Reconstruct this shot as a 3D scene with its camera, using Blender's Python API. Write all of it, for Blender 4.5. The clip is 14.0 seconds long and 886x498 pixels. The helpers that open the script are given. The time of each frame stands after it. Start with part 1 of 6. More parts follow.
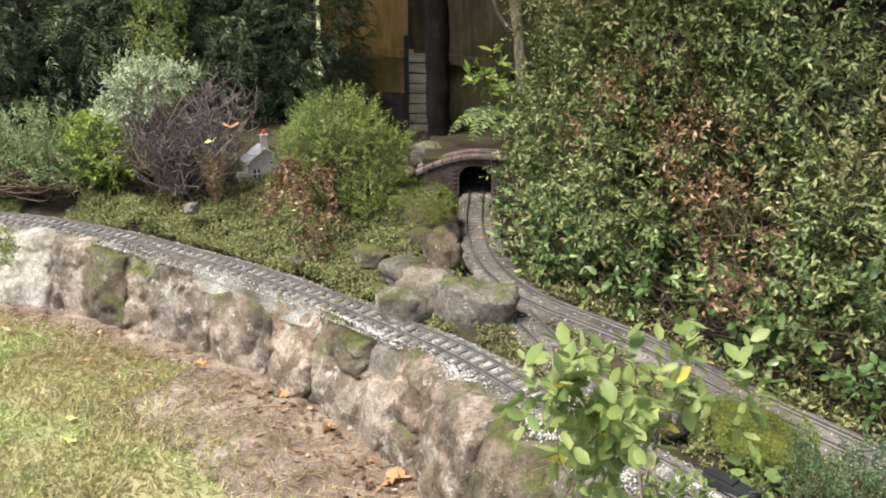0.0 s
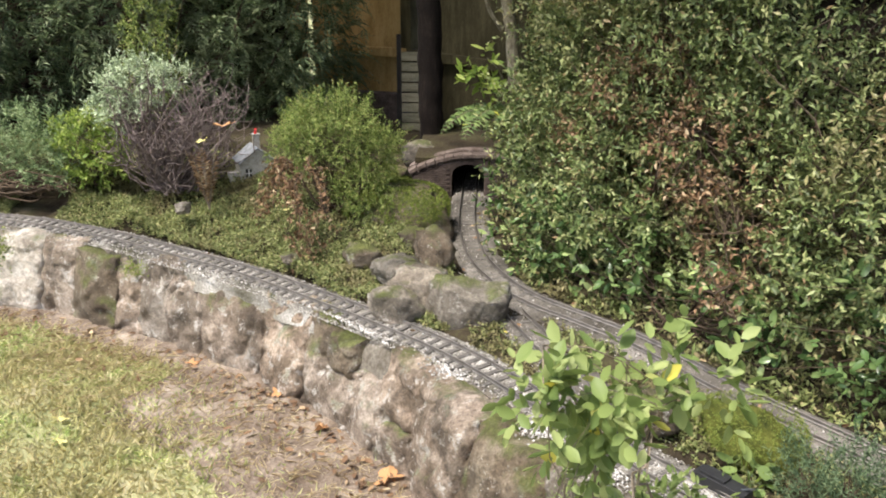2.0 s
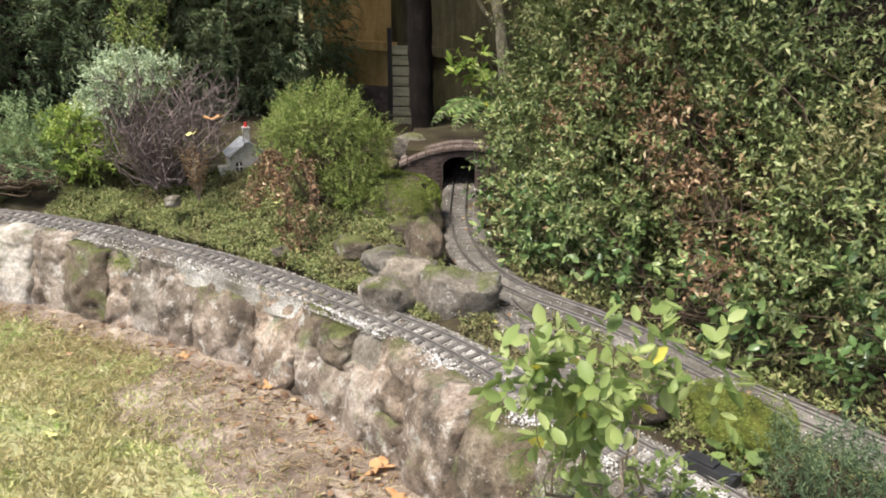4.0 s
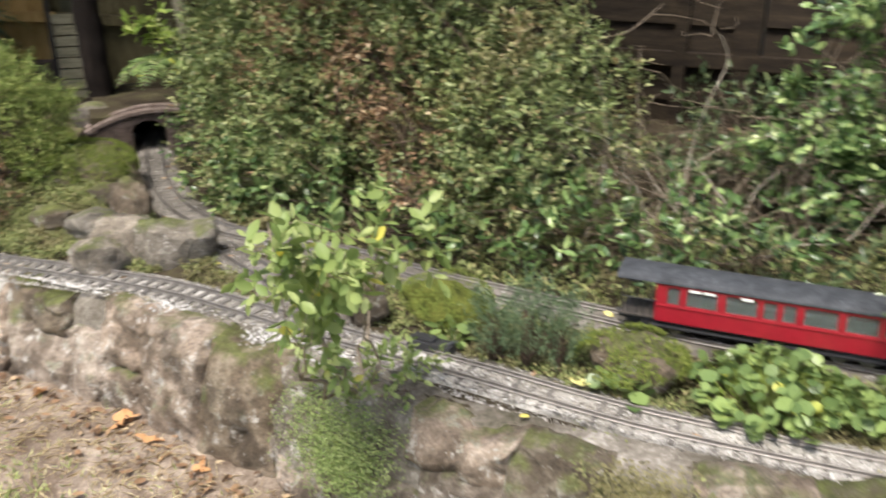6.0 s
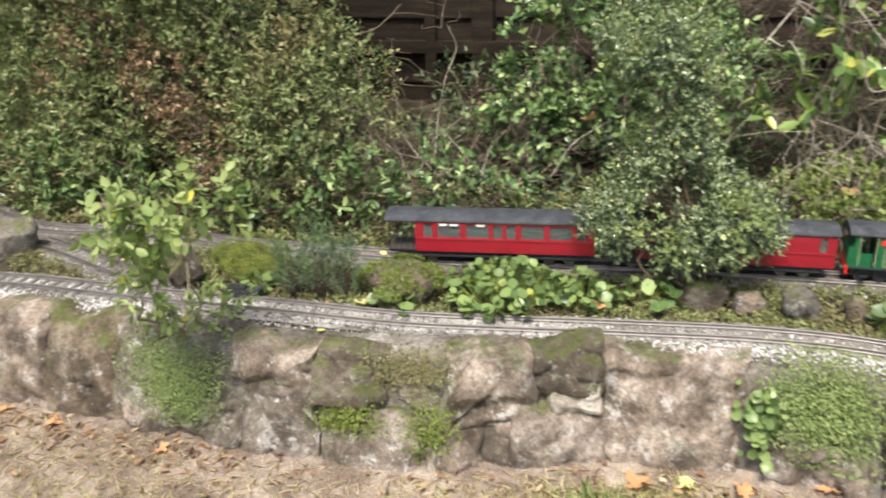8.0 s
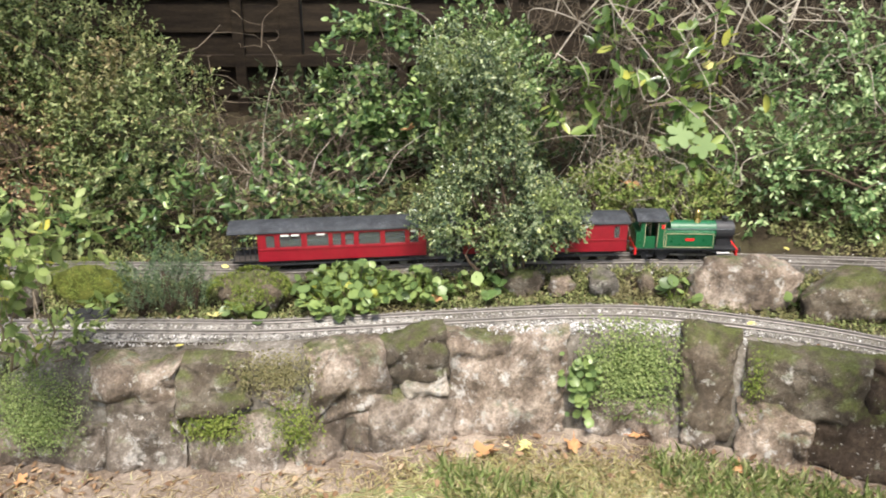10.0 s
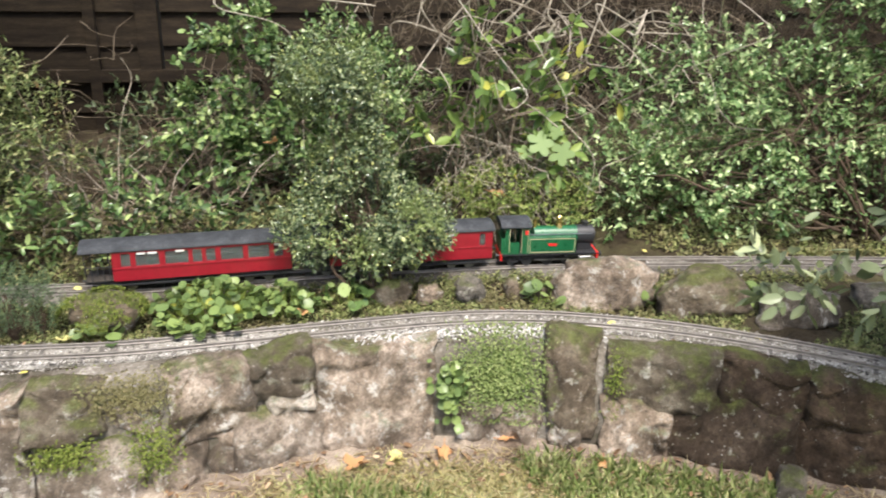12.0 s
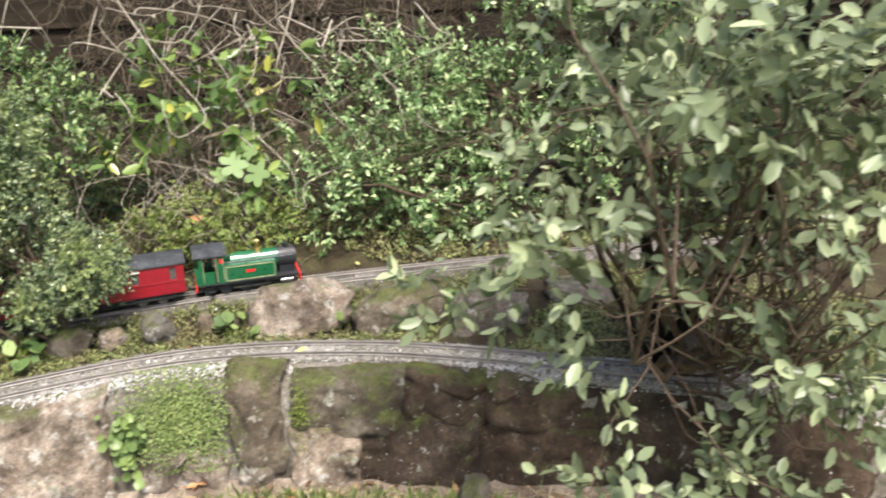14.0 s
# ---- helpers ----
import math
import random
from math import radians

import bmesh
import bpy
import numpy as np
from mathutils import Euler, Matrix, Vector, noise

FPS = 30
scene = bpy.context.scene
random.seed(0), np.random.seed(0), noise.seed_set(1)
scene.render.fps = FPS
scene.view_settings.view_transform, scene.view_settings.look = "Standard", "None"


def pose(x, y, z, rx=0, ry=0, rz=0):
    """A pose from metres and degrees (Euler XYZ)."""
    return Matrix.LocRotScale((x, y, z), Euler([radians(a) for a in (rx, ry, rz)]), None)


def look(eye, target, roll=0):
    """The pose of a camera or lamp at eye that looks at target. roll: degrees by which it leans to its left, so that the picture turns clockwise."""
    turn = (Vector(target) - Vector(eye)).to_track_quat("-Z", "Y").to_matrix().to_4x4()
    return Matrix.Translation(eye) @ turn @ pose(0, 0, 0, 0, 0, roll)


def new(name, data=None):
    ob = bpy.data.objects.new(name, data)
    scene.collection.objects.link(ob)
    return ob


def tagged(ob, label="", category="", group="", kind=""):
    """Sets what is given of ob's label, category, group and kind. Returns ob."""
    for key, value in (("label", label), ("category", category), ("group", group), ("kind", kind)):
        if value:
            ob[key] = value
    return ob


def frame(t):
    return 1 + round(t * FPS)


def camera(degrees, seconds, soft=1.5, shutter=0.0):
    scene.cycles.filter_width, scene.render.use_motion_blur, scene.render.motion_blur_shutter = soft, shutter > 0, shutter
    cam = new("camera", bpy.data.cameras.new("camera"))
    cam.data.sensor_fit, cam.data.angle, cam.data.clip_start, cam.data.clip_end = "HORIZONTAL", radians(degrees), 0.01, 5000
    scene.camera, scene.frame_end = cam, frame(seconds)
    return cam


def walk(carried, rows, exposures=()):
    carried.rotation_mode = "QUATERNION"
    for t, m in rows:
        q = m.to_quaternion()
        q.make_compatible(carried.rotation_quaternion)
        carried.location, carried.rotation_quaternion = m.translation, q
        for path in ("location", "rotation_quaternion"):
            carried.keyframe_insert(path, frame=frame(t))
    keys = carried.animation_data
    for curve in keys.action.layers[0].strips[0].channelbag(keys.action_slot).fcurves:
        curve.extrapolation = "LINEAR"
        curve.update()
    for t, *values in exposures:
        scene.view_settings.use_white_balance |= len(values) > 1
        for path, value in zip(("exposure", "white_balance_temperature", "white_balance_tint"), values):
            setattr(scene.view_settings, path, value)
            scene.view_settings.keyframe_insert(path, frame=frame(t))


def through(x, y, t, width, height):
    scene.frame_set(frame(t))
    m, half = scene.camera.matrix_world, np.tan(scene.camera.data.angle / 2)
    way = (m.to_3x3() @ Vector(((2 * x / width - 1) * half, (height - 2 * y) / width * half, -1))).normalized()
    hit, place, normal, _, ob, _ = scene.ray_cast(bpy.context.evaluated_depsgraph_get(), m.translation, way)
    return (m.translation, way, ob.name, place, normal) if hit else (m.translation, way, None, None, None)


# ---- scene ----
EXPOSURE = 1.1
cam = camera(56.05, 14.0, soft=1.9, shutter=0.5)
# seconds, eye, turn in degrees
ROWS = [
    (0.0, 0.0019, 0.0009, 1.1338, 70.668, -0.541, 0.267),
    (0.5, 0.0038, 0.0030, 1.1367, 70.552, -0.579, 0.206),
    (1.0, 0.0028, 0.0026, 1.1357, 70.564, -0.346, -0.021),
    (1.5, 0.0045, 0.0037, 1.1355, 70.551, -0.302, -0.113),
    (2.0, 0.0074, 0.0041, 1.1322, 70.604, -0.477, -0.170),
    (4.5, 0.0264, -0.0057, 1.1044, 70.350, -0.046, -1.145),
    (5.0, 0.0525, -0.0328, 1.0718, 70.140, 0.047, -3.563),
    (5.5, 0.0442, -0.0976, 1.0662, 68.635, -1.007, -10.049),
    (6.0, -0.0631, -0.1733, 1.0734, 68.574, 0.148, -22.948),
    (6.5, -0.1330, -0.2944, 1.0885, 67.761, 1.343, -30.065),
    (7.0, -0.1637, -0.4383, 1.1156, 67.753, 2.068, -32.093),
    (7.5, -0.1971, -0.5515, 1.1350, 68.397, 2.090, -33.967),
    (8.0, -0.2346, -0.6073, 1.1430, 67.976, 1.602, -37.418),
    (8.2, -0.2598, -0.6173, 1.1461, 68.043, 1.480, -39.982),
    (10.5, -0.4465, -0.6450, 1.2323, 68.049, -0.460, -54.143),
    (11.0, -0.4361, -0.6608, 1.2099, 68.693, -0.853, -56.454),
    (11.5, -0.4211, -0.6751, 1.2024, 68.916, -0.932, -58.095),
    (12.0, -0.4041, -0.6838, 1.1941, 69.219, -0.993, -60.090),
    (12.5, -0.3614, -0.7332, 1.1918, 69.592, -1.091, -63.273),
    (13.0, -0.3118, -0.8104, 1.2022, 69.637, -1.142, -67.682),
    (13.5, -0.2280, -0.8855, 1.2170, 69.239, -0.509, -70.745),
    (14.0, -0.1434, -1.0269, 1.2768, 68.096, 0.432, -71.985),
]
walk(cam, [(t, pose(*p)) for t, *p in ROWS], exposures=[(0.0, EXPOSURE), (12.5, EXPOSURE), (14.0, EXPOSURE + 0.14)])

# ---- light: a bright overcast day, the sun veiled, behind the lawn side ----
world = bpy.data.worlds.new("sky")
scene.world = world
world.use_nodes = True
wn = world.node_tree
sky = wn.nodes.new("ShaderNodeTexSky")
sky.sky_type = "NISHITA"
sky.sun_disc = False
sky.sun_elevation = radians(62)
sky.sun_rotation = radians(215)
sky.dust_density = 3.0
wn.links.new(sky.outputs[0], wn.nodes["Background"].inputs[0])
wn.nodes["Background"].inputs[1].default_value = 0.135
sun_data = bpy.data.lights.new("sun", "SUN")
sun_data.energy = 3.4
sun_data.angle = radians(16)
sun_data.color = (1.0, 0.95, 0.87)
sun = new("sun", sun_data)
sun.matrix_world = look((-5.2, -4.2, 12.5), (0, 0, 0))


# ---- small tools ----
def part(name, data, material, parent=None, label=""):
    """Links a bmesh or mesh as one mesh object under a thing."""
    if isinstance(data, bmesh.types.BMesh):
        me = bpy.data.meshes.new(name)
        data.to_mesh(me)
        data.free()
    else:
        me = data
    if material is not None and not me.materials:
        me.materials.append(material)
    ob = new(name, me)
    if parent is not None:
        ob.parent = parent
    return tagged(ob, label)


def thing(name, label, category, m=None, group="", kind=""):
    ob = new(name)
    ob.empty_display_size = 0.05
    if m is not None:
        ob.matrix_basis = m
    return tagged(ob, label, category, group, kind)


def mesh_np(name, verts, faces, smooth=False):
    """A mesh from arrays: verts (n, 3); faces: list of (k, m) index arrays."""
    me = bpy.data.meshes.new(name)
    verts = np.asarray(verts, np.float32)
    groups = [np.asarray(f, np.int32) for f in faces if len(f)]
    me.vertices.add(len(verts))
    me.vertices.foreach_set("co", verts.ravel())
    loops = np.concatenate([g.ravel() for g in groups])
    sizes = np.concatenate([np.full(len(g), g.shape[1], np.int32) for g in groups])
    me.loops.add(len(loops))
    me.loops.foreach_set("vertex_index", loops)
    me.polygons.add(len(sizes))
    me.polygons.foreach_set("loop_start", np.concatenate([[0], np.cumsum(sizes)[:-1]]).astype(np.int32))
    me.polygons.foreach_set("loop_total", sizes)
    if smooth:
        me.polygons.foreach_set("use_smooth", np.ones(len(sizes), bool))
    me.update(calc_edges=True)
    return me


def unit(v):
    return v / np.maximum(np.linalg.norm(v, axis=-1, keepdims=True), 1e-9)


def smooth_line(points, step=0.02):
    """A smooth curve through plan points, resampled at even steps."""
    p = np.array(points, float)
    q = np.vstack([2 * p[0] - p[1], p, 2 * p[-1] - p[-2]])
    out = []
    for i in range(1, len(q) - 2):
        a, b, c, d = q[i - 1:i + 3]
        u = np.linspace(0, 1, 24, endpoint=False)[:, None]
        out.append(0.5 * (2 * b + (c - a) * u + (2 * a - 5 * b + 4 * c - d) * u**2 + (3 * b - a - 3 * c + d) * u**3))
    out.append(p[-1:])
    out = np.vstack(out)
    s = np.r_[0, np.cumsum(np.linalg.norm(np.diff(out, axis=0), axis=1))]
    t = np.arange(0, s[-1], min(step, s[-1] / 5))
    return np.stack([np.interp(t, s, out[:, k]) for k in range(out.shape[1])], 1)


class Line:
    """A plan curve with places by running length and signed distances (positive: away from the lawn)."""

    def __init__(self, points, step=0.02):
        self.p = smooth_line(points, step)
        self.step = step
        self.t = unit(np.gradient(self.p, axis=0))
        self.n = np.stack([-self.t[:, 1], self.t[:, 0]], 1)
        self.length = step * (len(self.p) - 1)

    def at(self, s, off=0.0):
        i = np.clip(s / self.step, 0, len(self.p) - 1.001)
        k = int(i)
        u = i - k
        p = self.p[k] * (1 - u) + self.p[k + 1] * u
        return p + self.n[k] * off

    def yaw(self, s):
        k = int(np.clip(s / self.step, 0, len(self.p) - 1))
        return math.degrees(math.atan2(self.t[k, 1], self.t[k, 0]))

    def near(self, q):
        """Running length of the nearest place and the signed distance, for plan points q (n, 2)."""
        q = np.atleast_2d(np.asarray(q, float))
        best, at = np.full(len(q), 1e9), np.zeros(len(q), int)
        for k in range(0, len(self.p), 2):
            d = ((q - self.p[k])**2).sum(1)
            m = d < best
            best[m], at[m] = d[m], k
        side = ((q - self.p[at]) * self.n[at]).sum(1)
        return at * self.step, np.sign(side) * np.sqrt(best)


def wobble(p, scale, seed=0):
    """Smooth pseudo-noise, about -1 to 1, at points (n, 3)."""
    r = np.random.default_rng(seed)
    out = np.zeros(len(p))
    for k in range(6):
        w = r.normal(size=p.shape[1]) * scale * (0.6 + 0.35 * k)
        out += np.sin(p @ w + r.uniform(0, 6.28)) * (0.55 if k < 3 else 0.3)
    return out / 1.4


def sstep(a, b, x):
    u = np.clip((x - a) / (b - a), 0, 1)
    return u * u * (3 - 2 * u)


def box(bm, size, at=(0, 0, 0), bevel=0.0, m=None):
    """Adds a bevelled box to bm."""
    made = bmesh.ops.create_cube(bm, size=1.0)["verts"]
    bmesh.ops.scale(bm, vec=size, verts=made)
    if bevel:
        edges = {e for v in made for e in v.link_edges}
        made = [v for v in bmesh.ops.bevel(bm, geom=list(edges), offset=bevel, segments=2, affect="EDGES", profile=0.7)["verts"]]
        made = list({v for v in made})
    bmesh.ops.translate(bm, vec=at, verts=made)
    if m is not None:
        bmesh.ops.transform(bm, matrix=m, verts=made)
    return bm


def rod(bm, a, b, r0, r1=None, sides=10):
    """Adds a round bar from a to b."""
    a, b = Vector(a), Vector(b)
    d = b - a
    m = Matrix.Translation((a + b) / 2) @ d.to_track_quat("Z", "Y").to_matrix().to_4x4()
    bmesh.ops.create_cone(bm, cap_ends=True, segments=sides, radius1=r0, radius2=r0 if r1 is None else r1, depth=d.length, matrix=m)
    return bm


def tubes(paths, sides=5):
    """One mesh of tapered twigs: paths of (points (n, 3), radius at the foot, radius at the tip)."""
    verts, faces, base = [], [], 0
    ang = np.linspace(0, 2 * np.pi, sides, endpoint=False)
    for pts, r0, r1 in paths:
        pts = np.asarray(pts, float)
        n = len(pts)
        t = unit(np.gradient(pts, axis=0))
        ref = np.where(np.abs(t[:, 2:3]) > 0.9, [[1.0, 0, 0]], [[0, 0, 1.0]])
        x = unit(np.cross(t, ref))
        y = np.cross(t, x)
        r = np.linspace(r0, r1, n)[:, None, None]
        ring = pts[:, None] + r * (x[:, None] * np.cos(ang)[None, :, None] + y[:, None] * np.sin(ang)[None, :, None])
        verts.append(ring.reshape(-1, 3))
        i = np.arange(n - 1)[:, None] * sides
        j = np.arange(sides)[None]
        k = (np.arange(sides)[None] + 1) % sides
        f = np.stack([i + j, i + k, i + k + sides, i + j + sides], -1).reshape(-1, 4) + base
        faces.append(f)
        base += n * sides
    return mesh_np("stems", np.vstack(verts), [np.vstack(faces)], smooth=True)


def leaf_mesh(pos, along, up, size, width=0.45, full=False, fold=0.12, droop=0.1):
    """One mesh of leaves: feet pos, directions, face directions, lengths. full: oval with a bent midrib, else a folded blade."""
    along = unit(along)
    side = unit(np.cross(along, up))
    up = np.cross(side, along)
    size = np.asarray(size, float)[:, None]
    n = len(pos)

    def v(a, s, h):
        return pos + size * (along * a + side * (s * width) + up * h)

    if full:
        vs = [v(0, 0, 0), v(0.33, 0, -fold * 0.7), v(0.68, 0, -fold - droop * 0.3), v(1, 0, -droop),
              v(0.22, -0.36, 0), v(0.62, -0.46, -droop * 0.3), v(0.22, 0.36, 0), v(0.62, 0.46, -droop * 0.3), v(0.9, -0.2, -droop * 0.7), v(0.9, 0.2, -droop * 0.7)]
        tri = [(0, 4, 1), (0, 1, 6), (8, 3, 2), (2, 3, 9)]
        quad = [(4, 5, 2, 1), (1, 2, 7, 6)]
        tri += [(5, 8, 2), (2, 9, 7)]
    else:
        vs = [v(0, 0, 0), v(0.45, -0.5, fold), v(1, 0, -droop), v(0.45, 0.5, fold)]
        tri, quad = [(0, 1, 2), (0, 2, 3)], []
    k = len(vs)
    verts = np.stack(vs, 1).reshape(-1, 3)
    base = (np.arange(n) * k)[:, None, None]
    faces = [(base + np.array(tri)[None]).reshape(-1, 3)]
    if quad:
        faces.append((base + np.array(quad)[None]).reshape(-1, 4))
    return mesh_np("leaves", verts, faces, smooth=full)


def in_blobs(rng, blobs, n, shell=0.5, rough=0.22, seed=0, gaps=None):
    """n places near the uneven skins of ellipsoids (cx, cy, cz, rx, ry, rz), with the way out of each."""
    b = np.array(blobs, float)
    area = (b[:, 3] * b[:, 4] + b[:, 4] * b[:, 5] + b[:, 3] * b[:, 5])
    which = rng.choice(len(b), n, p=area / area.sum())
    d = unit(rng.normal(size=(n, 3)))
    c, r = b[which, :3], b[which, 3:]
    rad = 1 - shell * rng.random(n)**1.7
    skin = c + d * r
    rad = rad * (1 + rough * wobble(skin, 9.0, seed + 5) + 0.6 * rough * wobble(skin, 24.0, seed + 6))
    at, out = c + d * r * rad[:, None], unit(d / r)
    if gaps is not None:
        keep = wobble(at, 22.0, seed + 8) + 0.5 * wobble(at, 50.0, seed + 9) > gaps
        at, out = at[keep], out[keep]
    return at, out


def sprigs(rng, at, way, length, count, leaf, spread=0.9, jitter=0.35):
    """Leaves set along short shoots: returns feet, directions, face directions and lengths."""
    n = len(at)
    way = unit(way)
    side = unit(np.cross(way, rng.normal(size=(n, 3))))
    other = np.cross(way, side)
    P, A, U, S = [], [], [], []
    for k in range(count):
        u = (k + 0.6) / count
        turn = k * 2.4
        out = side * math.cos(turn) + other * math.sin(turn)
        lean = spread * (1.15 - 0.5 * u)
        a = unit(way * (0.45 + 0.5 * u) + out * lean + rng.normal(size=(n, 3)) * jitter)
        P.append(at + way * (np.asarray(length) * u)[:, None])
        A.append(a)
        U.append(unit(way * 0.8 + np.array([0, 0, 0.9]) + rng.normal(size=(n, 3)) * 0.45))
        S.append(leaf * rng.uniform(0.6, 1.15, n) * (1.0 - 0.25 * abs(u - 0.5)))
    return np.vstack(P), np.vstack(A), np.vstack(U), np.concatenate(S)


def bent(rng, a, b, n=8, bow=0.12):
    """A crooked path from a to b."""
    a, b = np.array(a, float), np.array(b, float)
    u = np.linspace(0, 1, n)[:, None]
    reach = np.linalg.norm(b - a)
    p = a + (b - a) * u + np.sin(u * np.pi) * rng.normal(size=3) * bow * reach
    p[1:-1] += rng.normal(size=(n - 2, 3)) * bow * 0.22 * reach
    return p


def shrub(name, label, category, base, blobs, shoots, count, leaf, material, bark, seed=1, length=0.05, width=0.45, full=False,
          stems=14, stem=0.006, shell=0.5, rough=0.22, lift=0.35, spread=0.9, twigs=60, flat=False, gaps=None, split=False, group="", droop=0.1, fold=0.12):
    """A bush: stems from the foot, twigs, and shoots with leaves."""
    rng = np.random.default_rng(seed)
    ob = thing(name, label, category, group=group)
    paths = []
    inner, _ = in_blobs(rng, blobs, stems, 0.7, 0.1, seed)
    for q in inner:
        foot = np.array(base) + np.r_[rng.normal(size=2) * 0.03, -0.01]
        paths.append((bent(rng, foot, q, 9), stem * rng.uniform(0.7, 1.2), stem * 0.25))
    if twigs:
        tips, _ = in_blobs(rng, blobs, twigs, 0.25, rough, seed)
        for q in tips:
            p = paths[rng.integers(stems)][0]
            paths.append((bent(rng, p[rng.integers(3, 8)], q, 6), stem * 0.35, stem * 0.12))
    if split:
        for p in paths[:stems]:
            part("stem", tubes([p], 7), bark, ob)
        tagged(part("twigwork", tubes(paths[stems:]), bark, ob), kind="stuff")
    else:
        part("branchwork", tubes(paths), bark, ob)
    at, out = in_blobs(rng, blobs, shoots, shell, rough, seed, gaps)
    way = out * 0.8 + np.array([0, 0, lift]) + rng.normal(size=at.shape) * 0.45
    reach = np.full(len(at), length) * rng.uniform(0.6, 1.3, len(at))
    P, A, U, S = sprays(rng, at, way, reach, count, leaf) if flat else sprigs(rng, at, way, reach, count, leaf, spread)
    part("foliage", leaf_mesh(P, A, U, S, width, full, fold, droop), material, ob)
    return ob


def sprays(rng, at, way, length, count, leaf):
    """Flat fronds with leaflets in two rows, as on a cypress: feet, directions, face directions and lengths."""
    n = len(at)
    way = unit(way)
    side = unit(np.cross(way, np.array([0, 0, 1.0]) + rng.normal(size=(n, 3)) * 0.35))
    face = np.cross(side, way)
    P, A, U, S = [], [], [], []
    for k in range(count):
        u = (k + 0.3) / count
        s = 1 if k % 2 else -1
        P.append(at + way * (length * u)[:, None] - face * (length * 0.25 * u * u)[:, None])
        A.append(unit(way * 0.8 + side * (s * 0.75) + rng.normal(size=(n, 3)) * 0.12))
        U.append(unit(face + rng.normal(size=(n, 3)) * 0.25))
        S.append(leaf * (1.15 - 0.8 * u) * rng.uniform(0.75, 1.2, n))
    return np.vstack(P), np.vstack(A), np.vstack(U), np.concatenate(S)


# ---- materials ----
def blank(name, rough=0.8, metal=0.0):
    m = bpy.data.materials.new(name)
    m.use_nodes = True
    nt = m.node_tree
    b = nt.nodes["Principled BSDF"]
    b.inputs["Roughness"].default_value = rough
    b.inputs["Metallic"].default_value = metal
    return m, nt, b


def ramp(nt, fac, stops):
    r = nt.nodes.new("ShaderNodeValToRGB")
    while len(r.color_ramp.elements) < len(stops):
        r.color_ramp.elements.new(0.5)
    for e, (p, c) in zip(r.color_ramp.elements, stops):
        e.position = p
        e.color = (*c, 1)
    nt.links.new(fac, r.inputs[0])
    return r.outputs[0]


def noise_tex(nt, scale, detail=6.0, rough=0.6, coord=None, stretch=None):
    n = nt.nodes.new("ShaderNodeTexNoise")
    n.inputs["Scale"].default_value = scale
    n.inputs["Detail"].default_value = detail
    n.inputs["Roughness"].default_value = rough
    if coord is None:
        coord = nt.nodes.new("ShaderNodeNewGeometry").outputs["Position"]
    if stretch:
        mp = nt.nodes.new("ShaderNodeMapping")
        mp.inputs["Scale"].default_value = stretch
        nt.links.new(coord, mp.inputs[0])
        coord = mp.outputs[0]
    nt.links.new(coord, n.inputs["Vector"])
    return n.outputs["Fac"]


def mix(nt, fac, a, b, kind="MIX"):
    m = nt.nodes.new("ShaderNodeMix")
    m.data_type = "RGBA"
    m.blend_type = kind
    for sock, val in ((m.inputs[0], fac), (m.inputs[6], a), (m.inputs[7], b)):
        if isinstance(val, (int, float)):
            sock.default_value = val
        elif isinstance(val, tuple):
            sock.default_value = (*val, 1)
        else:
            nt.links.new(val, sock)
    return m.outputs[2]


def bump(nt, b, height, strength=0.5, distance=0.01):
    n = nt.nodes.new("ShaderNodeBump")
    n.inputs["Strength"].default_value = strength
    n.inputs["Distance"].default_value = distance
    nt.links.new(height, n.inputs["Height"])
    nt.links.new(n.outputs[0], b.inputs["Normal"])


def leaf_mat(name, stops, rough=0.45, through=0.3, patch=None):
    """Leaves: a colour for each leaf, patches over the plant, some light through them."""
    m, nt, b = blank(name, rough)
    b.inputs["Specular IOR Level"].default_value = 0.5 if rough < 0.28 else 0.25
    rnd = nt.nodes.new("ShaderNodeNewGeometry").outputs["Random Per Island"]
    col = ramp(nt, rnd, stops)
    if patch:
        scale, low, high, tint = patch
        f = ramp(nt, noise_tex(nt, scale, 4.0), [(0.5 + (low - 0.5) * 0.5, (0, 0, 0)), (0.5 + (high - 0.5) * 0.5, (1, 1, 1))])
        col = mix(nt, f, col, mix(nt, 0.75, col, tint))
    nt.links.new(col, b.inputs["Base Color"])
    t = nt.nodes.new("ShaderNodeBsdfTranslucent")
    nt.links.new(col, t.inputs[0])
    sh = nt.nodes.new("ShaderNodeMixShader")
    sh.inputs[0].default_value = through
    nt.links.new(b.outputs[0], sh.inputs[1])
    nt.links.new(t.outputs[0], sh.inputs[2])
    nt.links.new(sh.outputs[0], nt.nodes["Material Output"].inputs[0])
    return m


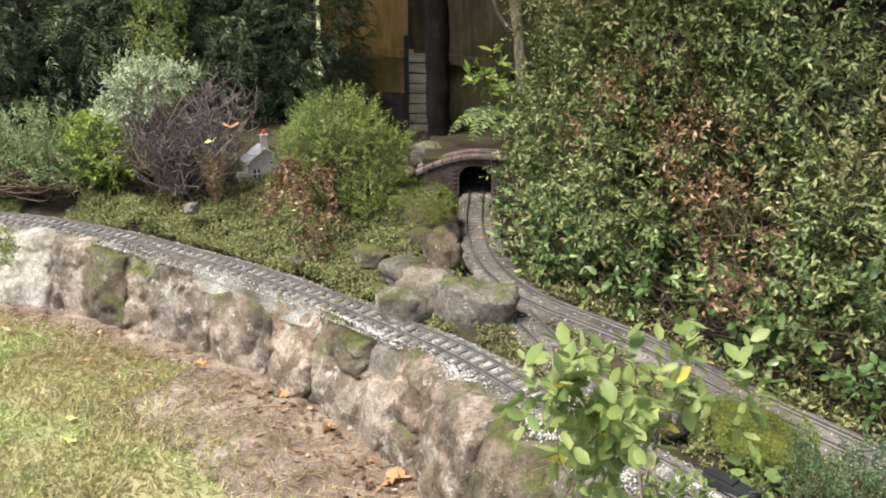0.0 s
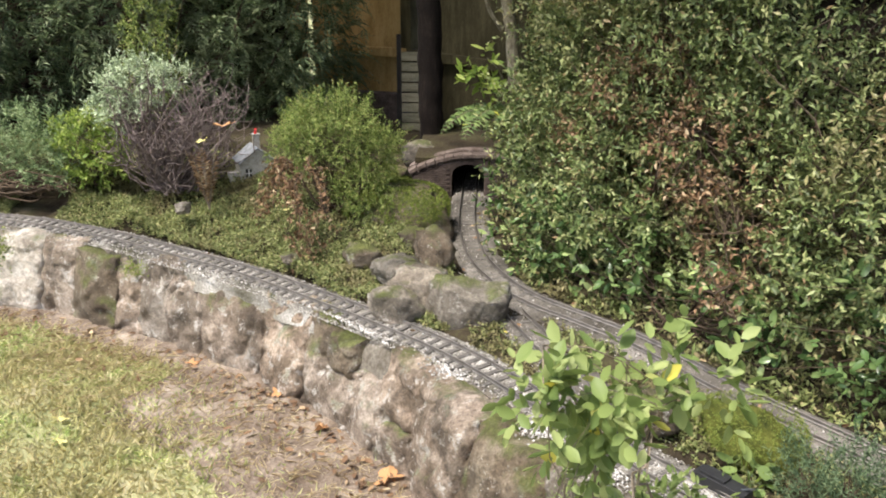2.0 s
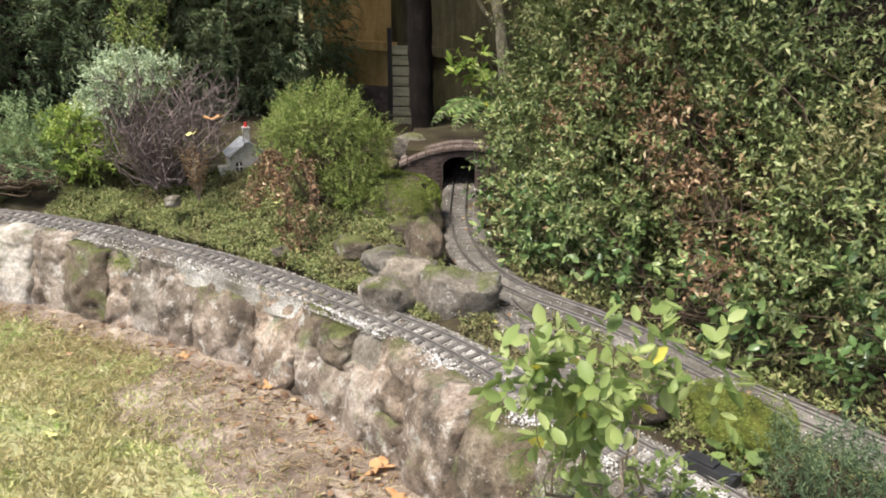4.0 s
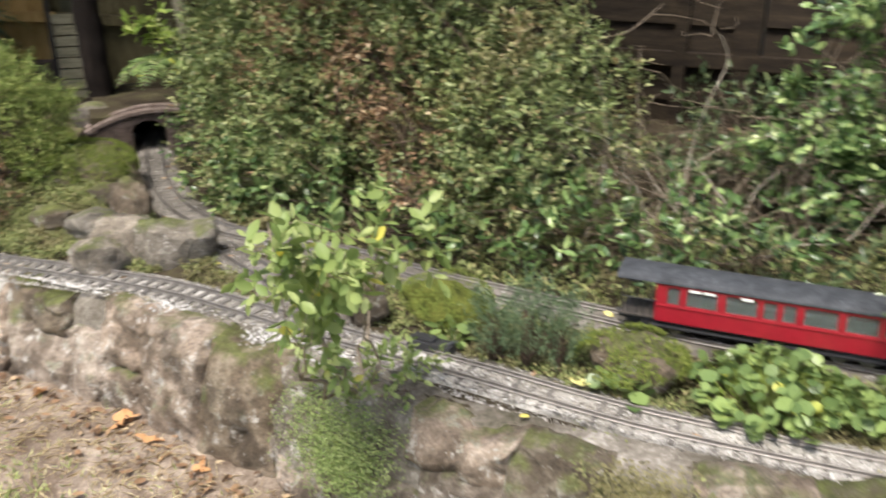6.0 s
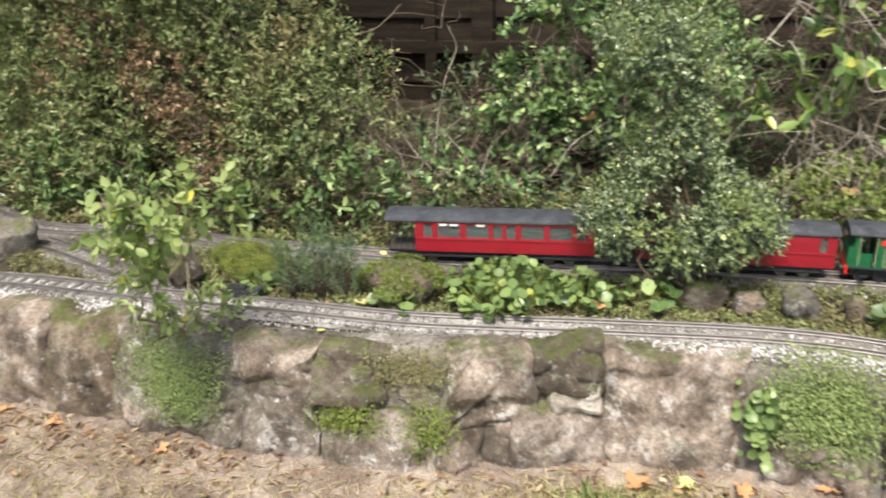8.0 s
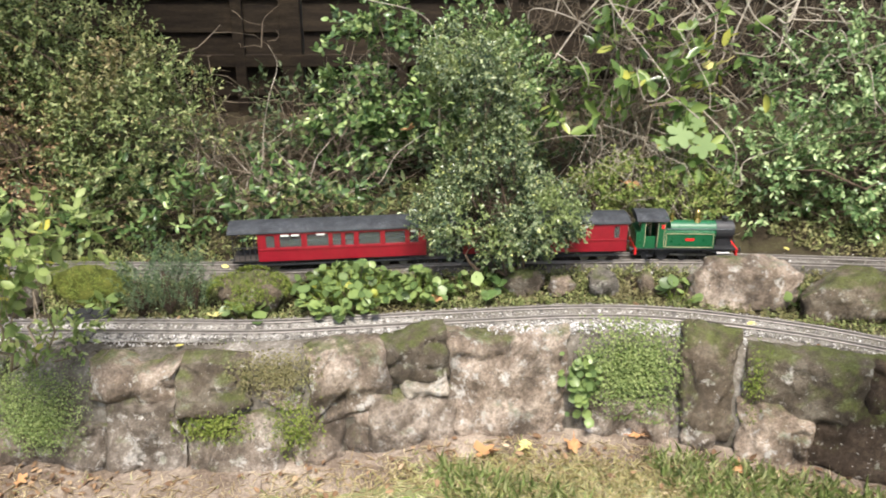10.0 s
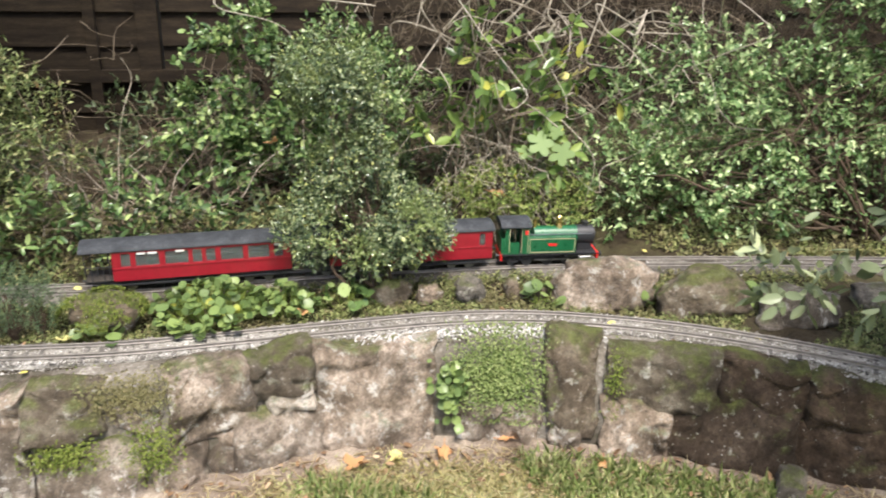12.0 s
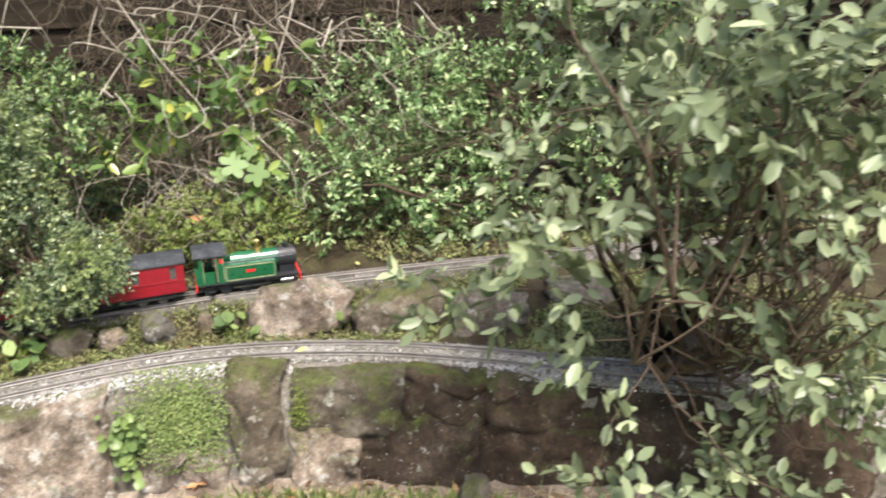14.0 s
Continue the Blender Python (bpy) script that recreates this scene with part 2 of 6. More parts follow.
def rock_mat(name, dark, mid, light, moss=0.35, lichen=0.5, mosscol=(0.1, 0.115, 0.03)):
    """Weathered sandstone with pale lichen and moss."""
    m, nt, b = blank(name, 0.9)
    b.inputs["Specular IOR Level"].default_value = 0.25
    big, fine = noise_tex(nt, 9.0, 10.0, 0.72), noise_tex(nt, 70.0, 6.0, 0.7)
    rnd = nt.nodes.new("ShaderNodeObjectInfo").outputs["Random"]
    col = ramp(nt, big, [(0.38, dark), (0.5, mid), (0.61, light)])
    tone = ramp(nt, rnd, [(0.0, (0.75, 0.77, 0.78)), (0.5, (1.0, 0.96, 0.93)), (1.0, (1.22, 1.13, 1.05))])
    col = mix(nt, 1.0, col, tone, "MULTIPLY")
    col = mix(nt, ramp(nt, fine, [(0.4, (0.85, 0.85, 0.85)), (0.54, (0, 0, 0))]), col, mix(nt, 0.6, col, dark))
    li = ramp(nt, noise_tex(nt, 26.0, 8.0, 0.75), [(0.60 - 0.07 * lichen, (0, 0, 0)), (0.665 - 0.07 * lichen, (0.9, 0.9, 0.9))])
    col = mix(nt, li, col, mix(nt, noise_tex(nt, 60.0, 4.0), (0.36, 0.33, 0.29), (0.78, 0.75, 0.7)))
    soot = ramp(nt, noise_tex(nt, 7.0, 9.0, 0.7), [(0.40, (0.8, 0.8, 0.8)), (0.5, (0, 0, 0))])
    col = mix(nt, soot, col, mix(nt, 0.8, col, tuple(0.42 * c for c in dark)))
    spots = ramp(nt, noise_tex(nt, 130.0, 2.0), [(0.715, (0, 0, 0)), (0.735, (0.8, 0.8, 0.8))])
    col = mix(nt, spots, col, (0.62, 0.6, 0.55))
    nz = nt.nodes.new("ShaderNodeSeparateXYZ")
    nt.links.new(nt.nodes.new("ShaderNodeNewGeometry").outputs["Normal"], nz.inputs[0])
    add = nt.nodes.new("ShaderNodeMath")
    add.operation = "MULTIPLY_ADD"
    nt.links.new(nz.outputs[2], add.inputs[0])
    add.inputs[1].default_value = 0.22
    nt.links.new(noise_tex(nt, 13.0, 7.0, 0.65), add.inputs[2])
    mo = ramp(nt, add.outputs[0], [(0.72 - 0.25 * moss, (0, 0, 0)), (0.86 - 0.25 * moss, (0.85, 0.85, 0.85))])
    green = ramp(nt, noise_tex(nt, 40.0, 5.0), [(0.3, tuple(0.5 * c for c in mosscol)), (0.7, tuple(1.35 * c for c in mosscol))])
    col = mix(nt, mo, col, green)
    grain = ramp(nt, noise_tex(nt, 210.0, 5.0, 0.8), [(0.36, (0.7, 0.69, 0.68)), (0.5, (1.06, 1.05, 1.04)), (0.64, (1.32, 1.3, 1.27))])
    col = mix(nt, 1.0, col, grain, "MULTIPLY")
    nt.links.new(col, b.inputs["Base Color"])
    h = mix(nt, 0.35, big, noise_tex(nt, 45.0, 9.0, 0.75))
    bump(nt, b, h, 1.0, 0.045)
    return m


def mottled(name, stops, scale=20.0, fine=120.0, rough=0.9, strength=0.5, distance=0.006, stretch=None, metal=0.0):
    """A plain worn surface: large patches, fine grain, relief."""
    m, nt, b = blank(name, rough, metal)
    b.inputs["Specular IOR Level"].default_value = 0.18
    f = mix(nt, 0.4, noise_tex(nt, scale, 6.0, 0.65, stretch=stretch), noise_tex(nt, fine, 4.0, 0.7, stretch=stretch))
    nt.links.new(ramp(nt, f, [(0.5 + (p - 0.5) * 0.6, c) for p, c in stops]), b.inputs["Base Color"])
    bump(nt, b, f, strength, distance)
    return m


def plain(name, colour, rough=0.5, metal=0.0, wear=0.25, coat=0.0):
    """Paint or metal with slight dirt."""
    m, nt, b = blank(name, rough, metal)
    f = noise_tex(nt, 45.0, 6.0, 0.7)
    nt.links.new(ramp(nt, f, [(0.3, tuple(c * (1 - wear) for c in colour)), (0.6, colour)]), b.inputs["Base Color"])
    nt.links.new(ramp(nt, noise_tex(nt, 90.0, 4.0), [(0.3, (rough * 0.8,) * 3), (0.7, (min(1, rough * 1.3),) * 3)]), b.inputs["Roughness"])
    b.inputs["Coat Weight"].default_value = coat
    return m


ROCK = rock_mat("sandstone", (0.115, 0.092, 0.07), (0.275, 0.228, 0.185), (0.48, 0.42, 0.36), 0.22, 0.85)
ROCK_PALE = rock_mat("limewashed_rock", (0.24, 0.215, 0.18), (0.45, 0.425, 0.385), (0.68, 0.66, 0.62), 0.3, 1.2)
# Sandstone darkened: the tree's shade on the east wall end, put into the colour.
ROCK_SHADED = rock_mat("shaded_brown_rock", (0.036, 0.025, 0.016), (0.07, 0.05, 0.035), (0.12, 0.09, 0.066), 0.25, 0.05)
ROCK_MOSSY = rock_mat("mossy_rock", (0.09, 0.07, 0.05), (0.17, 0.14, 0.105), (0.27, 0.24, 0.19), 0.46, 0.5)
ROCK_GREY = rock_mat("grey_rock", (0.13, 0.115, 0.095), (0.25, 0.225, 0.19), (0.38, 0.35, 0.3), 0.3, 0.5)
MOSS = mottled("moss", [(0.3, (0.035, 0.045, 0.01)), (0.5, (0.085, 0.095, 0.018)), (0.7, (0.15, 0.15, 0.035))], 30, 260, 0.95, 1.0, 0.012)
MORTAR = mottled("mortar", [(0.26, (0.045, 0.042, 0.026)), (0.42, (0.1, 0.086, 0.068)), (0.58, (0.17, 0.15, 0.125)), (0.76, (0.36, 0.335, 0.3))], 7, 90, 0.95, 0.8, 0.01)
SOIL = mottled("bed_soil", [(0.3, (0.018, 0.013, 0.008)), (0.5, (0.045, 0.035, 0.021)), (0.62, (0.055, 0.05, 0.022)), (0.75, (0.12, 0.1, 0.068))], 7, 120, 0.97, 1.0, 0.012)
BALLAST = mottled("grit_ballast", [(0.22, (0.05, 0.05, 0.025)), (0.36, (0.11, 0.1, 0.075)), (0.52, (0.22, 0.205, 0.18)), (0.64, (0.42, 0.4, 0.365)), (0.8, (0.6, 0.58, 0.545))], 5, 230, 0.95, 1.0, 0.006)
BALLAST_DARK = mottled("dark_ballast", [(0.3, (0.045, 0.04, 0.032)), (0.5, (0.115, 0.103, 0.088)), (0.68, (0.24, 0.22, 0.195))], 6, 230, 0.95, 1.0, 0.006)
PEBBLE = leaf_mat("pebbles", [(0.0, (0.06, 0.055, 0.05)), (0.35, (0.2, 0.18, 0.16)), (0.7, (0.35, 0.325, 0.29)), (1.0, (0.64, 0.62, 0.59))], 0.8, 0.0)
WHITE_GRIT = leaf_mat("white_grit", [(0.0, (0.16, 0.145, 0.125)), (0.5, (0.36, 0.34, 0.31)), (1.0, (0.66, 0.645, 0.62))], 0.85, 0.0)
GRASS_GREEN = leaf_mat("green_grass", [(0.0, (0.16, 0.22, 0.06)), (0.5, (0.3, 0.37, 0.13)), (1.0, (0.5, 0.5, 0.25))], 0.6, 0.4)
LAWN = mottled("lawn_turf", [(0.3, (0.16, 0.175, 0.075)), (0.5, (0.255, 0.26, 0.125)), (0.7, (0.38, 0.335, 0.21))], 4.0, 160, 0.97, 0.8, 0.01)
EARTH = mottled("bare_earth", [(0.28, (0.075, 0.052, 0.036)), (0.45, (0.16, 0.122, 0.092)), (0.6, (0.27, 0.218, 0.172)), (0.75, (0.41, 0.35, 0.28))], 9.0, 140, 0.97, 1.0, 0.012)
GRASS = leaf_mat("grass", [(0.0, (0.33, 0.45, 0.13)), (0.45, (0.56, 0.64, 0.27)), (0.75, (0.7, 0.69, 0.37)), (1.0, (0.8, 0.74, 0.48))], 0.6, 0.5,
                 (1.6, 0.5, 0.64, (0.5, 0.42, 0.22)))
RAIL = plain("rail_metal", (0.22, 0.2, 0.18), 0.5, 0.75, 0.4)
SLEEPER = plain("sleeper", (0.12, 0.108, 0.095), 0.85, 0.0, 0.5)
# Near-black boards: the shade of overhanging hedge and trees is in this colour.
TIMBER = mottled("shaded_fence_timber", [(0.3, (0.009, 0.006, 0.004)), (0.5, (0.018, 0.0125, 0.0075)), (0.7, (0.034, 0.024, 0.014))], 6, 60, 0.85, 0.5, 0.004, (1, 1, 7))
TIMBER_GREEN = mottled("green_fence_timber", [(0.3, (0.03, 0.026, 0.012)), (0.5, (0.055, 0.046, 0.022)), (0.7, (0.09, 0.076, 0.04))], 5, 60, 0.85, 0.5, 0.004, (4, 4, 1))
TIMBER_WARM = mottled("pale_timber", [(0.3, (0.24, 0.15, 0.055)), (0.5, (0.35, 0.225, 0.085)), (0.7, (0.44, 0.3, 0.125))], 5, 60, 0.8, 0.4, 0.003, (4, 4, 1))
SLAT = mottled("grey_slat_timber", [(0.3, (0.12, 0.11, 0.07)), (0.6, (0.24, 0.22, 0.15))], 8, 60, 0.85, 0.4, 0.003, (1, 1, 6))
POST = plain("black_post", (0.02, 0.016, 0.013), 0.8, 0.0, 0.4)
BARK_DARK = mottled("dark_bark", [(0.3, (0.006, 0.004, 0.003)), (0.55, (0.013, 0.009, 0.007)), (0.75, (0.03, 0.021, 0.016))], 14, 90, 0.95, 1.0, 0.015, (3, 3, 0.7))
BARK_GREY = mottled("grey_bark", [(0.3, (0.09, 0.075, 0.05)), (0.5, (0.17, 0.15, 0.105)), (0.7, (0.28, 0.25, 0.19))], 14, 90, 0.95, 0.9, 0.01, (3, 3, 1))
TWIG = mottled("brown_twig", [(0.3, (0.045, 0.03, 0.02)), (0.6, (0.10, 0.072, 0.05))], 40, 200, 0.9, 0.5, 0.003)
TWIG_PALE = mottled("pale_twig", [(0.3, (0.11, 0.085, 0.06)), (0.6, (0.27, 0.22, 0.165))], 40, 200, 0.9, 0.5, 0.003)
TWIG_PURPLE = mottled("purple_twig", [(0.3, (0.075, 0.055, 0.05)), (0.6, (0.19, 0.15, 0.14))], 30, 200, 0.9, 0.5, 0.003)
PRIVET = leaf_mat("hedge_leaf", [(0.0, (0.05, 0.072, 0.026)), (0.35, (0.118, 0.155, 0.052)), (0.7, (0.21, 0.255, 0.094)), (0.93, (0.36, 0.37, 0.17)), (1.0, (0.24, 0.15, 0.075))], 0.38, 0.2,
                  (2.0, 0.62, 0.84, (0.2, 0.14, 0.07)))
CONIFER = leaf_mat("conifer_leaf", [(0.0, (0.04, 0.065, 0.028)), (0.5, (0.1, 0.14, 0.062)), (0.85, (0.185, 0.235, 0.11)), (1.0, (0.34, 0.38, 0.22))], 0.55, 0.2,
                   (1.5, 0.55, 0.7, (0.14, 0.17, 0.09)))
SILVER = leaf_mat("silver_leaf", [(0.0, (0.22, 0.28, 0.16)), (0.5, (0.38, 0.46, 0.28)), (1.0, (0.58, 0.64, 0.46))], 0.7, 0.25)
JUNIPER = leaf_mat("juniper_leaf", [(0.0, (0.08, 0.12, 0.025)), (0.5, (0.18, 0.24, 0.06)), (0.85, (0.32, 0.37, 0.11)), (1.0, (0.3, 0.26, 0.12))], 0.55, 0.25)
LAVENDER = leaf_mat("grey_green_leaf", [(0.0, (0.11, 0.17, 0.075)), (0.5, (0.22, 0.3, 0.14)), (1.0, (0.38, 0.45, 0.24))], 0.65, 0.25)
LIME = leaf_mat("lime_leaf", [(0.0, (0.12, 0.19, 0.035)), (0.5, (0.24, 0.33, 0.06)), (1.0, (0.42, 0.47, 0.14))], 0.5, 0.35)
ROSE = leaf_mat("rose_leaf", [(0.0, (0.14, 0.2, 0.06)), (0.5, (0.235, 0.3, 0.095)), (0.96, (0.37, 0.42, 0.17)), (1.0, (0.6, 0.52, 0.08))], 0.45, 0.4)
GLOSSY = leaf_mat("glossy_leaf", [(0.0, (0.042, 0.08, 0.026)), (0.5, (0.1, 0.165, 0.052)), (0.8, (0.2, 0.28, 0.1)), (1.0, (0.4, 0.48, 0.19))], 0.27, 0.2)
DARKLEAF = leaf_mat("dark_leaf", [(0.0, (0.025, 0.045, 0.02)), (0.6, (0.07, 0.1, 0.042)), (1.0, (0.16, 0.19, 0.085))], 0.3, 0.12)
# Palest stops paint whitish glints, the darkest the shaded gaps between leaves.
BOXLEAF = leaf_mat("box_leaf", [(0.0, (0.026, 0.046, 0.022)), (0.4, (0.08, 0.115, 0.052)), (0.75, (0.19, 0.235, 0.11)), (0.9, (0.38, 0.42, 0.25)), (1.0, (0.42, 0.44, 0.13))], 0.18, 0.15,
                   (5.0, 0.5, 0.68, (0.2, 0.25, 0.08)))
# The pale cream end of the ramp paints in the gloss highlights.
EUONYMUS = leaf_mat("euonymus_leaf", [(0.0, (0.07, 0.13, 0.045)), (0.45, (0.17, 0.27, 0.10)), (0.8, (0.34, 0.44, 0.2)), (1.0, (0.58, 0.66, 0.34))], 0.22, 0.26)
BLUEGREEN = leaf_mat("blue_green_needle", [(0.0, (0.05, 0.085, 0.045)), (0.5, (0.11, 0.165, 0.085)), (1.0, (0.2, 0.27, 0.14))], 0.6, 0.2)
MATGREEN = leaf_mat("creeping_mat_leaf", [(0.0, (0.11, 0.155, 0.045)), (0.5, (0.2, 0.26, 0.085)), (1.0, (0.33, 0.38, 0.15))], 0.6, 0.3)
TWIG_BROWN = mottled("matted_twig", [(0.3, (0.06, 0.045, 0.03)), (0.6, (0.17, 0.135, 0.095))], 40, 200, 0.9, 0.5, 0.003)
TWIG_WHITE = mottled("bleached_twig", [(0.3, (0.2, 0.17, 0.13)), (0.6, (0.42, 0.37, 0.3))], 40, 200, 0.9, 0.5, 0.003)
GREYLEAF = leaf_mat("grey_tree_leaf", [(0.0, (0.09, 0.11, 0.055)), (0.5, (0.19, 0.225, 0.125)), (0.85, (0.31, 0.355, 0.21)), (1.0, (0.44, 0.48, 0.27))], 0.3, 0.3)
BROADLEAF = leaf_mat("broad_leaf", [(0.0, (0.075, 0.12, 0.04)), (0.5, (0.155, 0.22, 0.075)), (0.97, (0.26, 0.34, 0.11)), (1.0, (0.5, 0.46, 0.06))], 0.3, 0.3)
MAPLE = leaf_mat("maple_leaf", [(0.0, (0.13, 0.2, 0.07)), (1.0, (0.21, 0.29, 0.115))], 0.5, 0.3)
RHODO = leaf_mat("rhododendron_leaf", [(0.0, (0.06, 0.1, 0.03)), (0.5, (0.14, 0.22, 0.06)), (0.88, (0.27, 0.36, 0.1)), (1.0, (0.5, 0.48, 0.1))], 0.25, 0.35)
GROUNDLEAF = leaf_mat("ground_leaf", [(0.0, (0.09, 0.11, 0.036)), (0.5, (0.19, 0.22, 0.08)), (0.85, (0.32, 0.335, 0.135)), (1.0, (0.34, 0.28, 0.15))], 0.55, 0.25,
                      (5.0, 0.5, 0.66, (0.17, 0.14, 0.07)))
MOSSLEAF = leaf_mat("moss_tuft", [(0.0, (0.075, 0.11, 0.018)), (0.5, (0.15, 0.19, 0.035)), (1.0, (0.25, 0.28, 0.07))], 0.8, 0.25)
DEAD = leaf_mat("dead_leaf", [(0.0, (0.1, 0.058, 0.034)), (0.5, (0.21, 0.125, 0.068)), (0.85, (0.33, 0.215, 0.12)), (1.0, (0.5, 0.4, 0.26))], 0.75, 0.2)
ORANGE = leaf_mat("orange_leaf", [(0.0, (0.33, 0.12, 0.045)), (0.6, (0.46, 0.19, 0.075)), (1.0, (0.52, 0.31, 0.15))], 0.6, 0.2)
STRAW = leaf_mat("dry_grass", [(0.0, (0.24, 0.17, 0.09)), (0.5, (0.42, 0.33, 0.19)), (1.0, (0.6, 0.52, 0.34))], 0.8, 0.3)
YELLOWLEAF = leaf_mat("yellow_leaf", [(0.0, (0.6, 0.52, 0.12)), (1.0, (0.72, 0.66, 0.28))], 0.5, 0.25)
BRICKRED = mottled("model_brick", [(0.3, (0.05, 0.038, 0.032)), (0.5, (0.088, 0.066, 0.056)), (0.7, (0.14, 0.11, 0.095))], 25, 160, 0.92, 0.6, 0.003)
COPING = mottled("coping_brick", [(0.3, (0.07, 0.05, 0.042)), (0.5, (0.125, 0.095, 0.08)), (0.7, (0.2, 0.16, 0.14))], 25, 160, 0.92, 0.6, 0.003)
RED = plain("coach_red", (0.25, 0.009, 0.018), 0.36, 0.0, 0.22, 0.25)
GREEN = plain("loco_green", (0.011, 0.1, 0.038), 0.3, 0.0, 0.22, 0.35)
BLACK = plain("black_paint", (0.022, 0.022, 0.024), 0.5, 0.0, 0.3)
ROOF = mottled("grey_roof", [(0.3, (0.022, 0.024, 0.027)), (0.55, (0.042, 0.045, 0.05)), (0.75, (0.07, 0.074, 0.08))], 30, 200, 0.7, 0.2, 0.001)
CREAM = plain("cream_paint", (0.5, 0.44, 0.26), 0.5)
BRASS = plain("brass", (0.75, 0.55, 0.22), 0.28, 1.0, 0.2)
STEEL = plain("steel", (0.3, 0.3, 0.3), 0.4, 1.0, 0.4)
REDBEAM = plain("red_beam", (0.62, 0.02, 0.02), 0.4, 0.0, 0.2)
WHITE = plain("white_paint", (0.75, 0.74, 0.7), 0.6)
INSIDE = plain("coach_inside", (0.05, 0.042, 0.036), 0.8)
SLATE = mottled("model_slate", [(0.3, (0.15, 0.16, 0.17)), (0.6, (0.3, 0.31, 0.33))], 40, 200, 0.7, 0.3, 0.002)
RENDERED = mottled("model_stone", [(0.3, (0.27, 0.25, 0.22)), (0.6, (0.46, 0.44, 0.4))], 50, 200, 0.9, 0.4, 0.002)
GLASS, gnt, gb = blank("window_glass", 0.05)
gb.inputs["Base Color"].default_value = (0.42, 0.47, 0.45, 1)
gb.inputs["Transmission Weight"].default_value = 0.9
gb.inputs["IOR"].default_value = 1.3


# ---- the plan: curves of the place ----
NEAR = Line([(-2.6, 2.80), (-2.0, 2.83), (-1.494, 2.779), (-1.095, 2.616), (-0.798, 2.435), (-0.554, 2.279), (-0.278, 2.06), (-0.089, 1.897), (0.088, 1.716),
             (0.321, 1.40), (0.48, 1.20), (0.566, 1.09), (0.74, 0.86), (0.911, 0.68), (1.095, 0.495), (1.305, 0.27), (1.445, 0.06), (1.56, -0.24), (1.615, -0.52), (1.65, -0.85), (1.72, -1.3), (1.82, -1.9)])
REAR = Line([(0.20, 3.75), (0.145, 3.4), (0.12, 3.03), (0.105, 2.69), (0.126, 2.38), (0.19, 2.16), (0.263, 2.035), (0.378, 1.91), (0.49, 1.78), (0.61, 1.585), (0.72, 1.43),
             (0.90, 1.20), (1.03, 1.03), (1.24, 0.82), (1.57, 0.44), (1.77, 0.19), (1.98, -0.12), (2.12, -0.34), (2.4, -0.8), (2.7, -1.35)])
SPUR = Line([(0.105, 2.62), (0.118, 2.38), (0.155, 2.16), (0.205, 1.98), (0.255, 1.82), (0.30, 1.66), (0.345, 1.5), (0.40, 1.38), (0.47, 1.25)])
FOOT = Line([(-2.9, 2.85), (-2.3, 2.78), (-1.472, 2.571), (-1.222, 2.477), (-0.975, 2.355), (-0.705, 2.207), (-0.45, 2.011), (-0.257, 1.816), (-0.1, 1.62), (0.06, 1.36),
             (0.25, 1.085), (0.345, 0.92), (0.62, 0.616), (0.94, 0.38), (1.12, 0.16), (1.23, -0.05), (1.35, -0.38), (1.43, -0.65), (1.5, -0.9), (1.62, -1.6), (1.72, -2.2)])
NEAR_Z, REAR_Z = 0.252, 0.268
S0 = float(FOOT.near([(-2.3, 2.78)])[0][0])


def bed(x, y):
    """The height of the raised bed."""
    q = np.stack([np.ravel(x), np.ravel(y)], 1).astype(float)
    _, f = FOOT.near(q)
    _, n = NEAR.near(q)
    _, r = REAR.near(q)
    left = 1 - sstep(-0.15, 0.12, q[:, 0] - 0.25 * (2.4 - q[:, 1]))
    z = np.full(len(q), 0.243)
    z += left * 0.115 * sstep(0.07, 0.55, n)
    z += 0.05 * sstep(0.09, 0.5, r) + 0.09 * sstep(0.5, 1.4, r)
    p3 = np.c_[q, np.zeros(len(q))]
    rough = 0.010 * wobble(p3, 14.0, 3) + 0.005 * wobble(p3, 45.0, 4)
    flat = np.maximum(1 - sstep(0.05, 0.12, np.abs(n)), 1 - sstep(0.05, 0.12, np.abs(r)))
    z += rough * (1 - flat)
    level = 0.243
    wr = (1 - sstep(0.055, 0.15, np.abs(r))) * (q[:, 1] < 3.3)
    z = z * (1 - wr) + (REAR_Z - 0.009) * wr
    wn_ = 1 - sstep(0.05, 0.12, np.abs(n))
    z = z * (1 - wn_) + level * wn_
    up = sstep(0.112, 0.145, f)
    return (-0.03 + (z + 0.03) * up).reshape(np.shape(x))


# ---- ground ----
def lawn_sheet():
    near = np.linspace(-4, 3, 141)
    xs = np.unique(np.r_[-400, -120, -40, -15, -8, near, 8, 15, 40, 120, 400])
    ys = np.unique(np.r_[-400, -120, -40, -15, -8, np.linspace(-4, 5, 181), 8, 15, 40, 120, 400])
    X, Y = np.meshgrid(xs, ys, indexing="ij")
    p = np.c_[X.ravel(), Y.ravel(), np.zeros(X.size)]
    Z = 0.006 * wobble(p, 6.0, 8) + 0.003 * wobble(p, 30.0, 9)
    _, f = FOOT.near(p[:, :2])
    Z = Z - 0.006 * (1 - sstep(0.0, 0.3, np.abs(f)))
    nx, ny = len(xs), len(ys)
    i = (np.arange(nx - 1)[:, None] * ny + np.arange(ny - 1)[None]).ravel()
    f4 = np.stack([i, i + ny, i + ny + 1, i + 1], 1)
    part("ground", mesh_np("ground", np.c_[p[:, :2], Z], [f4], True), LAWN)
    return tagged(bpy.data.objects["ground"], "worn summer lawn with dry straw-coloured patches", "lawn", kind="structure")


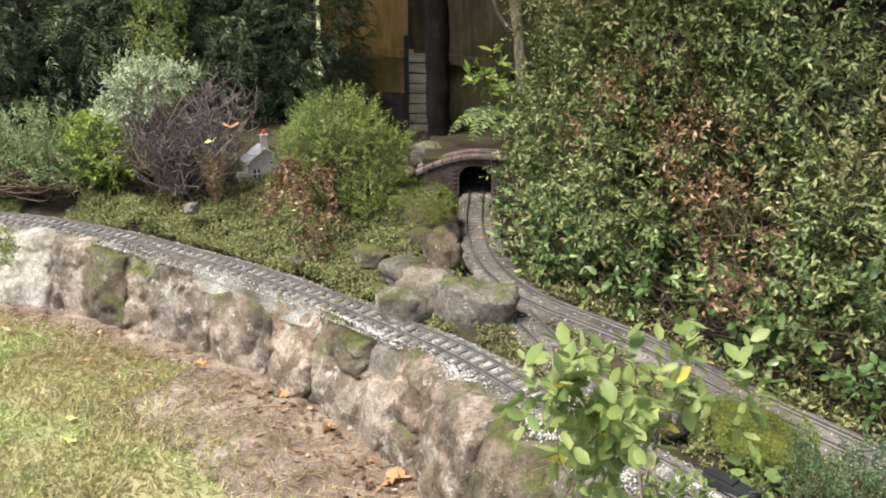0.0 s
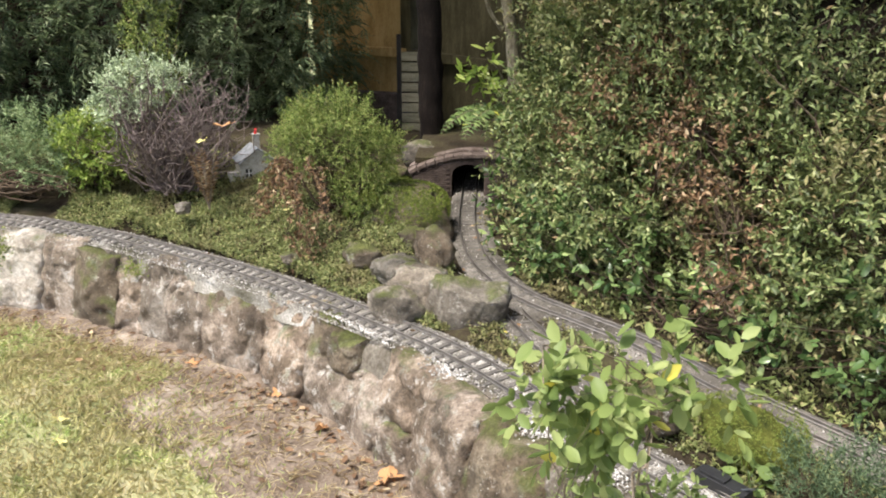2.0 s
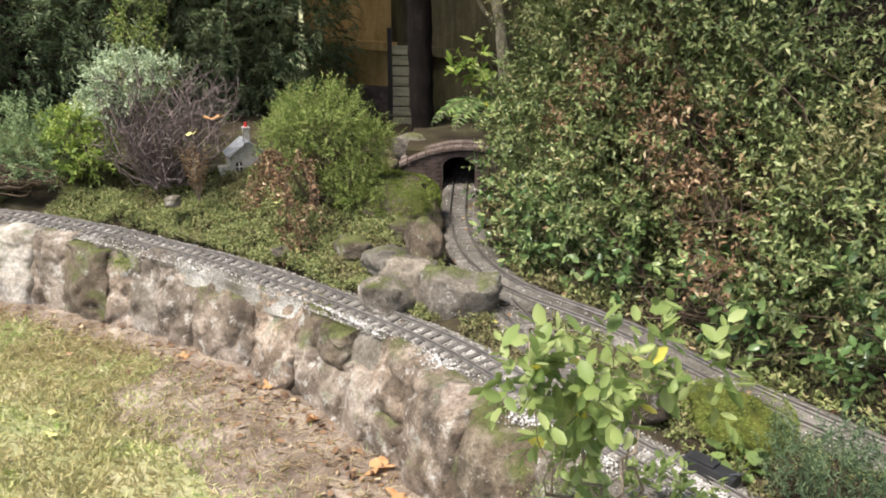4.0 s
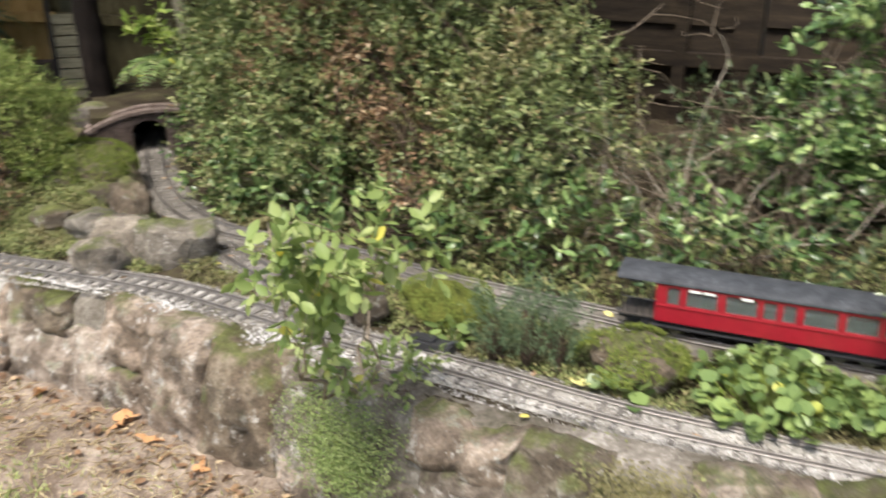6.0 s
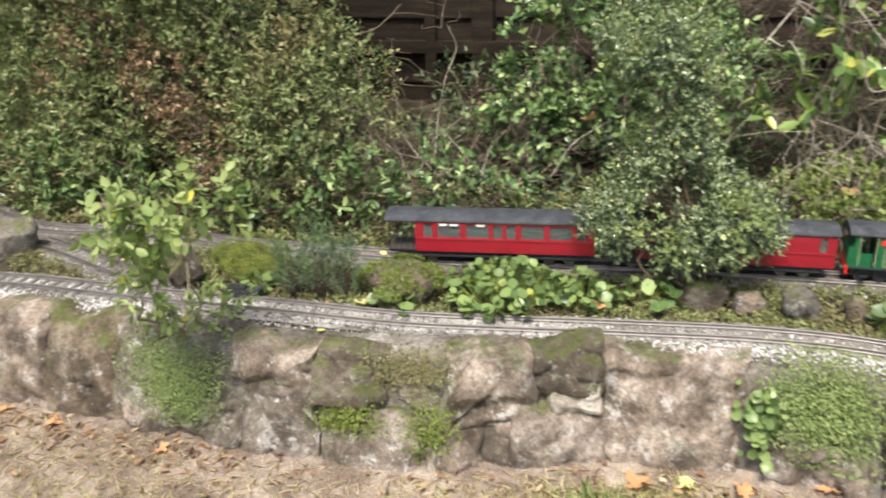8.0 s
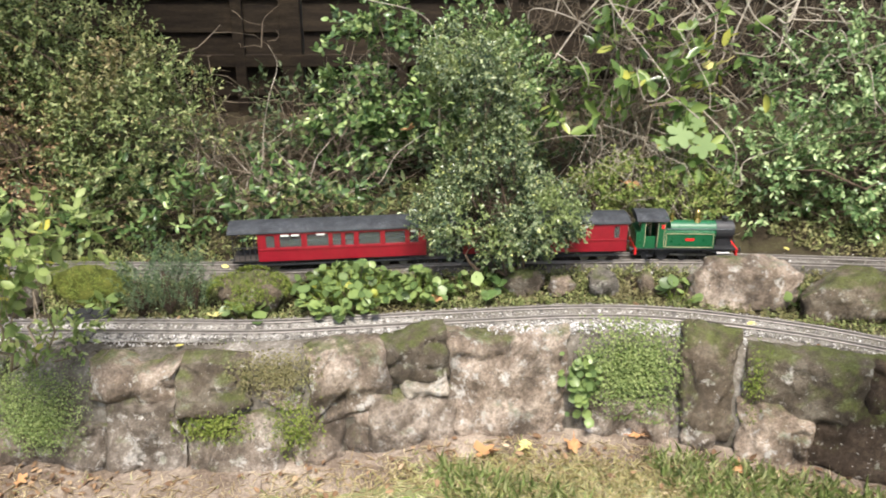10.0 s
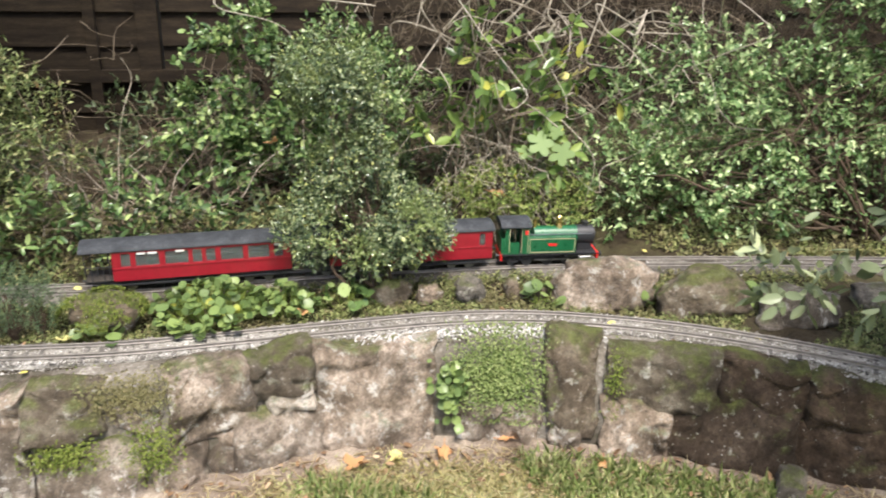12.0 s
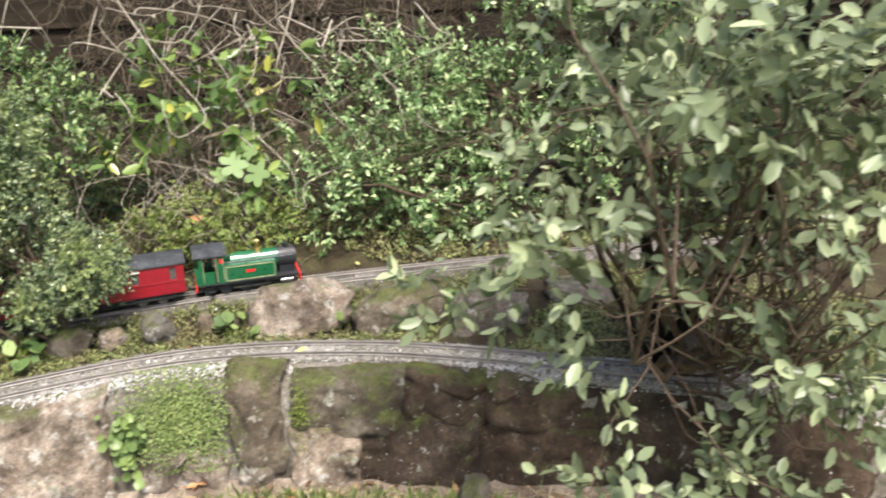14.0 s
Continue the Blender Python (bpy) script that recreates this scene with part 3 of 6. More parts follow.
def bed_sheet():
    xs, ys = np.arange(-3.6, 4.4, 0.028), np.arange(-2.2, 6.4, 0.028)
    X, Y = np.meshgrid(xs, ys, indexing="ij")
    Z = bed(X, Y)
    nx, ny = len(xs), len(ys)
    i = (np.arange(nx - 1)[:, None] * ny + np.arange(ny - 1)[None]).ravel()
    f4 = np.stack([i, i + ny, i + ny + 1, i + 1], 1)
    keep = Z.ravel()[f4].max(1) > -0.025
    ob = part("garden_bed", mesh_np("garden_bed", np.c_[X.ravel(), Y.ravel(), Z.ravel()], [f4[keep]], True), SOIL)
    return tagged(ob, "raised bed of dark soil behind the stone wall", "garden bed", kind="structure")


def swept(line, profile, z, s0=0.0, s1=None, wave=0.0):
    """A strip along a plan curve; profile: (offset, height) pairs."""
    k0, k1 = int(s0 / line.step), len(line.p) if s1 is None else int(s1 / line.step)
    p, n = line.p[k0:k1], line.n[k0:k1]
    rows = []
    m_last = len(profile) - 1
    for j, (o, h) in enumerate(profile):
        q = np.c_[p + n * o, np.full(len(p), z + h)]
        if wave:
            w = wobble(q, 30.0, 20 + j) + 0.6 * wobble(q, 80.0, 40 + j)
            q[:, :2] += n * (w * wave * (5.0 if j in (0, m_last) else 1.0))[:, None]
            q[:, 2] += w * wave * 0.3
        rows.append(q)
    m = len(profile)
    v = np.stack(rows, 1).reshape(-1, 3)
    i = (np.arange(len(p) - 1)[:, None] * m + np.arange(m - 1)[None]).ravel()
    return mesh_np("strip", v, [np.stack([i, i + 1, i + m + 1, i + m], 1)], True)


lawn_sheet()
bed_sheet()


earth = part("bare_earth", swept(FOOT, [(0.06, 0.012), (0.0, 0.018), (-0.06, 0.016), (-0.16, 0.012), (-0.30, 0.007), (-0.42, -0.012)], 0.0, S0 + 1.75, S0 + 3.75, wave=0.006), EARTH)
tagged(earth, "worn strip of bare brown earth along the wall foot", "bare earth", kind="structure")
earth = part("bare_earth", swept(FOOT, [(0.06, 0.012), (0.0, 0.016), (-0.035, 0.013), (-0.09, -0.012)], 0.0, S0 + 0.3, S0 + 6.3, wave=0.005), EARTH)
tagged(earth, "narrow strip of bare earth and mortar crumbs along the wall", "bare earth", kind="structure")

# ---- dry-laid rockery wall ----
def rock_data(seed, size, power=0.55, rough=0.16, sub=4):
    """A weathered block: a rounded box, chipped and bulging."""
    bm = bmesh.new()
    bmesh.ops.create_icosphere(bm, subdivisions=sub, radius=1.0)
    co = np.array([v.co for v in bm.verts])
    co = np.sign(co) * np.abs(co)**power
    co /= np.abs(co).max(0)
    r = np.random.default_rng(seed)
    skew = np.eye(3) + r.normal(size=(3, 3)) * np.array([[0.02, 0.08, 0.12], [0.06, 0.02, 0.1], [0.04, 0.06, 0.02]])
    co = co @ skew.T
    w = wobble(co, 1.9, seed) * rough + wobble(co, 5.0, seed + 1) * rough * 0.3
    co = co * (1 + w * 0.6)[:, None]
    for k in range(20):
        d = r.normal(size=3) * [1.0, 0.8, 0.9]
        d /= np.linalg.norm(d)
        reach = np.abs(co @ d).max() * r.uniform(0.66, 0.93)
        co -= d * np.maximum(0, co @ d - reach)[:, None]
    fine = np.array([noise.fractal(Vector(c) * 3.1 + Vector((seed, 0, 0)), 0.9, 2.1, 5) for c in co])
    pits = np.array([noise.turbulence(Vector(c) * 2.2 + Vector((0, seed, 0)), 4, False) for c in co])
    co = co * (1 + 0.09 * fine - 0.12 * np.maximum(0, 0.42 - pits))[:, None] * np.array(size) / 2
    for v, c in zip(bm.verts, co):
        v.co = c
    for f in bm.faces:
        f.smooth = True
    return bm


wall = part("stone_wall", swept(FOOT, [(0.044, -0.06), (0.044, 0.0), (0.058, 0.06), (0.07, 0.11), (0.082, 0.16), (0.094, 0.205), (0.108, 0.232), (0.14, 0.247), (0.19, 0.249), (0.225, 0.238)], 0.0, wave=0.004), MORTAR)
tagged(wall, "low retaining wall of weathered sandstone blocks with pale mortar", "stone wall", kind="structure")
# running length from, to; height from, to; how far it stands forward
STRETCH_WEST = [(0.30, 0.55, -0.02, 0.23, 0), (0.54, 0.82, -0.02, 0.25, 0.01), (0.815, 1.01, -0.02, 0.243, 0.01), (1.01, 1.17, -0.02, 0.25, 0.0), (1.15, 1.335, -0.03, 0.235, 0.015), (1.325, 1.465, -0.02, 0.228, -0.01),
                (1.455, 1.595, -0.02, 0.25, 0.01), (1.56, 1.715, -0.02, 0.225, 0.005), (1.705, 1.935, -0.02, 0.21, 0.012), (1.93, 2.12, -0.02, 0.255, 0.0),
                (2.11, 2.325, 0.14, 0.25, -0.005), (2.13, 2.36, -0.03, 0.155, 0.01), (2.34, 2.475, -0.03, 0.16, 0.012), (2.425, 2.57, 0.09, 0.272, 0.0), (2.46, 2.575, -0.03, 0.10, 0.0)]
STRETCH_MID = [(2.56, 2.785, -0.03, 0.268, 0.02), (2.77, 3.0, -0.02, 0.288, 0.0), (2.985, 3.10, 0.0, 0.262, -0.01), (3.02, 3.18, -0.03, 0.075, 0.02), (3.17, 3.35, -0.03, 0.10, 0.01),
               (3.31, 3.535, 0.165, 0.296, 0.0), (3.35, 3.53, -0.02, 0.172, 0.012), (3.53, 3.70, 0.135, 0.258, -0.004), (3.54, 3.785, -0.03, 0.112, 0.012),
               (3.70, 3.83, 0.13, 0.225, -0.035), (3.84, 4.035, 0.095, 0.262, 0.006), (3.80, 3.925, -0.03, 0.09, 0.0), (3.92, 3.99, -0.03, 0.10, -0.02), (4.03, 4.19, 0.155, 0.272, -0.005),
               (3.985, 4.2, -0.03, 0.132, 0.014), (4.065, 4.178, 0.122, 0.168, 0.012), (4.19, 4.455, -0.02, 0.255, 0.012)]
STRETCH_EAST = [(4.5, 4.615, -0.02, 0.105, 0.005), (4.61, 4.70, -0.02, 0.10, 0.0), (4.715, 4.845, 0.05, 0.30, 0.0), (4.725, 4.81, -0.03, 0.07, 0.02), (4.87, 5.12, 0.128, 0.278, 0.0),
                (4.86, 5.015, -0.03, 0.138, 0.012), (5.01, 5.30, -0.03, 0.165, 0.006), (5.12, 5.32, 0.15, 0.262, -0.006), (5.31, 5.58, 0.13, 0.25, -0.004), (5.29, 5.6, -0.03, 0.14, 0.0),
                (5.57, 5.80, -0.02, 0.25, 0.0), (5.78, 5.99, -0.02, 0.25, 0.0), (5.97, 6.2, -0.02, 0.25, 0.0)]


def wall_stone(s0, s1, z0, z1, fwd, seed):
    """A block bedded in the wall: a chipped front, edges running back into the joint, and a top where it is a capping stone."""
    r = np.random.default_rng(seed)
    n, nt = 33, (7 if z1 > 0.19 else 3)
    u, v = np.meshgrid(np.linspace(-1, 1, n), np.linspace(-1, 1, n), indexing="ij")
    u, v = np.sin(u * np.pi / 2), np.sin(v * np.pi / 2)
    s, z = (s0 + s1) / 2 + (s1 - s0) / 2 * u, (z0 + z1) / 2 + (z1 - z0) / 2 * v
    p = np.c_[s.ravel() * 1.0, z.ravel() * 1.0, np.zeros(n * n)]
    s = s + (0.012 * wobble(p, 17.0, 400) + 0.006 * wobble(p, 60.0, 401)).reshape(n, n)
    z = z + (0.011 * wobble(p, 15.0, 402) + 0.005 * wobble(p, 55.0, 403)).reshape(n, n) * sstep(-0.04, 0.03, z)
    edge = np.clip(1 - np.abs(u)**12, 0, 1)**0.45 * np.clip(1 - np.abs(v)**(12 if z1 < 0.19 else 7), 0, 1)**0.45
    planes = [r.uniform(0.034, 0.056) + r.normal() * 0.019 * u + r.normal() * 0.019 * v for k in range(6)]
    chip = np.minimum.reduce(planes)
    q = [Vector((a * 22 + seed, b * 22, 0)) for a, b in zip(s.ravel(), z.ravel())]
    fine = np.array([noise.fractal(c, 0.9, 2.1, 5) for c in q]).reshape(n, n)
    crag = np.array([abs(noise.noise(c * 0.45)) for c in q]).reshape(n, n)
    h = edge * (np.maximum(chip, 0.012) + 0.0055 * fine - 0.014 * np.maximum(0, 0.16 - crag) / 0.16)
    off = 0.04 + 0.24 * np.maximum(z, 0) - fwd * 0.6 - h
    rows_s, rows_z, rows_o = [s[:, k] for k in range(n)], [z[:, k] for k in range(n)], [off[:, k] for k in range(n)]
    lift = r.uniform(0.0, 0.008)
    for k in range(1, nt + 1):
        w = np.array([noise.fractal(Vector((a * 20, k * 0.5 + seed, 3.0)), 0.9, 2.1, 4) for a in s[:, -1]])
        rows_s.append(s[:, -1])
        rows_z.append(z[:, -1] + (lift * math.sin(math.pi * k / nt) + 0.004 * w) * (1 - u[:, -1]**6) - (0.03 if k == nt else 0))
        rows_o.append(off[:, -1] + 0.009 * k)
    m = len(rows_s)
    gs, gz, go = np.stack(rows_s, 1), np.stack(rows_z, 1), np.stack(rows_o, 1)
    gs, gz = np.vstack([gs[:1], gs, gs[-1:]]), np.vstack([gz[:1] - 0.03, gz, gz[-1:] - 0.03])
    go = np.vstack([go[:1] + 0.05, go, go[-1:] + 0.05])
    k = np.clip((S0 + gs) / FOOT.step, 0, len(FOOT.p) - 2)
    i = k.astype(int)
    f = (k - i)[..., None]
    c = FOOT.p[i] * (1 - f) + FOOT.p[i + 1] * f + FOOT.n[i] * go[..., None]
    verts = np.concatenate([c, gz[..., None]], -1).reshape(-1, 3)
    a = (np.arange(n + 1)[:, None] * m + np.arange(m - 1)[None]).ravel()
    return mesh_np("stone", verts, [np.stack([a, a + m, a + m + 1, a + 1], 1)], True)


for k, (s0, s1, z0, z1, fwd) in enumerate(STRETCH_WEST + STRETCH_MID + STRETCH_EAST):
    # Stones from 5.01 on carry the painted shade of the tree.
    look_of = ROCK_SHADED if s0 >= 5.01 else ROCK_MOSSY if s0 in (4.87, 4.03) else ROCK_PALE if 0.5 < s0 < 0.9 or s0 == 4.065 else ROCK_MOSSY if k % 6 == 4 else ROCK
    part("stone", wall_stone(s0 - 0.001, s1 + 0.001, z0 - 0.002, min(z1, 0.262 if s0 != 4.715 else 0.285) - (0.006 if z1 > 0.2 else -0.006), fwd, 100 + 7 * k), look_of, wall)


# ---- railway tracks ----
GAUGE = 0.054


def track(name, label, line, z, s0, s1, pitch=0.034, wide=0.0, grit=None, sunk=0.0):
    ob = thing(name, label, "railway track", group="garden railway")
    for side in (-1, 1):
        o = side * GAUGE / 2
        part("rail", swept(line, [(o - 0.0035, 0.004), (o - 0.0012, 0.005), (o - 0.0012, 0.0095), (o - 0.0018, 0.0105), (o - 0.0014, 0.013), (o + 0.0014, 0.013), (o + 0.0018, 0.0105), (o + 0.0012, 0.0095), (o + 0.0012, 0.005), (o + 0.0035, 0.004)], z, s0, s1), RAIL, ob)
    part("ballast", swept(line, [(-0.085 - wide, -0.06), (-0.07 - wide, -0.014), (-0.05 - wide * 0.4, -0.002), (-0.045, 0.0), (-0.02, 0.0005), (0.0, 0.0), (0.02, 0.0005), (0.045, 0.0), (0.07, -0.006), (0.085, -0.02)], z, s0, s1, wave=0.0018), grit or BALLAST, ob)
    bm = box(bmesh.new(), (0.0125, 0.094, 0.008), bevel=0.0015)
    for o in (-GAUGE / 2, GAUGE / 2):
        box(bm, (0.009, 0.011, 0.003), (0, o, 0.005))
    me = bpy.data.meshes.new("sleeper")
    bm.to_mesh(me)
    bm.free()
    r = np.random.default_rng(5)
    for s in np.arange(s0 + 0.01, s1 - 0.02, pitch):
        sl = part("sleeper", me, SLEEPER, ob)
        x, y = line.at(s)
        sl.matrix_basis = pose(x, y, z + 0.0002 - sunk - 0.0042 * float(sstep(0.15, 0.6, x)) + r.normal() * 0.0009, 0, 0, line.yaw(s) + r.normal() * 1.2)
    return ob


s_a = lambda line, q: float(line.near([q])[0][0])
track("railway_track", "weathered model railway track on pale grit along the wall top", NEAR, NEAR_Z, 0.3, NEAR.length - 0.1, wide=-0.012)
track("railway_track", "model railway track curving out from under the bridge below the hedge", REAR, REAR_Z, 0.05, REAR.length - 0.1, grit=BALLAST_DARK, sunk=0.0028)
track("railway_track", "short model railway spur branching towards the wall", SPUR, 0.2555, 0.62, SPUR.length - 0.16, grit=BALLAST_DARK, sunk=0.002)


# ---- fences behind ----
def fence(a, b, top, label, timber, boards=11, batten=0.47, horizontal=True):
    """A boarded fence from a to b."""
    a, b = np.array(a), np.array(b)
    run = float(np.linalg.norm(b - a))
    yaw = math.degrees(math.atan2(b[1] - a[1], b[0] - a[0]))
    ob = thing("fence", label, "fence", pose(a[0], a[1], 0, 0, 0, yaw))
    n = int(run / 1.9) + 1
    seg = run / n
    r = np.random.default_rng(int(run * 10))
    h = (top - 0.2) / boards
    for i in range(n):
        part("post", box(bmesh.new(), (0.09, 0.09, top + 0.02), (i * seg, 0.0, top / 2), 0.006), timber, ob)
        if horizontal:
            bm = box(bmesh.new(), (seg - 0.1, 0.014, h + 0.02), (0, 0, 0), 0.003)
            me = bpy.data.meshes.new("board")
            bm.to_mesh(me)
            bm.free()
            for k in range(boards):
                p = part("board", me, timber, ob)
                p.matrix_basis = pose((i + 0.5) * seg, 0.005 + r.normal() * 0.002, 0.2 + h * (k + 0.5), -7, r.normal() * 0.15, 0)
        else:
            w = 0.1
            m = int((seg - 0.1) / w)
            bm = box(bmesh.new(), (w + 0.008, 0.012, top - 0.15), (0, 0, 0), 0.002)
            me = bpy.data.meshes.new("board")
            bm.to_mesh(me)
            bm.free()
            for k in range(m):
                p = part("board", me, timber, ob)
                p.matrix_basis = pose(i * seg + 0.1 + w * (k + 0.5), 0.008 + 0.004 * (k % 2) + r.normal() * 0.001, top / 2 + 0.08, 0, r.normal() * 0.2, 4)
        for k in range(1, int(seg / batten) + 1):
            part("batten", box(bmesh.new(), (0.045, 0.03, top - 0.25), (i * seg + k * batten, -0.035, top / 2 + 0.05), 0.003), timber, ob)
    part("capping_rail", box(bmesh.new(), (run, 0.06, 0.025), (run / 2, 0, top + 0.03), 0.003), timber, ob)
    part("rail", box(bmesh.new(), (run, 0.035, 0.05), (run / 2, -0.03, 0.62), 0.004), timber, ob)
    return ob


fence((-0.15, 4.78), (0.98, 3.42), 1.7, "weathered greenish board fence behind the dark trunk", TIMBER_GREEN, horizontal=False, batten=5)
fence((1.02, 3.38), (4.1, -0.42), 1.7, "dark lap-panel fence with vertical battens, shade in its colour", TIMBER)
fence((4.08, -0.36), (4.6, -3.4), 1.7, "dark lap-panel fence behind the shrubs, shade in its colour", TIMBER)
# Unseen fence, added so no bright ground shows through the conifer hedge.
fence((-4.6, 4.55), (-0.72, 5.02), 1.7, "dark fence added behind the conifers to block bright ground", TIMBER)
fence((-0.82, 5.03), (-0.15, 4.78), 1.7, "pale honey-coloured new board fence in the corner", TIMBER_WARM, horizontal=False, batten=5)

plinth = thing("low_wall", "low dark brick wall at the foot of the pale fence", "wall", pose(-0.75, 4.86, 0, 0, 0, -20))
part("wall", box(bmesh.new(), (0.6, 0.08, 0.41), (0.3, 0, 0.205), 0.01), BRICKRED, plinth)
# black slatted gate post beside the trunk
gate = thing("slatted_screen", "black framed screen with pale slats beside the trunk", "screen", pose(-0.205, 4.42, 0.03, 0, 0, -4))
part("frame", box(box(bmesh.new(), (0.022, 0.03, 0.72), (0, 0, 0.36), 0.004), (0.02, 0.03, 0.66), (0.15, 0, 0.33), 0.004), POST, gate)
for k in range(11):
    part("slat", box(bmesh.new(), (0.13, 0.012, 0.046), (0.08, -0.012, 0.08 + k * 0.053), 0.003), SLAT, gate)


# ---- trunks ----
def stem_thing(name, label, pts, r0, r1, bark, sides=18, seed=3):
    p = smooth_line(pts, 0.02)
    me = tubes([(p, r0, r1)], sides)
    co = np.zeros(len(me.vertices) * 3, np.float32)
    me.vertices.foreach_get("co", co)
    co = co.reshape(-1, 3)
    c = np.repeat(p, sides, 0)
    w = 1 + 0.06 * wobble(co, 30.0, seed) + 0.05 * wobble(co * [1, 1, 0.3], 90.0, seed + 1)
    co = c + (co - c) * w[:, None]
    me.vertices.foreach_set("co", co.astype(np.float32).ravel())
    ob = thing(name, label, "tree")
    part("trunk", me, bark, ob)
    return ob


pine = stem_thing("tree", "dark straight tree trunk rising beyond the little bridge", [(-0.02, 3.62, 0.2), (-0.03, 3.62, 0.6), (-0.045, 3.63, 1.2), (-0.05, 3.65, 2.4)], 0.053, 0.046, BARK_DARK)
rt = np.random.default_rng(9)
# Limbs and crown are unseen, added overhead to shade fence, bank and hedge.
limbs = [(bent(rt, (-0.05, 3.65, 1.5 + 0.08 * k), (-0.05 + 1.1 * math.cos(k * 2.4), 3.75 + 1.0 * math.sin(k * 2.4), 1.85 + 0.13 * k), 9, 0.08), 0.022, 0.006) for k in range(11)]
part("limb", tubes(limbs, 8), BARK_DARK, pine)
at, out = in_blobs(rt, [(0.0, 3.7, 2.6, 1.0, 0.9, 0.5), (0.6, 3.3, 2.2, 0.7, 0.7, 0.4)], 1500, 0.8, 0.3, 9)
P, A, U, S = sprigs(rt, at, out + [0, 0, -0.3], np.full(len(at), 0.14), 8, 0.08)
part("crown", leaf_mesh(P, A, U, S, 0.3), CONIFER, pine)
slim = stem_thing("slender_tree", "slender pale-barked tree with a few leaves, half inside the hedge", [(0.31, 2.84, 0.28), (0.285, 2.83, 0.52), (0.262, 2.85, 0.72), (0.245, 2.88, 0.9), (0.215, 2.9, 1.1), (0.19, 2.92, 1.5)], 0.024, 0.017, BARK_GREY)
part("branch", tubes([(smooth_line([(0.215, 2.88, 0.9), (0.165, 2.86, 0.98), (0.13, 2.85, 1.12)]), 0.008, 0.005), (smooth_line([(0.26, 2.85, 0.66), (0.2, 2.8, 0.78), (0.15, 2.78, 0.83)]), 0.005, 0.002)]), BARK_GREY, slim)
rg = np.random.default_rng(11)
at = np.array([0.155, 2.78, 0.76]) + rg.normal(size=(16, 3)) * [0.03, 0.03, 0.05]
P, A, U, S = sprigs(rg, at, rg.normal(size=(16, 3)) + [-0.5, -0.3, 0.2], np.full(16, 0.05), 5, 0.05)
part("foliage", leaf_mesh(P, A, U, S, 0.42, True), LIME, slim)
# Unseen canopy, added and set towards the sun to shade hedge and fence.
part("limb", tubes([(bent(rg, (0.15, 2.92, 1.4), (0.6 + 0.7 * math.cos(k * 2.1), 2.35 + 0.6 * math.sin(k * 2.1), 2.0 + 0.04 * k), 9, 0.1), 0.012, 0.004) for k in range(8)], 7), BARK_GREY, slim)
at, out = in_blobs(rg, [(0.4, 2.5, 2.1, 0.75, 0.7, 0.4), (0.6, 1.95, 2.2, 0.7, 0.6, 0.35), (0.2, 3.0, 2.1, 0.6, 0.6, 0.4)], 1500, 0.8, 0.3, 12)
P, A, U, S = sprigs(rg, at, out + [0, 0, -0.2], np.full(len(at), 0.12), 8, 0.065)
part("crown", leaf_mesh(P, A, U, S, 0.42), PRIVET, slim)


# ---- fern ----
def fern(name, label, base, fronds, length, material, seed, droop=0.6, lean=(0, 0, 0), out_by=0.75, leaflet=0.27):
    """Arching fronds with rows of leaflets."""
    r = np.random.default_rng(seed)
    ob = thing(name, label, "fern")
    paths, P, A, U, S = [], [], [], [], []
    for k in range(fronds):
        ang = r.uniform(0, 6.28)
        out = np.array([math.cos(ang), math.sin(ang), 0]) + np.array(lean)
        ln = length * r.uniform(0.7, 1.1)
        u = np.linspace(0, 1, 22)[:, None]
        p = np.array(base) + out * (u * ln * out_by) + np.array([0, 0, 1]) * ln * (0.9 * u - droop * 1.1 * u**2)
        paths.append((p, 0.0022, 0.0006))
        t = unit(np.gradient(p, axis=0))
        side = unit(np.cross(t, [0, 0, 1]))
        for sgn in (-1, 1):
            i = np.arange(3, 22)
            P.append(p[i])
            A.append(unit(side[i] * sgn + t[i] * 0.35 + r.normal(size=(len(i), 3)) * 0.1))
            U.append(unit(np.cross(side[i], t[i]) + r.normal(size=(len(i), 3)) * 0.15))
            S.append(ln * leaflet * np.sin(np.linspace(0.35, 3.0, len(i)))**0.8 * r.uniform(0.85, 1.1, len(i)))
    part("stalk", tubes(paths, 4), TWIG_PALE, ob)
    part("frond", leaf_mesh(np.vstack(P), np.vstack(A), np.vstack(U), np.concatenate(S), 0.26), material, ob)
    return ob


fern("fern", "bright green fern hanging beside the slender trunk", (0.235, 2.79, 0.62), 13, 0.2, BROADLEAF, 4, 0.95, (-0.5, -0.3, 0))


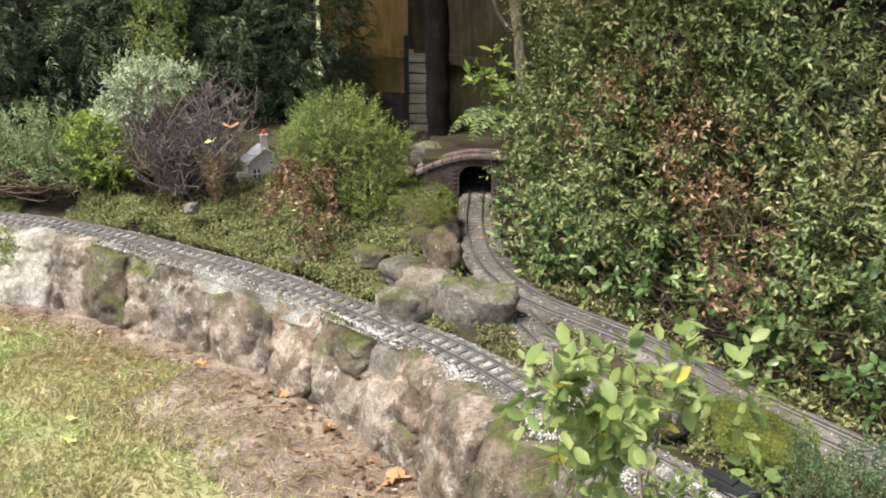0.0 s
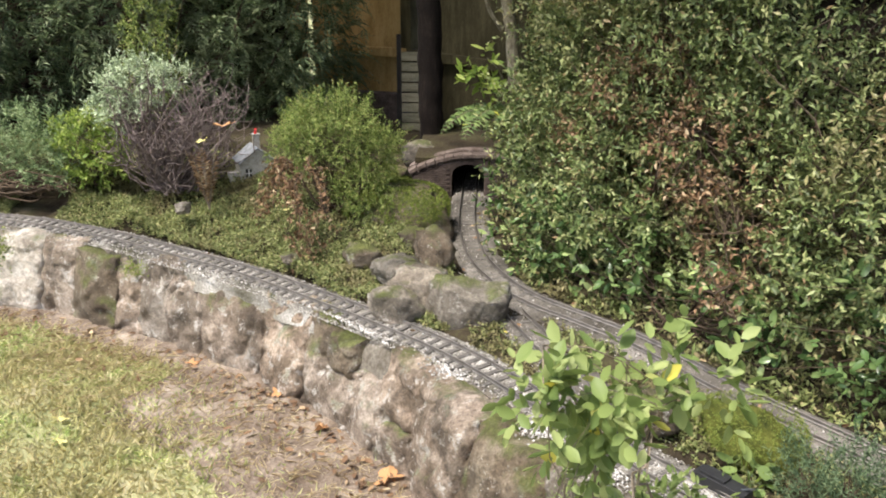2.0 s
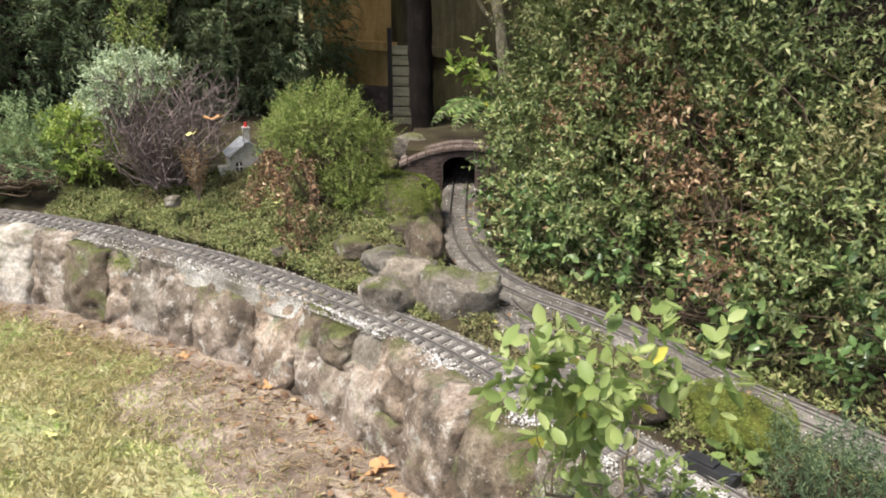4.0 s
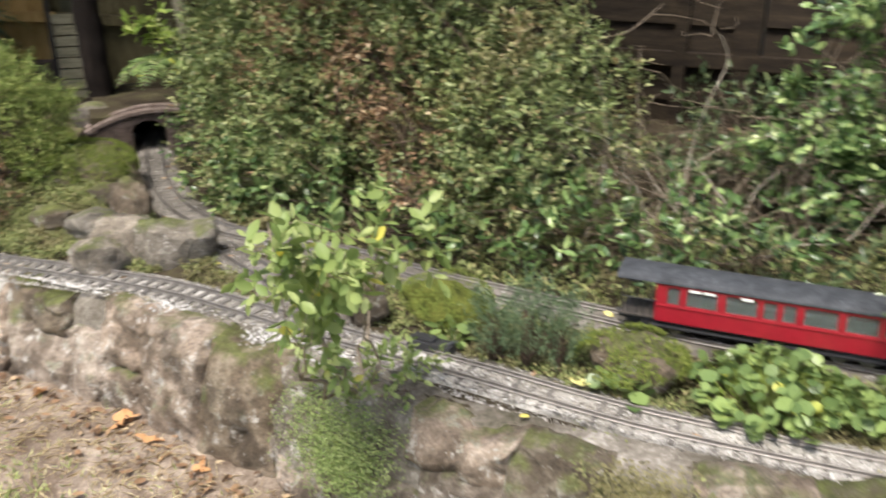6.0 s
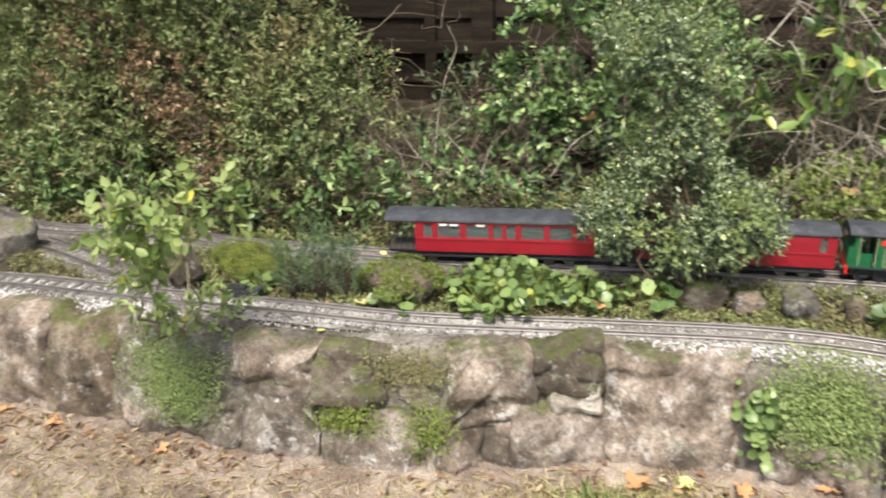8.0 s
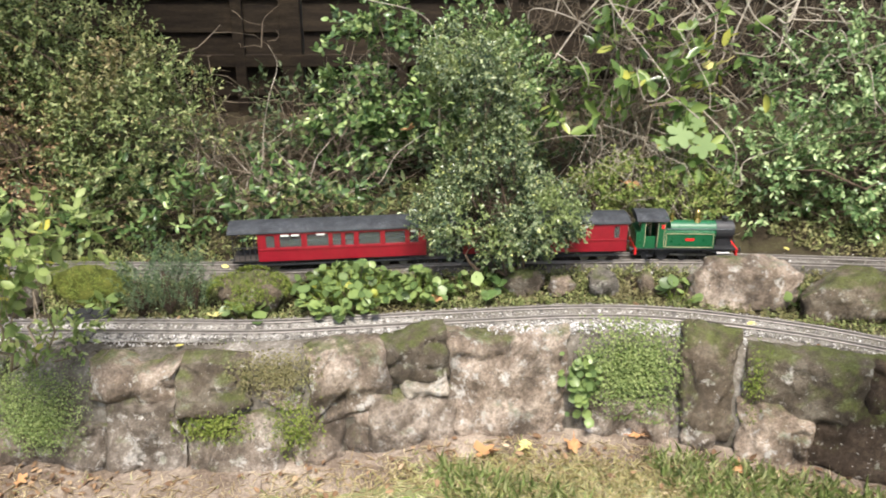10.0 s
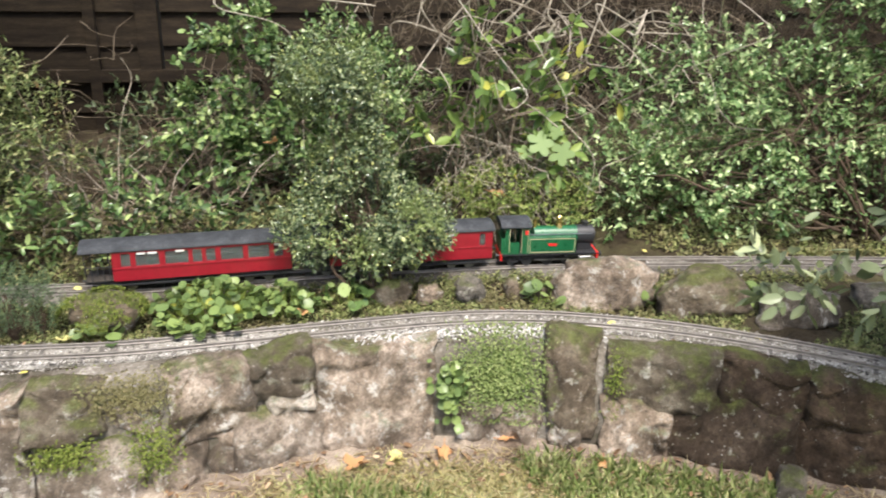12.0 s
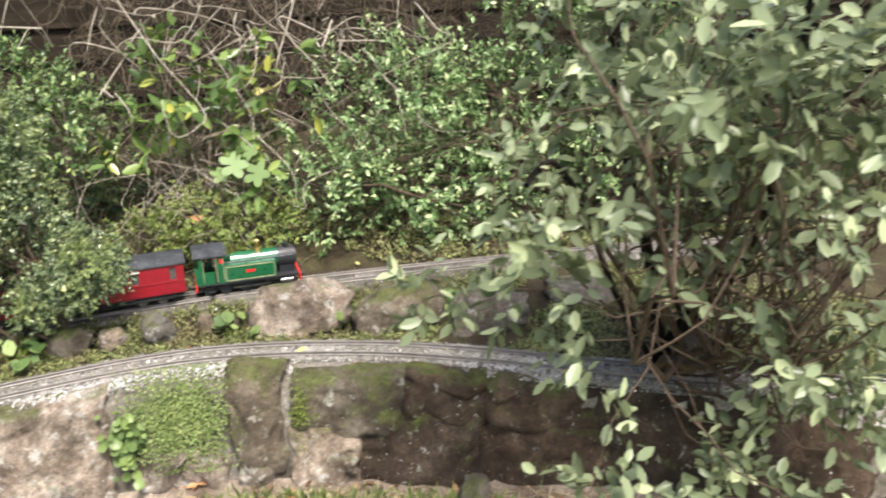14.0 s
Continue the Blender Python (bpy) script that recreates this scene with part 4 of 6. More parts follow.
# ---- arched bridge over the rear line ----
def bridge():
    ob = thing("model_bridge", "small weathered brick arch bridge over the model railway", "model bridge", pose(0.118, 3.09, 0, 0, 0, -3))
    half, deep, long_ = 0.062, 0.075, 0.6
    zs, spring = 0.255, 0.345

    def deck(x):
        return 0.415 - 1.05 * (x - 0.03)**2 - 0.05 * abs(x)**3

    xs = np.linspace(-0.235, 0.27, 41)
    top = [(x, deck(x)) for x in xs]
    arch = [(half * math.cos(a), spring + 0.042 * math.sin(a)) for a in np.linspace(0, math.pi, 13)]
    outline = [(-0.235, zs - 0.05)] + top + [(0.27, zs - 0.05), (half, zs - 0.05)] + arch + [(-half, zs - 0.05)]
    for y0, y1 in ((0.0, 0.035), (deep, deep + 0.035)):
        bm = bmesh.new()
        vs = [bm.verts.new((x, y0, z)) for x, z in outline]
        f = bm.faces.new(vs)
        ext = bmesh.ops.extrude_face_region(bm, geom=[f])["geom"]
        bmesh.ops.translate(bm, vec=(0, y1 - y0, 0), verts=[g for g in ext if isinstance(g, bmesh.types.BMVert)])
        bmesh.ops.triangulate(bm, faces=[f for f in bm.faces if len(f.verts) > 4])
        bmesh.ops.recalc_face_normals(bm, faces=bm.faces)
        part("spandrel_wall", bm, BRICKRED, ob)
    bm = bmesh.new()
    for k in range(len(arch) - 1):
        (x0, z0), (x1, z1) = arch[k], arch[k + 1]
        bm.faces.new([bm.verts.new(c) for c in ((x0, 0.03, z0), (x1, 0.03, z1), (x1, long_, z1), (x0, long_, z0))])
    for s in (-1, 1):
        box(bm, (0.05, long_ - 0.02, 0.16), (s * (half + 0.026), long_ / 2 + 0.02, 0.28))
    part("barrel", bm, BRICKRED, ob)
    me = bpy.data.meshes.new("coping_stone")
    one = box(bmesh.new(), (0.0345, 0.052, 0.014), bevel=0.003)
    one.to_mesh(me)
    one.free()
    for y in (0.014, deep + 0.02):
        for k in range(14):
            x = -0.212 + k * 0.035
            a = math.degrees(math.atan2(deck(x + 0.017) - deck(x - 0.017), 0.034))
            c = part("coping_stone", me, COPING, ob)
            c.matrix_basis = pose(x, y, deck(x) + 0.006, 0, -a, 0)
    me = bpy.data.meshes.new("brick")
    one = box(bmesh.new(), (0.0215, 0.006, 0.0075), bevel=0.001)
    one.to_mesh(me)
    one.free()
    count = 0
    for row in range(20):
        z = 0.255 + row * 0.0088
        for k in range(-11, 13):
            x = k * 0.0232 + (0.0116 if row % 2 else 0)
            inside = abs(x) < half + 0.009 and z < spring + 0.052 * math.sqrt(max(0, 1 - (x / (half + 0.012))**2)) + 0.006
            if inside or z > deck(x) - 0.008 or x > 0.2 or x < -0.225 or count > 290:
                continue
            b = part("brick", me, COPING if (row * 7 + k * 3) % 5 == 0 else BRICKRED, ob)
            b.matrix_basis = pose(x, -0.001, z)
            count += 1
    # The second box is added to shut out daylight at the tunnel's far end.
    part("roadway", box(box(bmesh.new(), (0.44, long_, 0.02), (0.015, long_ / 2 + 0.04, 0.39)), (0.3, 0.03, 0.34), (0, long_ + 0.02, 0.25)), SOIL, ob)
    return ob


bridge()


# ---- loose rocks ----
def rock(label, at, size, yaw=0.0, material=None, seed=1, tilt=0.0, power=0.62, rough=0.15):
    ob = part("rock", rock_data(seed, size, power, rough), material or ROCK_GREY)
    ob.matrix_basis = pose(*at, tilt, tilt * 0.4, yaw)
    return tagged(ob, label, "rock", "rockery")


rock("large grey sandstone rockery block below the bridge", (0.075, 1.965, 0.278), (0.21, 0.16, 0.19), -35, seed=11, power=0.5)
rock("broad grey sandstone block with a mossy top", (-0.035, 2.075, 0.285), (0.2, 0.17, 0.17), -20, seed=41, power=0.5)
rock("grey sandstone block in the rockery bank", (-0.105, 1.99, 0.27), (0.17, 0.14, 0.14), 20, seed=12)
rock("pale angular rockery stone", (-0.105, 2.16, 0.315), (0.14, 0.11, 0.10), 25, seed=13, tilt=12)
rock("rounded brown rockery stone", (-0.005, 2.27, 0.33), (0.14, 0.11, 0.12), -20, ROCK_MOSSY, seed=14)
rock("small rockery stone half sunk in ground cover", (-0.22, 2.30, 0.30), (0.14, 0.09, 0.08), 10, ROCK_MOSSY, seed=15)
rock("small round stone in the bank", (-0.07, 2.37, 0.33), (0.09, 0.08, 0.08), 40, ROCK_MOSSY, seed=16)
rock("mossy bank stone beside the bridge mouth", (-0.13, 2.64, 0.32), (0.36, 0.34, 0.2), 8, ROCK_MOSSY, seed=17, power=0.6)
rock("mossy block against the bridge", (-0.24, 2.93, 0.31), (0.3, 0.3, 0.2), -8, ROCK_MOSSY, seed=18, power=0.5)
rock("pale stone on the bank behind the bridge", (-0.07, 3.36, 0.37), (0.17, 0.09, 0.13), -10, ROCK_GREY, seed=19, power=0.45)
rock("small grey stone in ground cover", (-0.83, 2.62, 0.345), (0.06, 0.05, 0.05), 0, ROCK_GREY, seed=20)
rock("small grey stone in ground cover", (-0.42, 2.27, 0.3), (0.05, 0.04, 0.05), 0, ROCK_GREY, seed=21)
rock("yellow-green moss covered boulder between the tracks", (0.60, 1.375, 0.27), (0.23, 0.14, 0.12), -48, MOSS, seed=22)
rock("moss covered boulder between the tracks", (0.82, 0.985, 0.27), (0.2, 0.14, 0.13), -40, ROCK_MOSSY, seed=23)
rock("brown stone behind the rose", (0.43, 1.44, 0.28), (0.12, 0.10, 0.11), 10, ROCK_MOSSY, seed=24)
rock("small stone set in the moss bank", (1.478, 0.29, 0.268), (0.095, 0.08, 0.09), -50, ROCK_GREY, seed=25)
rock("flat stone edging the rear track bed", (1.575, 0.13, 0.262), (0.12, 0.06, 0.06), -50, ROCK_MOSSY, seed=42)
rock("flat stone edging the rear track bed", (1.41, 0.385, 0.262), (0.10, 0.06, 0.06), -48, ROCK, seed=43)
rock("pale topped boulder beside the rear track", (1.66, -0.02, 0.286), (0.31, 0.16, 0.17), -55, ROCK, seed=26)
rock("mossy boulder beside the rear track", (1.755, -0.27, 0.284), (0.27, 0.16, 0.16), -60, ROCK_MOSSY, seed=27)
rock("low flat stone beside the rear track", (1.84, -0.51, 0.272), (0.28, 0.15, 0.13), -60, ROCK, seed=28)
rock("grey stone beside the rear track", (2.05, -0.72, 0.27), (0.2, 0.12, 0.1), -60, ROCK_GREY, seed=29)
rock("small dark stone in the moss bank", (1.55, 0.20, 0.265), (0.05, 0.05, 0.07), -50, ROCK_MOSSY, seed=30)
rock("flat upright stone by the small-leaved bush", (1.345, 0.47, 0.265), (0.12, 0.05, 0.09), -48, ROCK_MOSSY, seed=31)
rock("round grey stone at the wall foot", (1.37, -0.60, 0.03), (0.11, 0.09, 0.09), 0, ROCK_GREY, seed=32)

# black point motor box beside the near track
motor = thing("point_lever", "small black plastic point lever box beside the track", "point lever", pose(0.505, 1.235, 0.255, 0, 0, -50))
part("housing", box(bmesh.new(), (0.10, 0.032, 0.022), (0, 0, 0.011), 0.003), BLACK, motor)
part("lid", box(bmesh.new(), (0.05, 0.026, 0.006), (-0.015, 0, 0.025), 0.002), BLACK, motor)
part("lever", rod(bmesh.new(), (0.035, 0, 0.02), (0.06, 0.0, 0.035), 0.002), STEEL, motor)


# ---- model house ----
def house():
    ob = thing("model_house", "small grey stone model house with slate roof and chimney", "model house", pose(-0.675, 3.02, 0.33, 0, 0, 25))
    bm = box(bmesh.new(), (0.13, 0.10, 0.085), (0, 0, 0.042), 0.001)
    part("wall", bm, RENDERED, ob)
    bm = bmesh.new()
    for y in (-0.05, 0.05):
        bm.faces.new([bm.verts.new(c) for c in ((-0.065, y, 0.084), (0.065, y, 0.084), (0, y, 0.135))])
    part("gable", bm, RENDERED, ob)
    for s in (-1, 1):
        part("roof", box(bmesh.new(), (0.088, 0.116, 0.004), (0, 0, 0), 0.001, pose(s * 0.035, 0, 0.112, 0, s * 38, 0)), SLATE, ob)
    ch = part("chimney", box(box(bmesh.new(), (0.022, 0.022, 0.06), (0.01, 0.0, 0.15), 0.001), (0.027, 0.027, 0.006), (0.01, 0, 0.18)), RENDERED, ob)
    part("chimney_pot", rod(bmesh.new(), (0.01, 0, 0.183), (0.01, 0, 0.2), 0.006, 0.005), REDBEAM, ch)
    for x, z in ((-0.035, 0.05), (0.035, 0.05)):
        w = part("window", box(bmesh.new(), (0.022, 0.004, 0.03), (x, -0.0515, z), 0.0005), BLACK, ob)
        part("frame", box(box(bmesh.new(), (0.003, 0.003, 0.03), (x, -0.0545, z)), (0.022, 0.003, 0.003), (x, -0.0545, z)), WHITE, w)
    part("door", box(bmesh.new(), (0.02, 0.004, 0.045), (0, -0.0515, 0.023), 0.0005), GREEN, ob)
    part("porch", box(bmesh.new(), (0.05, 0.04, 0.05), (-0.075, -0.01, 0.025), 0.001), RENDERED, ob)
    return ob


house()


# ---- the train, standing on the rear track ----
def wheel(parent, x, y, z, r, material):
    bm = rod(bmesh.new(), (x, y - 0.003, z), (x, y + 0.003, z), r, sides=20)
    rod(bm, (x, y - 0.0045, z), (x, y + 0.0045, z), r * 0.35, sides=10)
    return part("wheel", bm, material, parent)


def roof_mesh(length, width, z, rise, over=0.006):
    xs = (-length / 2, length / 2)
    prof = [(-(width / 2 + over) * math.cos(a), z + rise * math.sin(a)) for a in np.linspace(0, math.pi, 13)]
    prof = prof + [(width / 2 + over - 0.003, z - 0.003), (-(width / 2 + over - 0.003), z - 0.003)]
    bm = bmesh.new()
    a = [bm.verts.new((xs[0], y, h)) for y, h in prof]
    b = [bm.verts.new((xs[1], y, h)) for y, h in prof]
    n = len(prof)
    for k in range(n):
        bm.faces.new((a[k], a[(k + 1) % n], b[(k + 1) % n], b[k]))
    bm.faces.new(a[::-1])
    bm.faces.new(b)
    bmesh.ops.recalc_face_normals(bm, faces=bm.faces)
    return bm


def coach(m, label, wins, labels):
    """A bogie coach with an open end balcony; x runs to its front."""
    L, W, z0, z1 = 0.54, 0.088, 0.034, 0.118
    ob = thing("model_coach", label, "model coach", m, "train")
    part("underframe", box(box(bmesh.new(), (L, W * 0.82, 0.008), (0, 0, z0 - 0.004), 0.001), (0.2, 0.04, 0.012), (0, 0, z0 - 0.014), 0.002), BLACK, ob)
    part("floor", box(bmesh.new(), (L - 0.004, W - 0.006, 0.003), (0, 0, z0 + 0.0015)), INSIDE, ob)
    part("roof", roof_mesh(L + 0.012, W, z1, 0.017), ROOF, ob)
    back, front = -L / 2 + 0.075, L / 2
    zl, zh = 0.074, 0.11
    for s in (-1, 1):
        y = s * W / 2
        bm = bmesh.new()
        box(bm, (front - back, 0.004, zl - z0), ((front + back) / 2, y, (z0 + zl) / 2))
        box(bm, (front - back, 0.004, z1 - zh), ((front + back) / 2, y, (z1 + zh) / 2))
        edge = back
        for wx, ww in wins + [(front - back, 0)]:
            a = back + wx
            if a - edge > 0.001:
                box(bm, (a - edge, 0.004, zh - zl), ((a + edge) / 2, y, (zl + zh) / 2))
            edge = a + ww
        side = part("side_panel", bm, RED, ob)
        part("waist_beading", box(bmesh.new(), (front - back, 0.002, 0.003), ((front + back) / 2, y + s * 0.0028, zl - 0.005), 0.0005), RED, side)
        for wx, ww in wins:
            p = part("window_pane", box(bmesh.new(), (ww, 0.001, zh - zl), (back + wx + ww / 2, y - s * 0.001, (zl + zh) / 2)), GLASS, ob)
            p.visible_shadow = False
        for wx in labels:
            part("roof_board", box(bmesh.new(), (0.022, 0.001, 0.005), (back + wx + 0.012, y + s * 0.0032, zh - 0.001)), WHITE, side)
        part("footboard", box(bmesh.new(), (L - 0.1, 0.012, 0.002), (0.02, s * W * 0.47, z0 - 0.012)), BLACK, ob)
        rail = bmesh.new()
        for k in range(5):
            rod(rail, (-L / 2 + 0.006 + 0.015 * k, y * 0.94, z0), (-L / 2 + 0.006 + 0.015 * k, y * 0.94, 0.075 if k % 4 else z1), 0.0014, sides=6)
        rod(rail, (-L / 2 + 0.005, y * 0.94, 0.075), (back, y * 0.94, 0.075), 0.0014, sides=6)
        part("balcony_rail", rail, BLACK, ob)
    for x in (back, front):
        part("end_panel", box(bmesh.new(), (0.004, W - 0.006, z1 - z0), (x - 0.003 * (x > 0), 0, (z0 + z1) / 2)), RED, ob)
    part("seat", box(box(bmesh.new(), (0.33, 0.02, 0.03), (0.05, 0.028, 0.05)), (0.33, 0.02, 0.03), (0.05, -0.028, 0.05)), INSIDE, ob)
    for x in (-0.18, 0.18):
        b = part("bogie", box(box(bmesh.new(), (0.085, 0.004, 0.012), (x, 0.034, 0.02), 0.001), (0.085, 0.004, 0.012), (x, -0.034, 0.02), 0.001), BLACK, ob)
        for dx in (-0.026, 0.026):
            for y in (-GAUGE / 2, GAUGE / 2):
                wheel(b, x + dx, y, 0.0145, 0.0145, STEEL)
    part("coupling", rod(rod(bmesh.new(), (L / 2 - 0.005, 0, 0.024), (L / 2 + 0.012, 0, 0.024), 0.003), (-L / 2 - 0.012, 0, 0.024), (-L / 2 + 0.005, 0, 0.024), 0.003), BLACK, ob)
    return ob


def loco(m):
    """A side tank locomotive; x runs to its front."""
    L, W = 0.335, 0.088
    ob = thing("model_locomotive", "green lined side tank model steam locomotive with brass dome", "model locomotive", m, "train")
    part("footplate", box(bmesh.new(), (L, W, 0.005), (0, 0, 0.036), 0.001), BLACK, ob)
    part("frame", box(box(bmesh.new(), (L - 0.03, 0.005, 0.024), (0, 0.02, 0.024)), (L - 0.03, 0.005, 0.024), (0, -0.02, 0.024)), BLACK, ob)
    for x in (-L / 2, L / 2):
        bb = part("buffer_beam", box(bmesh.new(), (0.006, W, 0.02), (x, 0, 0.029), 0.001), REDBEAM, ob)
        for y in (-0.03, 0.03):
            g = 1 if x > 0 else -1
            part("buffer", rod(rod(bmesh.new(), (x, y, 0.031), (x + g * 0.014, y, 0.031), 0.003), (x + g * 0.013, y, 0.031), (x + g * 0.016, y, 0.031), 0.008, sides=14), BLACK, bb)
    part("boiler", rod(bmesh.new(), (-0.05, 0, 0.078), (0.105, 0, 0.078), 0.026, sides=28), GREEN, ob)
    part("smokebox", rod(rod(bmesh.new(), (0.1, 0, 0.078), (0.158, 0, 0.078), 0.0275, sides=28), (0.157, 0, 0.078), (0.162, 0, 0.078), 0.021, sides=24), BLACK, ob, "dull black smokebox")
    part("saddle", box(bmesh.new(), (0.05, 0.04, 0.03), (0.128, 0, 0.052), 0.003), BLACK, ob)
    for s in (-1, 1):
        y = s * 0.033
        tank = part("side_tank", box(bmesh.new(), (0.165, 0.022, 0.046), (0.008, y, 0.0615), 0.002), GREEN, ob)
        yo = y + s * 0.0115
        ln = bmesh.new()
        for zz in (0.0425, 0.0805):
            box(ln, (0.155, 0.0008, 0.0016), (0.008, yo, zz))
        for xx in (-0.0695, 0.0855):
            box(ln, (0.0016, 0.0008, 0.0395), (xx, yo, 0.0615))
        part("lining", ln, CREAM, tank)
        part("nameplate", box(bmesh.new(), (0.03, 0.001, 0.0075), (0.008, yo, 0.064), 0.0003), REDBEAM, tank)
        part("cab_side", box(box(box(bmesh.new(), (0.014, 0.003, 0.078), (-0.148, s * W * 0.48, 0.077)), (0.022, 0.003, 0.078), (-0.086, s * W * 0.48, 0.077)), (0.036, 0.003, 0.034), (-0.123, s * W * 0.48, 0.055)), GREEN, ob)
        cl = bmesh.new()
        for xx in (-0.1405, -0.0985, -0.0765):
            box(cl, (0.0015, 0.0008, 0.07), (xx, s * (W * 0.48 + 0.002), 0.078))
        part("cab_lining", cl, CREAM, ob)
        rods = bmesh.new()
        box(rods, (0.12, 0.002, 0.005), (0.01, s * 0.036, 0.018))
        rod(rods, (0.105, s * 0.036, 0.022), (0.145, s * 0.036, 0.022), 0.0065, sides=12)
        box(rods, (0.05, 0.003, 0.003), (0.08, s * 0.038, 0.028))
        part("connecting_rod", rods, STEEL, ob)
        for x in (-0.075, -0.005, 0.065):
            wheel(ob, x, s * GAUGE / 2, 0.02, 0.02, BLACK)
        wheel(ob, -0.13, s * GAUGE / 2, 0.013, 0.013, BLACK)
        part("step", box(bmesh.new(), (0.02, 0.01, 0.002), (-0.12, s * 0.042, 0.016)), BLACK, ob)
    part("cab_front", box(bmesh.new(), (0.003, W * 0.95, 0.05), (-0.074, 0, 0.1)), GREEN, ob)
    top = part("cab_roof", roof_mesh(0.105, W, 0.116, 0.014), ROOF, ob)
    top.matrix_basis = pose(-0.118, 0, 0)
    dome = rod(rod(bmesh.new(), (0.04, 0, 0.1), (0.04, 0, 0.112), 0.0135, 0.0105, sides=18), (0.04, 0, 0.111), (0.04, 0, 0.126), 0.0095, sides=18)
    bmesh.ops.create_uvsphere(dome, u_segments=18, v_segments=10, radius=0.0098, matrix=pose(0.04, 0, 0.126))
    part("dome", dome, BRASS, ob, "polished brass dome")
    ch = rod(bmesh.new(), (0.132, 0, 0.1), (0.132, 0, 0.112), 0.0105, 0.0095, sides=18)
    rod(ch, (0.132, 0, 0.111), (0.132, 0, 0.115), 0.0115, sides=18)
    part("chimney", ch, BLACK, ob)
    for s in (-1, 1):
        part("cab_plate", box(bmesh.new(), (0.01, 0.001, 0.012), (-0.083, s * (W * 0.48 + 0.0025), 0.1), 0.0003), REDBEAM, ob)
        part("handrail", rod(bmesh.new(), (-0.07, s * 0.027, 0.088), (0.15, s * 0.027, 0.088), 0.0012, sides=8), STEEL, ob)
    part("safety_valve", rod(bmesh.new(), (-0.045, 0, 0.1), (-0.045, 0, 0.122), 0.007, 0.005, sides=12), BRASS, ob)
    part("bunker", box(bmesh.new(), (0.02, W * 0.95, 0.045), (-0.158, 0, 0.06), 0.002), GREEN, ob)
    part("backhead", box(bmesh.new(), (0.012, 0.05, 0.05), (-0.085, 0, 0.068), 0.003), BLACK, ob)
    return ob


def on_rear(s):
    x, y = REAR.at(s)
    return pose(x, y, REAR_Z + 0.013, 0, 0, REAR.yaw(s))


def chord(s0, s1):
    """A pose with both ends on the rear track."""
    a, b = REAR.at(s0), REAR.at(s1)
    c = (a + b) / 2 * 0.5 + REAR.at((s0 + s1) / 2) * 0.5
    return pose(c[0], c[1], REAR_Z + 0.013, 0, 0, math.degrees(math.atan2(b[1] - a[1], b[0] - a[0])))


nose = s_a(REAR, (1.85, 0.07))
loco(on_rear(nose - 0.145) @ Matrix.Diagonal((0.86, 1.0, 1.07, 1.0)))
back = nose - 0.29 - 0.03
first = [(0.04, 0.055), (0.105, 0.055), (0.168, 0.02), (0.2, 0.055), (0.265, 0.055), (0.327, 0.02), (0.427, 0.016)]
second = [(0.0215, 0.024), (0.059, 0.059), (0.134, 0.059), (0.204, 0.024), (0.239, 0.024), (0.277, 0.059), (0.35, 0.056), (0.419, 0.024)]
for tail, wins, labels in (("crimson bogie model coach with grey roof behind the locomotive", first, (0.115, 0.168, 0.275, 0.327)), ("crimson bogie model coach with grey roof and eight windows", second, (0.062, 0.09, 0.16, 0.42))):
    coach(chord(back - 0.54 + 0.1, back - 0.1), tail, wins, labels)
    back -= 0.54 + 0.035


# ---- plants of the far left bank ----
shrub("conifer_hedge", "tall dark green conifer hedge closing the garden", "hedge", (-1.4, 4.35, 0.3),
      [(-3.3, 3.6, 0.8, 0.6, 0.4, 0.9), (-2.6, 3.75, 0.85, 0.6, 0.42, 0.95), (-2.0, 3.95, 0.85, 0.55, 0.4, 0.95), (-1.45, 4.1, 0.85, 0.55, 0.42, 0.95), (-1.0, 4.3, 0.9, 0.45, 0.42, 0.95), (-0.64, 4.32, 0.95, 0.25, 0.4, 0.9), (-2.6, 3.9, 1.9, 0.9, 0.5, 0.7), (-1.2, 4.4, 1.9, 0.8, 0.5, 0.7)],
      19000, 14, 0.04, CONIFER, TWIG, 21, length=0.13, width=0.17, stems=14, stem=0.016, shell=0.45, rough=0.3, lift=-0.35, twigs=60, flat=True, gaps=-0.55)
shrub("small_conifer", "narrow bright green conifer shoot behind the silver bush", "shrub", (-1.12, 3.3, 0.34), [(-1.12, 3.3, 0.72, 0.1, 0.1, 0.3)], 220, 10, 0.022, JUNIPER, TWIG, 22, length=0.06, width=0.3, stems=5, twigs=10, lift=0.9)
# grey twiggy bush with a silver-green top
bush = shrub("silver_bush", "woody old bush of bare purple-grey twigs with silvery green tops", "shrub", (-0.93, 2.88, 0.34),
             [(-1.06, 2.92, 0.70, 0.10, 0.10, 0.08), (-1.10, 2.88, 0.62, 0.08, 0.08, 0.06), (-0.93, 2.92, 0.72, 0.05, 0.06, 0.04)], 420, 9, 0.019, SILVER, TWIG_PURPLE, 23, length=0.04, width=0.34, stems=12, stem=0.004, twigs=40, lift=0.7)
rb = np.random.default_rng(24)
paths = []
for k in range(150):
    a = rb.uniform(0, 6.28)
    tip = np.array([-0.90 + 0.27 * math.cos(a) * rb.uniform(0.3, 1), 2.86 + 0.2 * math.sin(a) * rb.uniform(0.3, 1), rb.uniform(0.46, 0.74)])
    p = bent(rb, (-0.93 + rb.normal() * 0.03, 2.88 + rb.normal() * 0.03, 0.34), tip, 8, 0.14)
    paths.append((p, 0.0035, 0.0012))
    for j in range(3):
        q = p[rb.integers(4, 8)]
        paths.append((bent(rb, q, q + rb.normal(size=3) * [0.05, 0.05, 0.035] + [0, 0, 0.05], 5, 0.15), 0.0018, 0.0008))
